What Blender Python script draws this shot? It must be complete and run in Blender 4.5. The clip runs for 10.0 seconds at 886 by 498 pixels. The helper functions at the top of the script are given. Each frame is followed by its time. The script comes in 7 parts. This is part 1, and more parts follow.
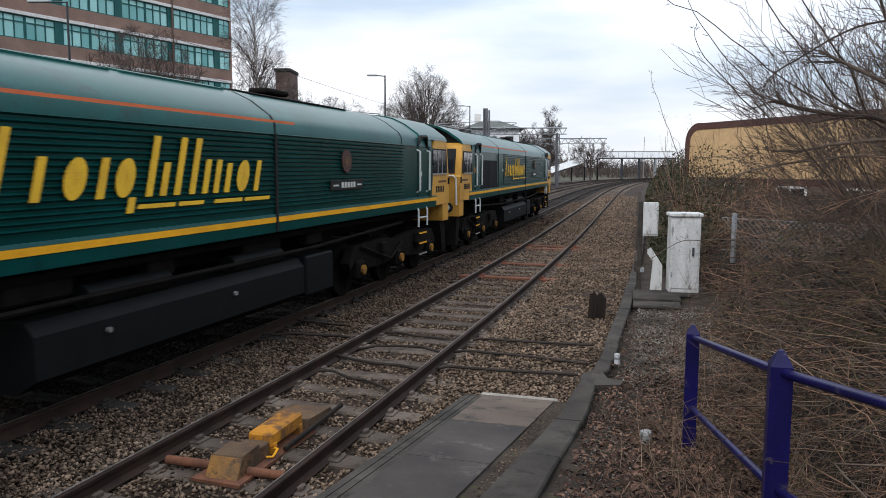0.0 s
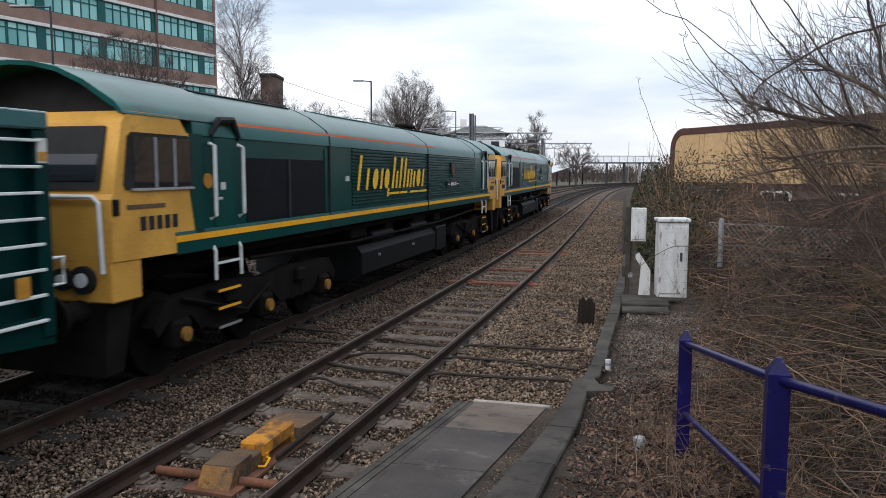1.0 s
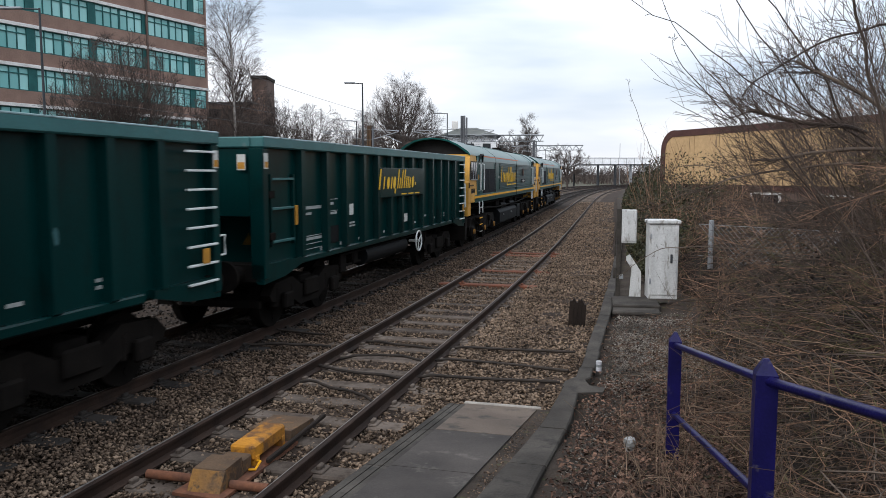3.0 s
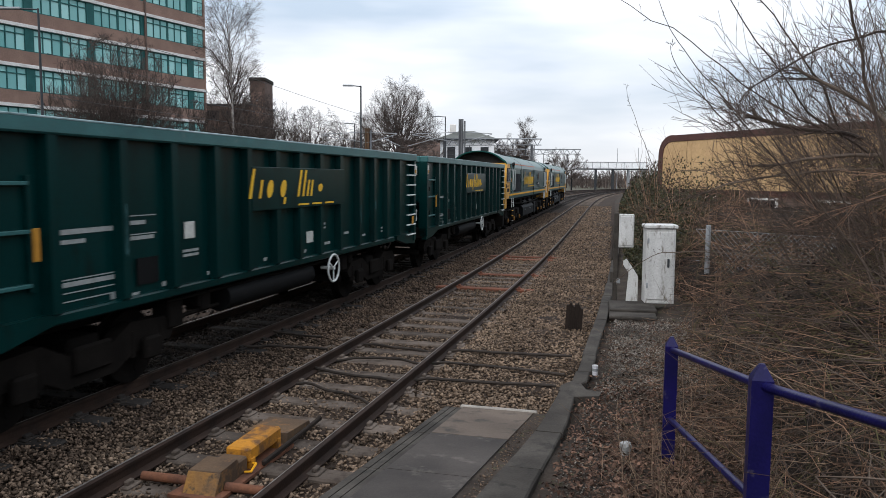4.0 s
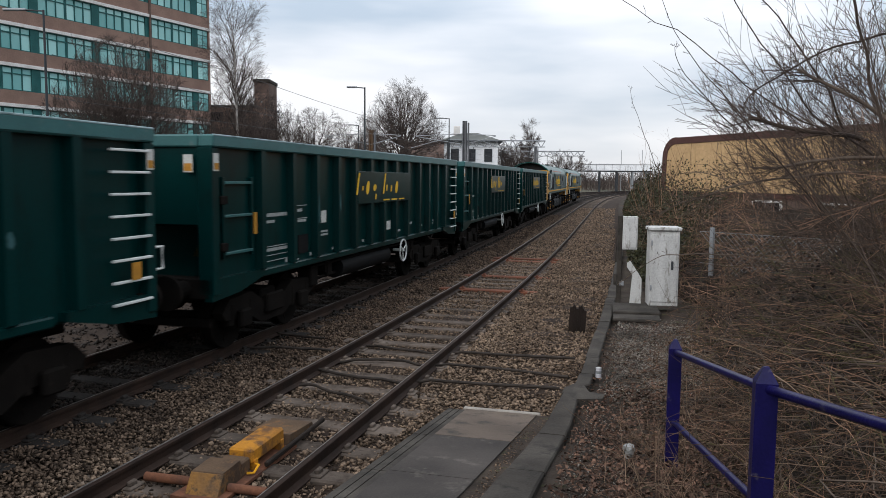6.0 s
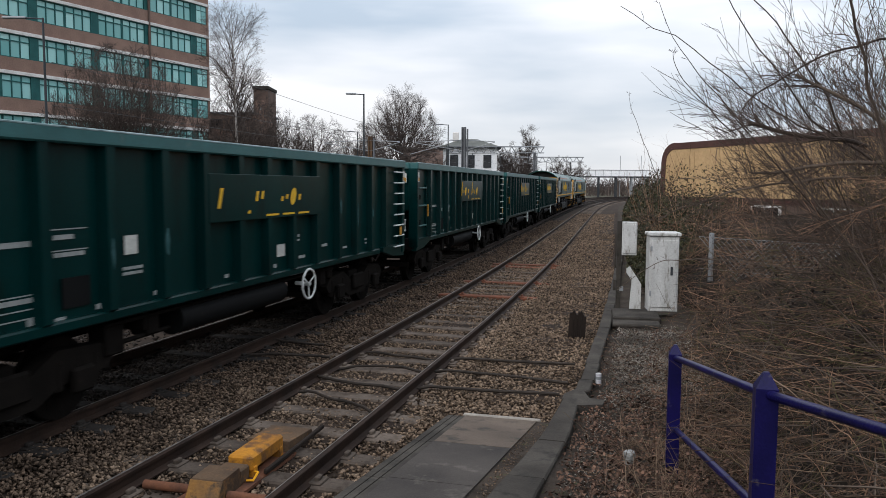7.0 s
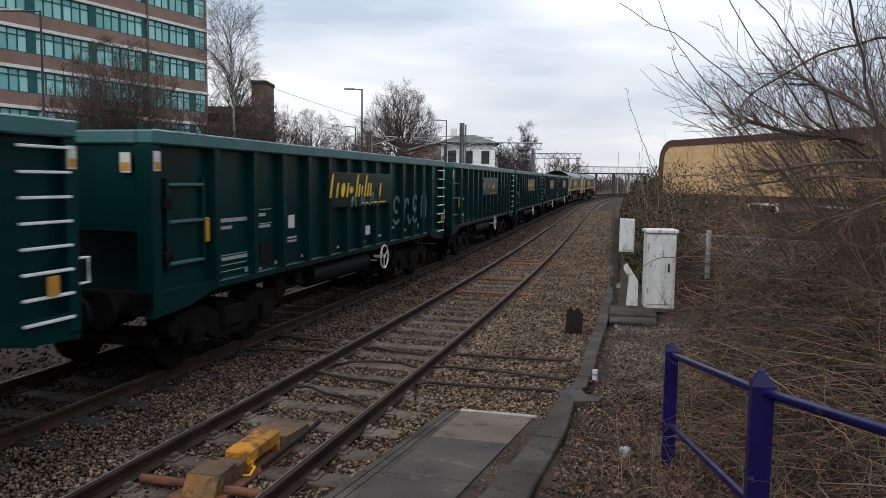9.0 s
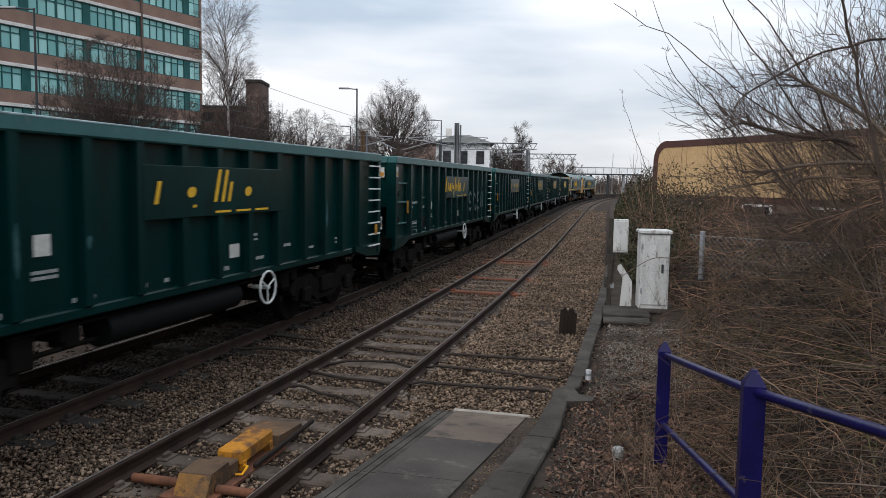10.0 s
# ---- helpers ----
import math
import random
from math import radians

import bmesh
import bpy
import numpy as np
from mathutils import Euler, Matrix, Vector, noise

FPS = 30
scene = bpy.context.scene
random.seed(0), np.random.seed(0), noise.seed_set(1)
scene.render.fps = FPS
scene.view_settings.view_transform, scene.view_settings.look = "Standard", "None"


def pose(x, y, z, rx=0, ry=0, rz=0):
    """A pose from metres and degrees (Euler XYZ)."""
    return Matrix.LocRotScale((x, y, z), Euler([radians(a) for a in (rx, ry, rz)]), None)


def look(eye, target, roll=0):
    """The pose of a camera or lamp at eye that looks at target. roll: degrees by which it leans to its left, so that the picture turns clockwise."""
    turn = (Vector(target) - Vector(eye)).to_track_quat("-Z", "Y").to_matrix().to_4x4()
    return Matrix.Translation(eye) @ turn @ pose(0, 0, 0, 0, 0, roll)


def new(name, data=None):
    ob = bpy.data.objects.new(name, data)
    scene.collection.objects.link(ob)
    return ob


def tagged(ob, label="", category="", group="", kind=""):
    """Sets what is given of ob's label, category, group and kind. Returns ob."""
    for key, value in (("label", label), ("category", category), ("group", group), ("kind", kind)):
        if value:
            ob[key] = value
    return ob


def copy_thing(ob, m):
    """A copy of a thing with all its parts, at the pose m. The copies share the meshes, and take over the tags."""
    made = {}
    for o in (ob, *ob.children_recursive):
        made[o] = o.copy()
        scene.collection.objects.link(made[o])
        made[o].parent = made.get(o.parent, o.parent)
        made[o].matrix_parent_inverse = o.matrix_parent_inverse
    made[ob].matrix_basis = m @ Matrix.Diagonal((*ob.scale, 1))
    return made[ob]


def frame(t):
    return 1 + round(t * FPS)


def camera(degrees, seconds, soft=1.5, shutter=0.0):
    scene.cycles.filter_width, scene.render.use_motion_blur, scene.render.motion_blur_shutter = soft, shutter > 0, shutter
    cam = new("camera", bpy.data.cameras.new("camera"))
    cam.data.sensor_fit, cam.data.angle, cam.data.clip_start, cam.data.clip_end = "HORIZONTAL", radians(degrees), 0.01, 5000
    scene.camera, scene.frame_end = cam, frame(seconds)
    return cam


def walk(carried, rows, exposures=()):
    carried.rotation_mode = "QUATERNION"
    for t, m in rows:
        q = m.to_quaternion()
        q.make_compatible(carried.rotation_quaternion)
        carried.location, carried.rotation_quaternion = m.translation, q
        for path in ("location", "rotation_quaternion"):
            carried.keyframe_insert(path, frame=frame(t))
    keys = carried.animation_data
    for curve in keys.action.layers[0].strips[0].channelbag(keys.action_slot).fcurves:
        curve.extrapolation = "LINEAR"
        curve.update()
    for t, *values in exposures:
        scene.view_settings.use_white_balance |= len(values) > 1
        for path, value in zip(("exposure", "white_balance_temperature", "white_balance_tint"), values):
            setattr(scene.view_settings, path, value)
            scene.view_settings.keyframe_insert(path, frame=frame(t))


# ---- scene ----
cam = camera(61.0, 10.0, soft=0.65, shutter=0.2)
PATH = [  # seconds, x, y, z, tilt, lean, turn
    (0.0, 3.781, 0.006, 2.584, -6.241, -0.192, 16.266),
    (0.5, 3.705, -0.016, 2.608, -6.275, -0.185, 14.789),
    (1.0, 3.717, -0.003, 2.606, -5.874, -0.093, 15.169),
    (1.5, 3.721, 0.004, 2.603, -5.888, 0.198, 14.834),
    (2.0, 3.725, 0.006, 2.606, -5.723, 0.114, 14.838),
    (2.5, 3.731, 0.002, 2.606, -5.764, 0.113, 14.657),
    (4.0, 3.733, -0.010, 2.609, -5.477, -0.422, 14.374),
    (4.5, 3.735, -0.007, 2.609, -5.438, -0.626, 14.415),
    (5.0, 3.732, -0.007, 2.606, -5.397, -0.471, 14.623),
    (5.5, 3.732, -0.007, 2.608, -5.509, -0.606, 14.673),
    (7.0, 3.733, 0.001, 2.607, -4.879, -0.371, 14.593),
    (7.5, 3.732, -0.002, 2.608, -5.150, -0.508, 14.787),
    (8.0, 3.730, -0.005, 2.608, -5.188, -0.581, 14.712),
    (8.5, 3.734, 0.005, 2.602, -5.273, -0.676, 14.599),
    (9.0, 3.732, -0.004, 2.611, -5.204, -0.695, 14.428),
    (9.5, 3.734, -0.004, 2.608, -5.162, -0.822, 13.967),
    (10.0, 3.739, 0.000, 2.605, -5.190, -0.941, 14.034),
]
walk(cam, [(t, pose(x, y, z, 90 + p, r, w)) for t, x, y, z, p, r, w in PATH],
     exposures=[(0.0, 0.22, 6250, 12), (2.5, 0.23, 6250, 12), (5.0, 0.08, 6400, 12), (7.5, 0.0, 6400, 12), (10.0, 0.0, 6400, 12)])

# ---- light: an overcast winter sky ----
SUN_UP, SUN_TURN = 36, 205
world = bpy.data.worlds.new("overcast_sky")
scene.world = world
world.use_nodes = True
wn, wl = world.node_tree.nodes, world.node_tree.links
wn.clear()
w_out, w_bg = wn.new("ShaderNodeOutputWorld"), wn.new("ShaderNodeBackground")
w_sky = wn.new("ShaderNodeTexSky")
w_sky.sky_type, w_sky.sun_disc = "NISHITA", False
w_sky.sun_elevation, w_sky.sun_rotation = radians(SUN_UP), radians(SUN_TURN)
w_co, w_map, w_noise, w_ramp = (wn.new("ShaderNodeTexCoord"), wn.new("ShaderNodeMapping"),
                                wn.new("ShaderNodeTexNoise"), wn.new("ShaderNodeValToRGB"))
w_map.inputs["Scale"].default_value = (1.0, 1.0, 5.0)
w_map.inputs["Location"].default_value = (0.35, 0.2, 0.45)
w_noise.inputs["Scale"].default_value, w_noise.inputs["Detail"].default_value = 1.5, 5
w_noise.inputs["Roughness"].default_value = 0.45
w_ramp.color_ramp.elements[0].position, w_ramp.color_ramp.elements[0].color = 0.40, (5.4, 6.4, 7.4, 1)
w_ramp.color_ramp.elements[1].position, w_ramp.color_ramp.elements[1].color = 0.58, (10.9, 11.0, 11.1, 1)
w_mix = wn.new("ShaderNodeMix")
w_mix.data_type = "RGBA"
w_mix.inputs[0].default_value = 0.9
wl.new(w_co.outputs["Generated"], w_map.inputs["Vector"])
wl.new(w_map.outputs["Vector"], w_noise.inputs["Vector"])
wl.new(w_noise.outputs["Fac"], w_ramp.inputs["Fac"])
wl.new(w_sky.outputs["Color"], w_mix.inputs[6])
wl.new(w_ramp.outputs["Color"], w_mix.inputs[7])
w_sep, w_rise, w_lit = wn.new("ShaderNodeSeparateXYZ"), wn.new("ShaderNodeMapRange"), wn.new("ShaderNodeVectorMath")
w_rise.inputs[1].default_value, w_rise.inputs[2].default_value = 0.0, 0.8
w_rise.inputs[3].default_value, w_rise.inputs[4].default_value = 0.76, 1.76
w_lit.operation = "SCALE"
wl.new(w_co.outputs["Generated"], w_sep.inputs[0])
wl.new(w_sep.outputs["Z"], w_rise.inputs[0])
wl.new(w_mix.outputs[2], w_lit.inputs[0])
wl.new(w_rise.outputs[0], w_lit.inputs["Scale"])
wl.new(w_lit.outputs[0], w_bg.inputs["Color"])
w_bg.inputs["Strength"].default_value = 0.108
wl.new(w_bg.outputs["Background"], w_out.inputs["Surface"])
sun = new("sun", bpy.data.lights.new("sun", "SUN"))
sun.data.energy, sun.data.angle, sun.data.color = 1.4, radians(40), (1.0, 0.96, 0.90)
sun.matrix_world = look((0, 0, 50), (-50 * math.sin(radians(SUN_TURN)) / math.tan(radians(SUN_UP)),
                                     -50 * math.cos(radians(SUN_TURN)) / math.tan(radians(SUN_UP)), 0))


# ---- materials ----
def material(name, a, b=None, rough=0.7, metal=0.0, scale=6.0, fine=60.0, bump=0.2, island=0.0, streak=1.0,
             spec=0.14, dirt=None, dirt_at=0.6, per_object=0.0, coord="Object", coat=0.0):
    """Two colours by a large noise, grain by a fine one, worn patches of a third colour."""
    m = bpy.data.materials.new(name)
    m.use_nodes = True
    n, l = m.node_tree.nodes, m.node_tree.links
    p = n["Principled BSDF"]
    p.inputs["Roughness"].default_value, p.inputs["Metallic"].default_value = rough, metal
    p.inputs["Specular IOR Level"].default_value = spec
    p.inputs["Coat Weight"].default_value, p.inputs["Coat Roughness"].default_value = coat, 0.15
    b = b or tuple(c * 0.6 for c in a)
    co, mp = n.new("ShaderNodeTexCoord"), n.new("ShaderNodeMapping")
    mp.inputs["Scale"].default_value = (1, 1, 1 / streak)
    l.new(co.outputs[coord], mp.inputs["Vector"])
    big, small = n.new("ShaderNodeTexNoise"), n.new("ShaderNodeTexNoise")
    big.inputs["Scale"].default_value, big.inputs["Detail"].default_value = scale, 6
    small.inputs["Scale"].default_value, small.inputs["Detail"].default_value = fine, 3
    l.new(mp.outputs["Vector"], big.inputs["Vector"])
    l.new(co.outputs[coord], small.inputs["Vector"])
    rp = n.new("ShaderNodeMapRange")
    rp.inputs[1].default_value, rp.inputs[2].default_value = 0.32, 0.68
    l.new(big.outputs["Fac"], rp.inputs[0])
    mx = n.new("ShaderNodeMix")
    mx.data_type = "RGBA"
    mx.inputs[6].default_value, mx.inputs[7].default_value = (*a, 1), (*b, 1)
    l.new(rp.outputs[0], mx.inputs[0])
    out = mx.outputs[2]
    if dirt:
        third = n.new("ShaderNodeTexNoise")
        third.inputs["Scale"].default_value, third.inputs["Detail"].default_value = scale * 2.7, 8
        third.inputs["Roughness"].default_value = 0.65
        l.new(mp.outputs["Vector"], third.inputs["Vector"])
        r3 = n.new("ShaderNodeMapRange")
        r3.inputs[1].default_value, r3.inputs[2].default_value = dirt_at - 0.06, dirt_at + 0.08
        l.new(third.outputs["Fac"], r3.inputs[0])
        m3 = n.new("ShaderNodeMix")
        m3.data_type = "RGBA"
        m3.inputs[7].default_value = (*dirt, 1)
        l.new(r3.outputs[0], m3.inputs[0])
        l.new(out, m3.inputs[6])
        out = m3.outputs[2]
    grain = n.new("ShaderNodeMapRange")
    grain.inputs[3].default_value, grain.inputs[4].default_value = 0.72, 1.25
    l.new(small.outputs["Fac"], grain.inputs[0])
    vary = grain.outputs[0]
    if island or per_object:
        src = n.new("ShaderNodeNewGeometry") if island else n.new("ShaderNodeObjectInfo")
        r2 = n.new("ShaderNodeMapRange")
        k = island or per_object
        r2.inputs[3].default_value, r2.inputs[4].default_value = 1 - k, 1 + k
        l.new(src.outputs["Random Per Island" if island else "Random"], r2.inputs[0])
        mu = n.new("ShaderNodeMath")
        mu.operation = "MULTIPLY"
        l.new(vary, mu.inputs[0])
        l.new(r2.outputs[0], mu.inputs[1])
        vary = mu.outputs[0]
    sc = n.new("ShaderNodeVectorMath")
    sc.operation = "SCALE"
    l.new(out, sc.inputs[0])
    l.new(vary, sc.inputs["Scale"])
    l.new(sc.outputs[0], p.inputs["Base Color"])
    if bump:
        bp = n.new("ShaderNodeBump")
        bp.inputs["Strength"].default_value, bp.inputs["Distance"].default_value = bump, 0.01
        l.new(small.outputs["Fac"], bp.inputs["Height"])
        l.new(bp.outputs["Normal"], p.inputs["Normal"])
    return m


def glass_material(name, tint, rough=0.03, pale=None):
    m = bpy.data.materials.new(name)
    m.use_nodes = True
    p = m.node_tree.nodes["Principled BSDF"]
    p.inputs["Base Color"].default_value, p.inputs["Roughness"].default_value = (*tint, 1), rough
    p.inputs["Specular IOR Level"].default_value = 0.45
    if pale:
        n, l = m.node_tree.nodes, m.node_tree.links
        info, mix = n.new("ShaderNodeObjectInfo"), n.new("ShaderNodeMix")
        mix.data_type = "RGBA"
        mix.inputs[6].default_value, mix.inputs[7].default_value = (*tint, 1), (*pale, 1)
        l.new(info.outputs["Random"], mix.inputs[0])
        l.new(mix.outputs[2], p.inputs["Base Color"])
    return m


STONE = material("ballast_stone", (0.1720, 0.1230, 0.0860), (0.0840, 0.0590, 0.0415), 0.9, 0, 1.2, 40, 0.3, island=0.85,
                 dirt=(0.16, 0.13, 0.105), dirt_at=0.66)
# Kept near-black: the shade in the gaps between stones is in this colour.
BALLAST = material("ballast_bed_with_shade", (0.0420, 0.0285, 0.0200), (0.0180, 0.0120, 0.0090), 0.95, 0, 1.4, 30, 1.0)
GREY_STONE = material("clean_ballast_stone", (0.1250, 0.0870, 0.0610), (0.0600, 0.0420, 0.0305), 0.9, 0, 1.5, 40, 0.3, island=0.72)
EARTH = material("bare_earth", (0.0480, 0.0365, 0.0280), (0.0200, 0.0152, 0.0120), 0.95, 0, 2.2, 35, 1.0,
                 dirt=(0.050, 0.058, 0.020), dirt_at=0.64)
FAR_GROUND = material("far_ground", (0.075, 0.070, 0.050), (0.05, 0.05, 0.035), 0.95, 0, 0.05, 2.0, 0.2)
RAIL_RUST = material("rusty_rail_steel", (0.0372, 0.0223, 0.0161), (0.0186, 0.0124, 0.0099), 0.75, 0.2, 3, 50, 0.3)
RAIL_TOP = material("worn_rail_head", (0.20, 0.18, 0.165), (0.10, 0.086, 0.078), 0.45, 0.4, 5, 60, 0.05)
CONCRETE = material("weathered_concrete", (0.0600, 0.0530, 0.0455), (0.0300, 0.0262, 0.0226), 0.9, 0, 1.9, 55, 0.5,
                    dirt=(0.026, 0.024, 0.021), dirt_at=0.58, per_object=0.15)
SLEEPER = material("stained_sleeper_concrete", (0.1350, 0.1080, 0.0880), (0.0620, 0.0480, 0.0390), 0.9, 0, 3.0, 40, 0.4, per_object=0.35,
                   dirt=(0.05, 0.037, 0.028), dirt_at=0.57)
# Oil, brake dust and the shade under the train share these two colours.
SHADED_OILY_SLEEPER = material("oil_and_shade_dark_sleeper", (0.030, 0.026, 0.023), (0.014, 0.012, 0.011), 0.85, 0, 3.0, 40, 0.4, per_object=0.3)
SHADED_OILY_STONE = material("dust_and_shade_dark_stone", (0.046, 0.038, 0.033), (0.018, 0.015, 0.013), 0.9, 0, 1.5, 40, 0.3, island=0.7)
FINE_GRAVEL = material("pale_fine_gravel", (0.26, 0.235, 0.205), (0.085, 0.075, 0.064), 0.9, 0, 1.5, 40, 0.2, island=0.85)
RUST_SLEEPER = material("rust_red_sleeper", (0.20, 0.072, 0.040), (0.10, 0.046, 0.030), 0.85, 0, 2, 40, 0.3, per_object=0.2)
SLAB = material("worn_paving_slab", (0.0589, 0.0508, 0.0455), (0.0304, 0.0267, 0.0244), 0.8, 0, 1.5, 70, 0.4,
                dirt=(0.100, 0.089, 0.078), dirt_at=0.65, per_object=0.1)
SLAB_PALE = material("pale_paving_slab", (0.1280, 0.0998, 0.0790), (0.0780, 0.0614, 0.0498), 0.85, 0, 1.5, 70, 0.4, dirt=(0.045, 0.04, 0.035), dirt_at=0.60)
BLUE = material("chipped_blue_paint", (0.0075, 0.0060, 0.056), (0.0045, 0.0040, 0.032), 0.35, 0, 4, 60, 0.15,
                dirt=(0.085, 0.075, 0.085), dirt_at=0.665)
WHITE = material("weathered_white_paint", (0.50, 0.50, 0.49), (0.36, 0.36, 0.35), 0.6, 0, 4, 40, 0.2, streak=4,
                 dirt=(0.15, 0.135, 0.11), dirt_at=0.60)
YELLOW_WORN = material("worn_yellow_paint", (0.56, 0.24, 0.020), (0.30, 0.13, 0.022), 0.7, 0, 2.2, 45, 0.3,
                       dirt=(0.13, 0.065, 0.030), dirt_at=0.53)
BROWN_WORN = material("rusty_brown_casing", (0.125, 0.080, 0.048), (0.060, 0.040, 0.028), 0.8, 0, 2.2, 45, 0.4,
                      dirt=(0.21, 0.105, 0.042), dirt_at=0.62)
YELLOW_END = material("rubbed_yellow_casing_end", (0.26, 0.13, 0.035), (0.12, 0.075, 0.045), 0.8, 0, 4, 45, 0.4, dirt=(0.07, 0.05, 0.035), dirt_at=0.56)
RUST_PIPE = material("rust_orange_pipe", (0.17, 0.072, 0.040), (0.085, 0.042, 0.029), 0.85, 0, 8, 50, 0.3)
CABLE = material("black_cable_sheath", (0.022, 0.018, 0.015), (0.042, 0.033, 0.027), 0.75, 0, 4, 50, 0.2)
OLD_WOOD = material("dark_old_timber", (0.026, 0.019, 0.015), (0.012, 0.009, 0.0075), 0.9, 0, 3, 40, 0.6, streak=6)
TWIG = material("bare_brown_twig", (0.2700, 0.1640, 0.1080), (0.0600, 0.0360, 0.0250), 0.85, 0, 2, 30, 0.2, island=0.85)
DRY_STEM = material("dry_straw_stem", (0.2000, 0.1400, 0.0960), (0.0750, 0.0510, 0.0360), 0.85, 0, 2, 30, 0.1, island=0.6)
BRANCH = material("dark_bare_branch", (0.092, 0.068, 0.054), (0.048, 0.036, 0.030), 0.85, 0, 3, 30, 0.4, island=0.45)
FAR_TWIG = material("far_dark_twig", (0.096, 0.076, 0.066), (0.058, 0.046, 0.041), 0.9, 0, 1, 10, 0.1, island=0.3)
MOSS_TWIG = material("mossy_olive_twig", (0.100, 0.086, 0.042), (0.045, 0.039, 0.021), 0.9, 0, 2, 30, 0.2, island=0.6)
SEED = material("dark_dead_seed_head", (0.030, 0.019, 0.015), (0.015, 0.011, 0.009), 0.9, 0, 5, 40, 0.3, island=0.4)
PALE_LIP = material("pale_concrete_nosing", (0.30, 0.275, 0.24), (0.19, 0.17, 0.15), 0.9, 0, 4, 50, 0.3)
PALE_BRANCH = material("grey_bare_branch", (0.1320, 0.1024, 0.0800), (0.0680, 0.0520, 0.0416), 0.85, 0, 3, 30, 0.3)
BIRCH = material("white_birch_bark", (0.42, 0.39, 0.36), (0.20, 0.18, 0.165), 0.8, 0, 3, 20, 0.2, dirt=(0.05, 0.04, 0.035), dirt_at=0.62)
LITTER = material("dead_leaf_litter", (0.1250, 0.0730, 0.0510), (0.0300, 0.0185, 0.0140), 0.9, 0, 3, 40, 0.2, island=0.75)
# Shade deep among the twigs is put into this near-black brown.
MOUND = material("undergrowth_with_shade", (0.016, 0.0115, 0.008), (0.006, 0.0044, 0.0032), 0.95, 0, 2.5, 25, 1.0)
LEAF = material("dull_evergreen_leaf", (0.0460, 0.0460, 0.0220), (0.0200, 0.0210, 0.0110), 0.6, 0, 1.5, 20, 0.1, island=0.6)
GREEN = material("dark_green_wagon_paint", (0.0006, 0.0240, 0.0230), (0.0004, 0.0150, 0.0145), 0.30, 0, 0.9, 30, 0.05, streak=3,
                 dirt=(0.0020, 0.0110, 0.0105), dirt_at=0.61, spec=0.12)
RIM_GREEN = material("lighter_green_top_rim", (0.022, 0.105, 0.105), (0.014, 0.076, 0.076), 0.4, 0, 2.0, 40, 0.1, dirt=(0.08, 0.12, 0.115), dirt_at=0.68, spec=0.45)
# The sky's highlight along the rim's upper edge, painted as a pale strip.
RIM_GLINT = material("painted_pale_rim_glint", (0.30, 0.37, 0.38), (0.16, 0.24, 0.245), 0.5, 0, 1.5, 50, 0.2, dirt=(0.05, 0.10, 0.10), dirt_at=0.60)
LOCO_GREEN = material("glossy_green_locomotive_paint", (0.0020, 0.044, 0.040), (0.0015, 0.031, 0.028), 0.30, 0, 0.8, 30, 0.03, coat=0.02,
                      dirt=(0.003, 0.026, 0.023), dirt_at=0.66, spec=0.11)
# Lighter than the body: sky reflection put into the paint, plus grime patches.
SKYLIT_ROOF_GREEN = material("skylit_green_roof_paint", (0.013, 0.085, 0.076), (0.009, 0.060, 0.054), 0.30, 0, 0.8, 25, 0.05,
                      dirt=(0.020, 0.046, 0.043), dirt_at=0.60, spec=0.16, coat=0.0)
LOCO_YELLOW = material("dirty_yellow_cab_paint", (0.56, 0.30, 0.058), (0.42, 0.22, 0.042), 0.42, 0, 1.5, 40, 0.04,
                       dirt=(0.36, 0.18, 0.05), dirt_at=0.66)
STRIPE = material("orange_yellow_stripe", (0.75, 0.36, 0.015), (0.62, 0.29, 0.015), 0.45, 0, 2, 40, 0.03)
ORANGE = material("orange_red_line", (0.62, 0.16, 0.06), (0.5, 0.12, 0.05), 0.5, 0, 2, 40, 0.03)
LOGO = material("yellow_lettering_shapes", (0.72, 0.43, 0.03), (0.58, 0.34, 0.03), 0.5, 0, 3, 40, 0.03)
PRINT = material("white_stencil_print", (0.3000, 0.3120, 0.3000), (0.2040, 0.2220, 0.2160), 0.6, 0, 9, 60, 0.03)
SPRAY = material("thin_grey_spray_paint", (0.110, 0.140, 0.140), (0.030, 0.065, 0.065), 0.55, 0, 6, 30, 0.03)
GRAFFITI = material("faded_pale_spray_paint", (0.040, 0.100, 0.105), (0.014, 0.055, 0.056), 0.5, 0, 7, 30, 0.03)
CHASSIS = material("grimy_black_underframe", (0.0058, 0.0051, 0.0046), (0.0110, 0.0093, 0.0080), 0.85, 0.0, 3, 40, 0.3,
                   dirt=(0.022, 0.017, 0.014), dirt_at=0.69, spec=0.04)
TANK = material("grimy_dark_grey_tank", (0.0070, 0.0075, 0.0080), (0.0045, 0.0048, 0.0050), 0.65, 0, 2, 40, 0.1, dirt=(0.018, 0.016, 0.014), dirt_at=0.68, spec=0.08)
STEEL = material("bright_worn_steel", (0.50, 0.50, 0.49), (0.34, 0.33, 0.32), 0.4, 0.7, 6, 60, 0.05)
RAIL_WHITE = material("grey_white_handrail_paint", (0.62, 0.64, 0.62), (0.48, 0.50, 0.48), 0.45, 0, 5, 60, 0.03)
BLACK_GRILLE = material("black_intake_mesh", (0.0035, 0.004, 0.006), (0.007, 0.0075, 0.010), 0.7, 0, 8, 90, 0.2, spec=0.08)
RUBBER = material("black_window_rubber", (0.012, 0.012, 0.012), (0.02, 0.02, 0.02), 0.7, 0, 5, 50, 0.1)
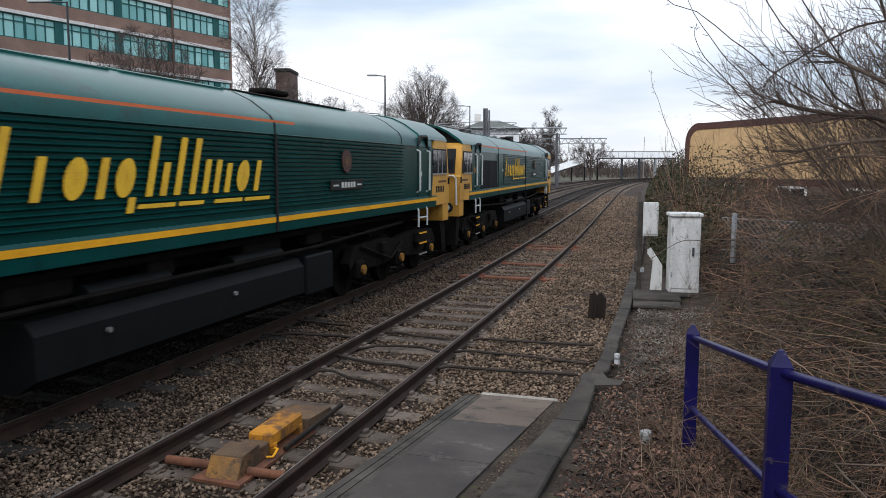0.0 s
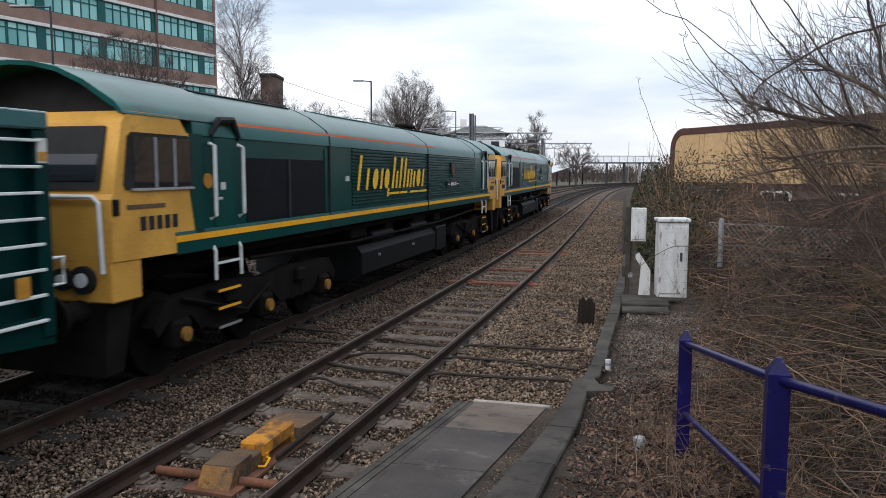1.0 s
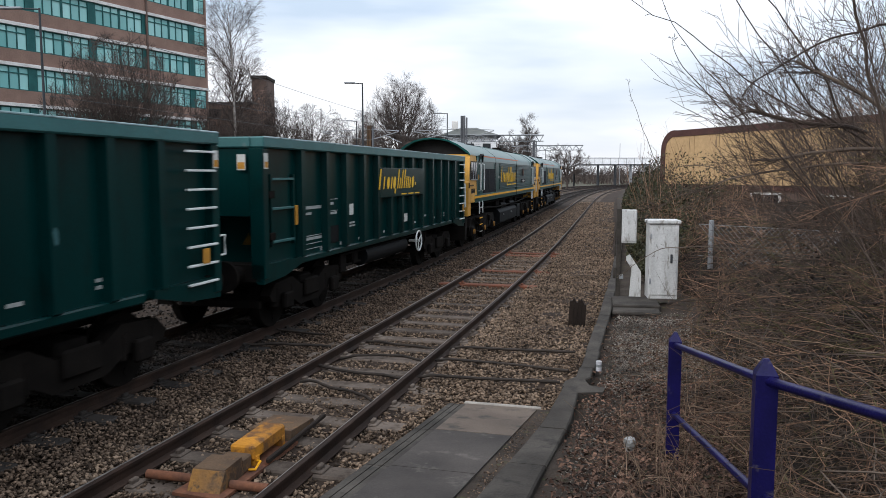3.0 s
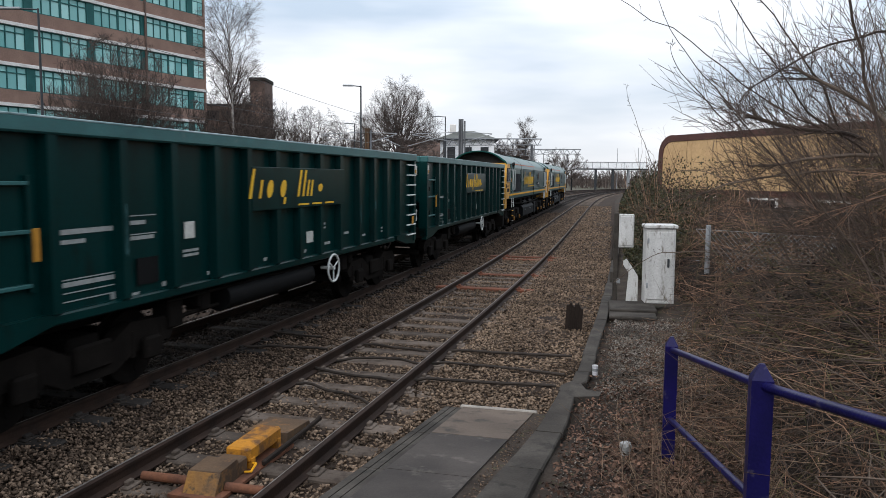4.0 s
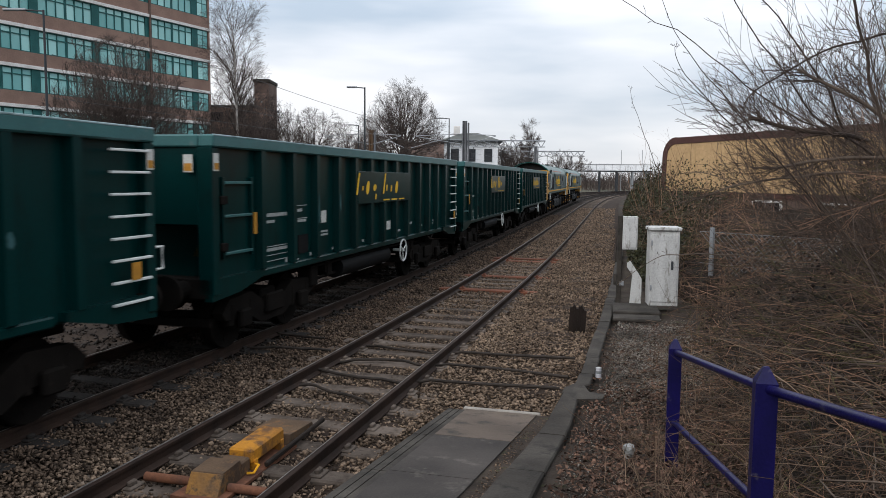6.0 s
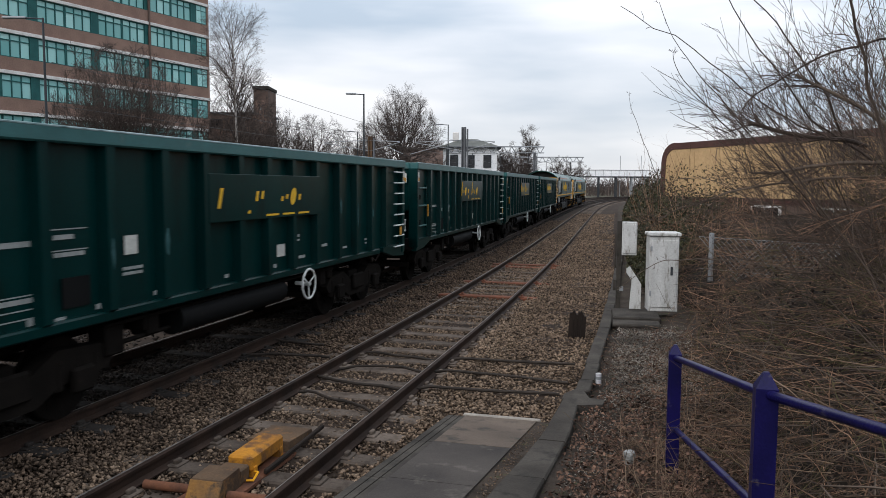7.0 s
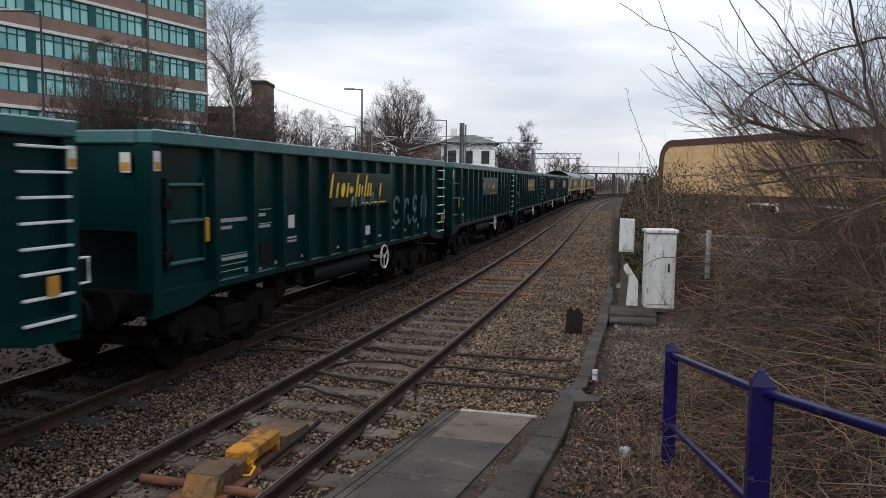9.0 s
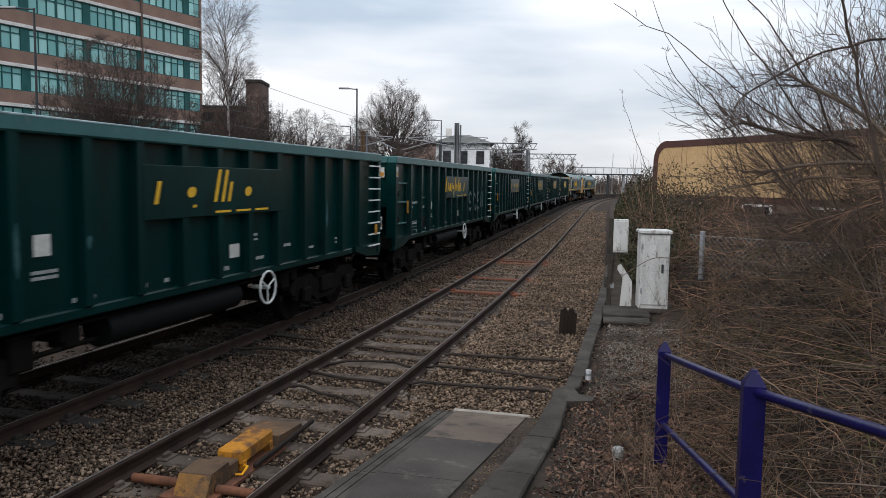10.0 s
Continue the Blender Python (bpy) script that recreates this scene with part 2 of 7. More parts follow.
AXLE_YELLOW = material("dirty_yellow_axle_cap", (0.30, 0.14, 0.025), (0.14, 0.075, 0.020), 0.6, 0, 8, 50, 0.1)
CAB_GLASS = glass_material("dark_cab_glass", (0.012, 0.014, 0.018))
LAMP_GLASS = glass_material("lamp_glass", (0.55, 0.56, 0.55), 0.12)
BRICK = material("brown_brick", (0.275, 0.180, 0.142), (0.215, 0.138, 0.110), 0.9, 0, 0.6, 8, 0.2, per_object=0.06)
DARK_BRICK = material("dark_brown_brick", (0.150, 0.104, 0.086), (0.105, 0.074, 0.062), 0.9, 0, 0.6, 8, 0.2)
STRIP = material("white_concrete_band", (0.74, 0.72, 0.69), (0.55, 0.53, 0.50), 0.8, 0, 0.8, 10, 0.1)
TEAL = material("teal_window_frame", (0.025, 0.115, 0.110), (0.018, 0.085, 0.082), 0.45, 0, 1, 12, 0.02)
# Teal panes, their colours raised for the reflected sky and varied by pane.
TEAL_GLASS = glass_material("teal_glass_with_sky_tone", (0.12, 0.36, 0.35), 0.06, (0.36, 0.66, 0.63))
TAN = material("tan_cladding_panel", (0.50, 0.335, 0.175), (0.42, 0.28, 0.145), 0.6, 0, 0.3, 8, 0.05)
MAROON = material("dull_maroon_trim", (0.085, 0.042, 0.036), (0.065, 0.034, 0.03), 0.6, 0, 0.8, 10, 0.1)
RENDER_WHITE = material("white_rendered_wall", (0.84, 0.85, 0.86), (0.74, 0.75, 0.76), 0.85, 0, 0.6, 10, 0.1)
SLATE = material("grey_slate_roof", (0.12, 0.125, 0.115), (0.085, 0.09, 0.083), 0.8, 0, 0.8, 10, 0.2)
MAST_GREY = material("weathered_grey_steel", (0.15, 0.155, 0.165), (0.09, 0.093, 0.10), 0.6, 0.2, 1, 15, 0.05)
GALV = material("galvanised_steel", (0.30, 0.315, 0.33), (0.22, 0.23, 0.24), 0.5, 0.4, 1, 15, 0.05)
DARK_STEEL = material("dark_painted_steel", (0.05, 0.055, 0.06), (0.035, 0.038, 0.042), 0.5, 0.2, 1, 15, 0.05)
BRIDGE_WHITE = material("white_bridge_panel", (0.86, 0.87, 0.88), (0.76, 0.78, 0.79), 0.6, 0, 0.4, 6, 0.05)
CAN_WHITE = material("white_printed_can", (0.7, 0.7, 0.72), (0.45, 0.45, 0.5), 0.3, 0.3, 30, 80, 0.02)
PLASTIC = material("crumpled_clear_plastic", (0.26, 0.26, 0.25), (0.10, 0.10, 0.095), 0.25, 0, 20, 60, 0.3)
SIGN_YELLOW = material("yellow_warning_label", (0.44, 0.21, 0.03), (0.32, 0.15, 0.025), 0.5, 0, 6, 40, 0.02)
SIGN_WHITE = material("white_label", (0.52, 0.52, 0.48), (0.38, 0.38, 0.36), 0.5, 0, 6, 40, 0.02)
RED_SIGN = material("orange_red_plastic", (0.65, 0.10, 0.04), (0.5, 0.08, 0.03), 0.5, 0, 6, 40, 0.02)


# ---- mesh helpers ----
class Geo:
    """Collects simple solids into one mesh."""

    def __init__(self):
        self.v, self.f = [], []

    def add(self, verts, faces):
        k = len(self.v)
        self.v += [tuple(p) for p in verts]
        self.f += [tuple(i + k for i in f) for f in faces]
        return self

    def box(self, x0, x1, y0, y1, z0, z1, c=0.0):
        """A box; c cuts its edges off."""
        if c <= 0:
            return self.add([(x, y, z) for x in (x0, x1) for y in (y0, y1) for z in (z0, z1)],
                            [(0, 1, 3, 2), (4, 6, 7, 5), (0, 4, 5, 1), (2, 3, 7, 6), (0, 2, 6, 4), (1, 5, 7, 3)])
        lo, hi, vs, idx = (x0, y0, z0), (x1, y1, z1), [], {}
        for corner in range(8):
            s = [(corner >> a) & 1 for a in range(3)]
            for a in range(3):
                p = [(hi[i] if s[i] else lo[i]) + (0 if i == a else (-c if s[i] else c)) for i in range(3)]
                idx[corner, a] = len(vs)
                vs.append(p)
        fs = []
        for a in range(3):
            u, w = [i for i in range(3) if i != a]
            for side in (0, 1):
                cs = [(side << a) | (i << u) | (j << w) for i, j in ((0, 0), (1, 0), (1, 1), (0, 1))]
                fs.append(tuple(idx[q, a] for q in cs))
            for i in (0, 1):
                for j in (0, 1):
                    q0 = (i << u) | (j << w)
                    q1 = q0 | (1 << a)
                    fs.append((idx[q0, u], idx[q0, w], idx[q1, w], idx[q1, u]))
        for corner in range(8):
            fs.append(tuple(idx[corner, a] for a in range(3)))
        return self.add(vs, fs)

    def prism(self, poly, axis, a0, a1):
        """A polygon drawn out along an axis; for x the polygon is (y, z), for y (x, z), for z (x, y)."""
        def put(p, a):
            return {"x": (a, p[0], p[1]), "y": (p[0], a, p[1]), "z": (p[0], p[1], a)}[axis]
        n = len(poly)
        return self.add([put(p, a0) for p in poly] + [put(p, a1) for p in poly],
                        [tuple(range(n)), tuple(range(2 * n - 1, n - 1, -1))] +
                        [(i, (i + 1) % n, n + (i + 1) % n, n + i) for i in range(n)])

    def tube(self, pts, r, n=6, r1=None, caps=True):
        """A tube along points, tapering from r to r1."""
        pts = [Vector(p) for p in pts]
        r1 = r if r1 is None else r1
        rings, vs, fs = len(pts), [], []
        for i, p in enumerate(pts):
            d = (pts[min(i + 1, rings - 1)] - pts[max(i - 1, 0)]).normalized()
            u = d.cross(Vector((0, 0, 1)) if abs(d.z) < 0.9 else Vector((1, 0, 0))).normalized()
            w = d.cross(u)
            q = r + (r1 - r) * i / max(rings - 1, 1)
            vs += [p + (u * math.cos(2 * math.pi * j / n) + w * math.sin(2 * math.pi * j / n)) * q for j in range(n)]
        for i in range(rings - 1):
            fs += [(i * n + j, i * n + (j + 1) % n, (i + 1) * n + (j + 1) % n, (i + 1) * n + j) for j in range(n)]
        if caps:
            fs += [tuple(range(n)), tuple((rings - 1) * n + j for j in range(n - 1, -1, -1))]
        return self.add(vs, fs)

    def cyl(self, p0, p1, r, n=16, r1=None):
        return self.tube([p0, p1], r, n, r1)

    def ring(self, centre, axis, r, thick, n=28, m=8):
        """A round hoop."""
        c, vs, fs = Vector(centre), [], []
        ax = Vector(axis).normalized()
        u = ax.cross(Vector((0, 0, 1)) if abs(ax.z) < 0.9 else Vector((0, 1, 0))).normalized()
        w = ax.cross(u)
        for i in range(n):
            d = u * math.cos(2 * math.pi * i / n) + w * math.sin(2 * math.pi * i / n)
            vs += [c + d * (r + thick * math.cos(2 * math.pi * j / m)) + ax * thick * math.sin(2 * math.pi * j / m) for j in range(m)]
        fs = [(i * m + j, i * m + (j + 1) % m, (i + 1) % n * m + (j + 1) % m, (i + 1) % n * m + j) for i in range(n) for j in range(m)]
        return self.add(vs, fs)

    def mesh(self, name, mat, smooth=False):
        me = bpy.data.meshes.new(name)
        me.from_pydata(self.v, [], self.f)
        bm = bmesh.new()
        bm.from_mesh(me)
        bmesh.ops.recalc_face_normals(bm, faces=bm.faces)
        bm.to_mesh(me)
        bm.free()
        me.materials.append(mat)
        if smooth:
            me.polygons.foreach_set("use_smooth", [True] * len(me.polygons))
            me.set_sharp_from_angle(angle=radians(40))
        return me


def part(name, geo, mat, parent, label="", smooth=False, at=None):
    """One mesh object under a thing or a part."""
    ob = new(name, geo.mesh(name, mat, smooth) if isinstance(geo, Geo) else geo)
    ob.parent = parent
    if at:
        ob.location = at
    return tagged(ob, label)


def thing(name, label, category, group="", at=None, kind=""):
    ob = new(name)
    ob.empty_display_size = 0.2
    if at is not None:
        ob.matrix_basis = at
    return tagged(ob, label, category, group, kind)


def solid(name, geo, mat, label="", category="", group="", kind="", smooth=False, at=None):
    """A thing of one mesh."""
    ob = new(name, geo.mesh(name, mat, smooth))
    if at is not None:
        ob.matrix_basis = at
    return tagged(ob, label, category, group, kind)


def mesh_np(name, verts, tris, mat):
    """A mesh from arrays of points and triangles."""
    me = bpy.data.meshes.new(name)
    me.vertices.add(len(verts))
    me.vertices.foreach_set("co", np.asarray(verts, np.float32).ravel())
    me.loops.add(len(tris) * 3)
    me.loops.foreach_set("vertex_index", np.asarray(tris, np.int32).ravel())
    me.polygons.add(len(tris))
    me.polygons.foreach_set("loop_start", np.arange(0, len(tris) * 3, 3, dtype=np.int32))
    me.update(calc_edges=True)
    me.validate()
    me.materials.append(mat)
    return me


# ---- the line of the railway ----
BEND_AT = np.array([0, 12, 25, 40, 60, 85, 110, 150.0])
BEND = np.array([-0.354, 0.232, 0.168, -0.007, 0.025, -0.143, -0.119, -0.5]) * 0.01
STEP = 0.25
ALONG = np.arange(-140, 260, STEP)
bend = np.where(ALONG < 0, 0, np.interp(ALONG, BEND_AT, BEND))
TURN = np.concatenate([[0], np.cumsum((bend[1:] + bend[:-1]) / 2 * STEP)])
TURN -= np.interp(0, ALONG, TURN) + 0.0031
mid = (TURN[1:] + TURN[:-1]) / 2
LINE_X = np.concatenate([[0], np.cumsum(-np.sin(mid) * STEP)])
LINE_Y = np.concatenate([[0], np.cumsum(np.cos(mid) * STEP)])
LINE_X -= np.interp(0, ALONG, LINE_X)
LINE_Y -= np.interp(0, ALONG, LINE_Y)
TRACK_2 = -3.287


def on_line(s, off=0.0, z=0.0):
    """A point of the line, off metres to its right, and its heading."""
    a = float(np.interp(s, ALONG, TURN))
    return Vector((float(np.interp(s, ALONG, LINE_X)) + off * math.cos(a),
                   float(np.interp(s, ALONG, LINE_Y)) + off * math.sin(a), z)), a


def sweep(profile, off, stations, name, mat, close=True):
    """A cross-section (x, z) drawn along the line."""
    g, n = Geo(), len(profile)
    for s in stations:
        g.v += [tuple(on_line(s, off + px)[0] + Vector((0, 0, pz))) for px, pz in profile]
    for i in range(len(stations) - 1):
        for j in range(n if close else n - 1):
            k = (j + 1) % n
            g.f.append((i * n + j, i * n + k, (i + 1) * n + k, (i + 1) * n + j))
    return g


def ramp_z(y):
    """Height of the platform ramp."""
    return min(1.05, max(0.05 + 0.12 * (8.05 - y), 0.05))


def train_front(t):
    """Where the front end of the first wagon stands along the line."""
    return 0.035 * (t - 2.5) - 0.02 + (-2.85 + 8.6 * t + 0.1 * t * t if t < 4.5 else 37.875 + 9.5 * (t - 4.5))


# ---- ground, tracks, platform ramp ----
def build_ground():
    g = Geo()
    g.add([(-2500, -2500, -0.62), (2500, -2500, -0.62), (2500, 2500, -0.62), (-2500, 2500, -0.62)], [(0, 1, 2, 3)])
    solid("ground", g, FAR_GROUND, "dull brown-green earth running to the horizon", "ground", kind="structure")

    # ballast bed under all the tracks
    xs = np.concatenate([np.arange(-16, -5, 1.0), np.arange(-5, 3.01, 0.2)])
    stations = np.concatenate([np.arange(-20, 0, 2.0), np.arange(0, 24, 0.2), np.arange(24, 60, 1.0), np.arange(60, 231, 5.0)])
    v, f = [], []
    for s in stations:
        for x in xs:
            p = on_line(s, x)[0]
            z = -0.20
            if x > 1.3:
                z = -0.20 + 0.05 * min(1, (x - 1.3) / 0.6)
            if -2.2 < x < -1.1:
                z = -0.23
            z += 0.05 * (noise.noise(Vector((p.x * 1.7, p.y * 1.7, 0))) + 0.5 * noise.noise(Vector((p.x * 6, p.y * 6, 3))))
            v.append((p.x, p.y, z))
    n = len(xs)
    for i in range(len(stations) - 1):
        for j in range(n - 1):
            a = i * n + j
            f += [(a, a + 1, a + n + 1), (a, a + n + 1, a + n)]
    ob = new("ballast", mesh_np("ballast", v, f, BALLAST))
    tagged(ob, "brown stained crushed-stone ballast bed of the railway, darkened for shade between stones", "ballast", kind="structure")

    # the bank of earth beside the kerb, rising with the ramp
    xs = np.concatenate([np.arange(2.98, 8, 0.16), np.arange(8, 40, 2.0)])
    ys = np.concatenate([np.arange(-8, 18, 0.2), np.arange(18, 110, 2.0)])
    v, f = [], []
    for y in ys:
        for x in xs:
            q = x + float(np.interp(y, ALONG, LINE_X))
            z = max(ramp_z(y), 0.13) - 0.03 + 0.04 * noise.noise(Vector((x * 2.1, y * 2.1, 0))) + 0.02 * noise.noise(Vector((x * 9, y * 9, 0)))
            if x < 3.5:
                z -= 0.05 if y > 7 else 0.02
            v.append((q, y, z))
    n = len(xs)
    for i in range(len(ys) - 1):
        for j in range(n - 1):
            a = i * n + j
            f += [(a, a + 1, a + n + 1), (a, a + n + 1, a + n)]
    tagged(new("bank", mesh_np("bank", v, f, EARTH)), "bare earth strip with dead leaves beside the kerb", "ground", kind="structure")


def scatter_stones(name, label, areas, mat, seed):
    """Loose crushed stones, each an eight-sided lump. Areas: s0, s1, x0, x1, number, size, height."""
    rng = np.random.default_rng(seed)
    base = np.array([(1, 0, 0), (-1, 0, 0), (0, 1, 0), (0, -1, 0), (0, 0, 1), (0, 0, -1)], float)
    tri = np.array([(0, 2, 4), (2, 1, 4), (1, 3, 4), (3, 0, 4), (2, 0, 5), (1, 2, 5), (3, 1, 5), (0, 3, 5)])
    vs, fs, k = [], [], 0
    for s0, s1, x0, x1, num, size, zz in areas:
        s, x = rng.uniform(s0, s1, num), rng.uniform(x0, x1, num)
        a = np.interp(s, ALONG, TURN)
        cx, cy = np.interp(s, ALONG, LINE_X) + x * np.cos(a), np.interp(s, ALONG, LINE_Y) + x * np.sin(a)
        r = size * rng.uniform(0.55, 1.35, (num, 1, 1))
        p = base[None] * rng.uniform(0.55, 1.15, (num, 6, 1)) * np.array([1, 0.8, 0.62]) + rng.normal(0, 0.20, (num, 6, 3))
        t, u = rng.uniform(0, 6.28, num), rng.normal(0, 0.5, num)
        ct, st, cu, su = np.cos(t), np.sin(t), np.cos(u), np.sin(u)
        q = p.copy()
        q[..., 1], q[..., 2] = p[..., 1] * cu[:, None] - p[..., 2] * su[:, None], p[..., 1] * su[:, None] + p[..., 2] * cu[:, None]
        w = q.copy()
        w[..., 0], w[..., 1] = q[..., 0] * ct[:, None] - q[..., 1] * st[:, None], q[..., 0] * st[:, None] + q[..., 1] * ct[:, None]
        w = w * r + np.stack([cx, cy, (np.array([zz(q) for q in cy]) if callable(zz) else zz) + rng.uniform(-0.032, 0.036, num) * min(1, size / .03)], 1)[:, None]
        vs.append(w.reshape(-1, 3))
        fs.append((tri[None] + 6 * np.arange(num)[:, None, None]).reshape(-1, 3) + k)
        k += num * 6
    ob = new(name, mesh_np(name, np.concatenate(vs), np.concatenate(fs), mat))
    return tagged(ob, label, "stones", kind="stuff")


RAIL_PROFILE = [(-0.070, -0.159), (0.070, -0.159), (0.070, -0.148), (0.012, -0.120), (0.010, -0.045), (0.034, -0.035),
                (0.035, -0.006), (0.028, 0.0), (-0.028, 0.0), (-0.035, -0.006), (-0.034, -0.035), (-0.010, -0.045),
                (-0.012, -0.120), (-0.070, -0.148)]


def build_track(off, first, last, spacing, label, rusty=(), bed=None):
    track = thing("railway_track", label, "railway track", "railway tracks", kind="structure")
    stations = list(np.arange(first, 60, 1.0)) + list(np.arange(60, last + 1, 4.0))
    for side in (-0.7525, 0.7525):
        rail = part("rail", sweep(RAIL_PROFILE, off + side, stations, "rail", RAIL_RUST), RAIL_RUST, track)
        lo, hi = (-0.026, -0.004) if side < 0 else (-0.024, -0.014)
        head = [(lo, 0.0005), (hi, 0.0005), (hi, 0.003), (lo, 0.003)]
        part("rail_head", sweep(head, off + side, stations, "rail_head", RAIL_TOP), RAIL_TOP, rail, "polished running surface")
    g = Geo()
    g.box(-1.25, 1.25, -0.13, 0.13, -0.30, -0.165, 0.02)
    for s in (-1, 1):
        g.box(s * 0.7525 - 0.16, s * 0.7525 + 0.16, -0.10, 0.10, -0.167, -0.145, 0.008)
        for d in (-1, 1):
            g.box(s * 0.7525 + d * 0.095 - 0.025, s * 0.7525 + d * 0.095 + 0.025, -0.05, 0.05, -0.15, -0.105, 0.01)
    plain = g.mesh("sleeper", bed or SLEEPER)
    red = plain.copy()
    red.materials[0] = RUST_SLEEPER
    rng = random.Random(int(off * 10) + 3)
    s, k = first + 0.3, 0
    while s < last and k < 240:
        p, a = on_line(s, off)
        rust = any(abs(s - q) < 0.36 for q in rusty)
        ob = part("sleeper", red if rust else plain, None, track)
        ob.matrix_basis = pose(p.x, p.y, rng.uniform(-0.016, 0.014) + (0.03 if rust else 0), 0, 0, math.degrees(a) + rng.uniform(-1, 1))
        s += spacing
        k += 1
    return track


def build_ramp():
    """Paving slabs of the platform's end ramp, its edge strip and the long kerb."""
    ramp = thing("platform_ramp", "sloping end of an old platform paved with worn grey slabs", "platform", kind="structure")
    g = Geo()
    g.add([(1.72, 8.0, -0.5), (3.02, 8.0, -0.5), (3.02, -8, -0.5), (1.72, -8, -0.5),
           (1.72, 8.0, 0.02), (3.02, 8.0, 0.05), (3.02, -0.2, 1.03), (1.72, -0.2, 1.0), (3.02, -8, 1.03), (1.72, -8, 1.0)],
          [(0, 1, 5, 4), (4, 5, 6, 7), (7, 6, 8, 9), (1, 2, 8, 6, 5), (3, 0, 4, 7, 9), (2, 3, 9, 8), (0, 3, 2, 1)])
    part("ramp_fill", g, EARTH, ramp, "dirt-filled joints under the slabs")
    joints = [7.98, 6.62, 5.30, 4.0, 2.7, 1.4, 0.1]
    for i in range(len(joints) - 1):
        y1, y0 = joints[i] - 0.006, joints[i + 1] + 0.006
        z1, z0 = ramp_z(y1), ramp_z(y0)
        xl = 1.94
        xr1, xr0 = (float(np.interp(q, [0, 8], [2.38, 2.725])) for q in (y1, y0))
        g = Geo().add([(xl, y0, z0), (xr0, y0, z0), (xr1, y1, z1), (xl, y1, z1),
                       (xl, y0, z0 - 0.07), (xr0, y0, z0 - 0.07), (xr1, y1, z1 - 0.07), (xl, y1, z1 - 0.07)],
                      [(0, 1, 2, 3), (7, 6, 5, 4), (0, 4, 5, 1), (1, 5, 6, 2), (2, 6, 7, 3), (3, 7, 4, 0)])
        part("paving_slab", g, SLAB_PALE if i == 0 else SLAB, ramp, "pale buff slab" if i == 0 else "")
        for k, (a, b) in enumerate(((1.735, 1.795), (1.805, 1.865), (1.875, 1.932))):
            e = Geo().add([(a, y0, z0 - 0.012), (b, y0, z0 - 0.012), (b, y1, z1 - 0.012), (a, y1, z1 - 0.012),
                           (a, y0, z0 - 0.08), (b, y0, z0 - 0.08), (b, y1, z1 - 0.08), (a, y1, z1 - 0.08)],
                          [(0, 1, 2, 3), (7, 6, 5, 4), (0, 4, 5, 1), (1, 5, 6, 2), (2, 6, 7, 3), (3, 7, 4, 0)])
            part("edge_strip", e, CONCRETE, ramp)
    part("end_lip", Geo().box(1.90, 2.76, 7.985, 8.05, -0.2, 0.066, 0.01), PALE_LIP, ramp, "pale concrete nosing")

    kerb = thing("kerb", "long low concrete kerb of weathered blocks beside the track", "kerb", kind="structure")
    y = -6.0
    rng = random.Random(5)

    def left(q):
        return float(np.interp(q, [0, 8.6, 9.2], [2.47, 2.945, 2.95])) + (on_line(q)[0].x if q > 9 else 0)

    def right(q):
        return float(np.interp(q, [0, 5.2, 7.6, 8.7, 12], [3.02, 3.08, 3.135, 3.125, 3.14])) + (on_line(q)[0].x if q > 9 else 0)

    def crown(q):
        a = ramp_z(q) - 0.165
        return 0.165 + 0.5 * (a + math.sqrt(a * a + 0.0025))

    while y < 46:
        length = 1.30 if y < 8.0 else 0.92
        y1 = y + length
        if y < 8.55 < y1 + 0.5:
            y1 = 8.55 if y < 8.5 else y1
        d = rng.uniform(-0.010, 0.010)
        g = Geo()
        n, c = 5, 0.014
        ring = []
        for k in range(n):
            q = y + 0.006 + (y1 - y - 0.012) * k / (n - 1)
            l, r, z = left(q) + d, right(q) + d, crown(q) + rng.uniform(-0.003, 0.003)
            ring += [(l, q, -0.5), (l, q, z - c), (l + c, q, z), (r - c, q, z), (r, q, z - c), (r, q, -0.5)]
        g.add(ring, [(k * 6 + j, k * 6 + j + 1, k * 6 + j + 7, k * 6 + j + 6) for k in range(n - 1) for j in range(5)] +
              [(0, 1, 2, 3, 4, 5)[::-1], tuple((n - 1) * 6 + j for j in range(6))])
        part("kerb_block", g, CONCRETE, kerb)
        y = y1
    g = Geo().prism([(3.05, 8.30), (3.40, 8.42), (3.42, 8.60), (3.24, 8.66), (3.15, 8.95), (3.05, 8.95)], "z", -0.1, 0.170)
    part("kerb_bracket", g, CONCRETE, kerb, "short return block with a curved corner")


# ---- the train ----
def bars(parent, name, mat, x, rows, label=""):
    """Thin raised bars on a side: y0, y1, z0, z1, slant."""
    g = Geo()
    for y0, y1, z0, z1, sl in rows:
        g.add([(x, y0, z0), (x, y1, z0), (x, y1 + sl, z1), (x, y0 + sl, z1),
               (x - 0.012, y0, z0), (x - 0.012, y1, z0), (x - 0.012, y1 + sl, z1), (x - 0.012, y0 + sl, z1)],
              [(0, 1, 2, 3), (0, 4, 5, 1), (1, 5, 6, 2), (2, 6, 7, 3), (3, 7, 4, 0)])
    return part(name, g, mat, parent, label)


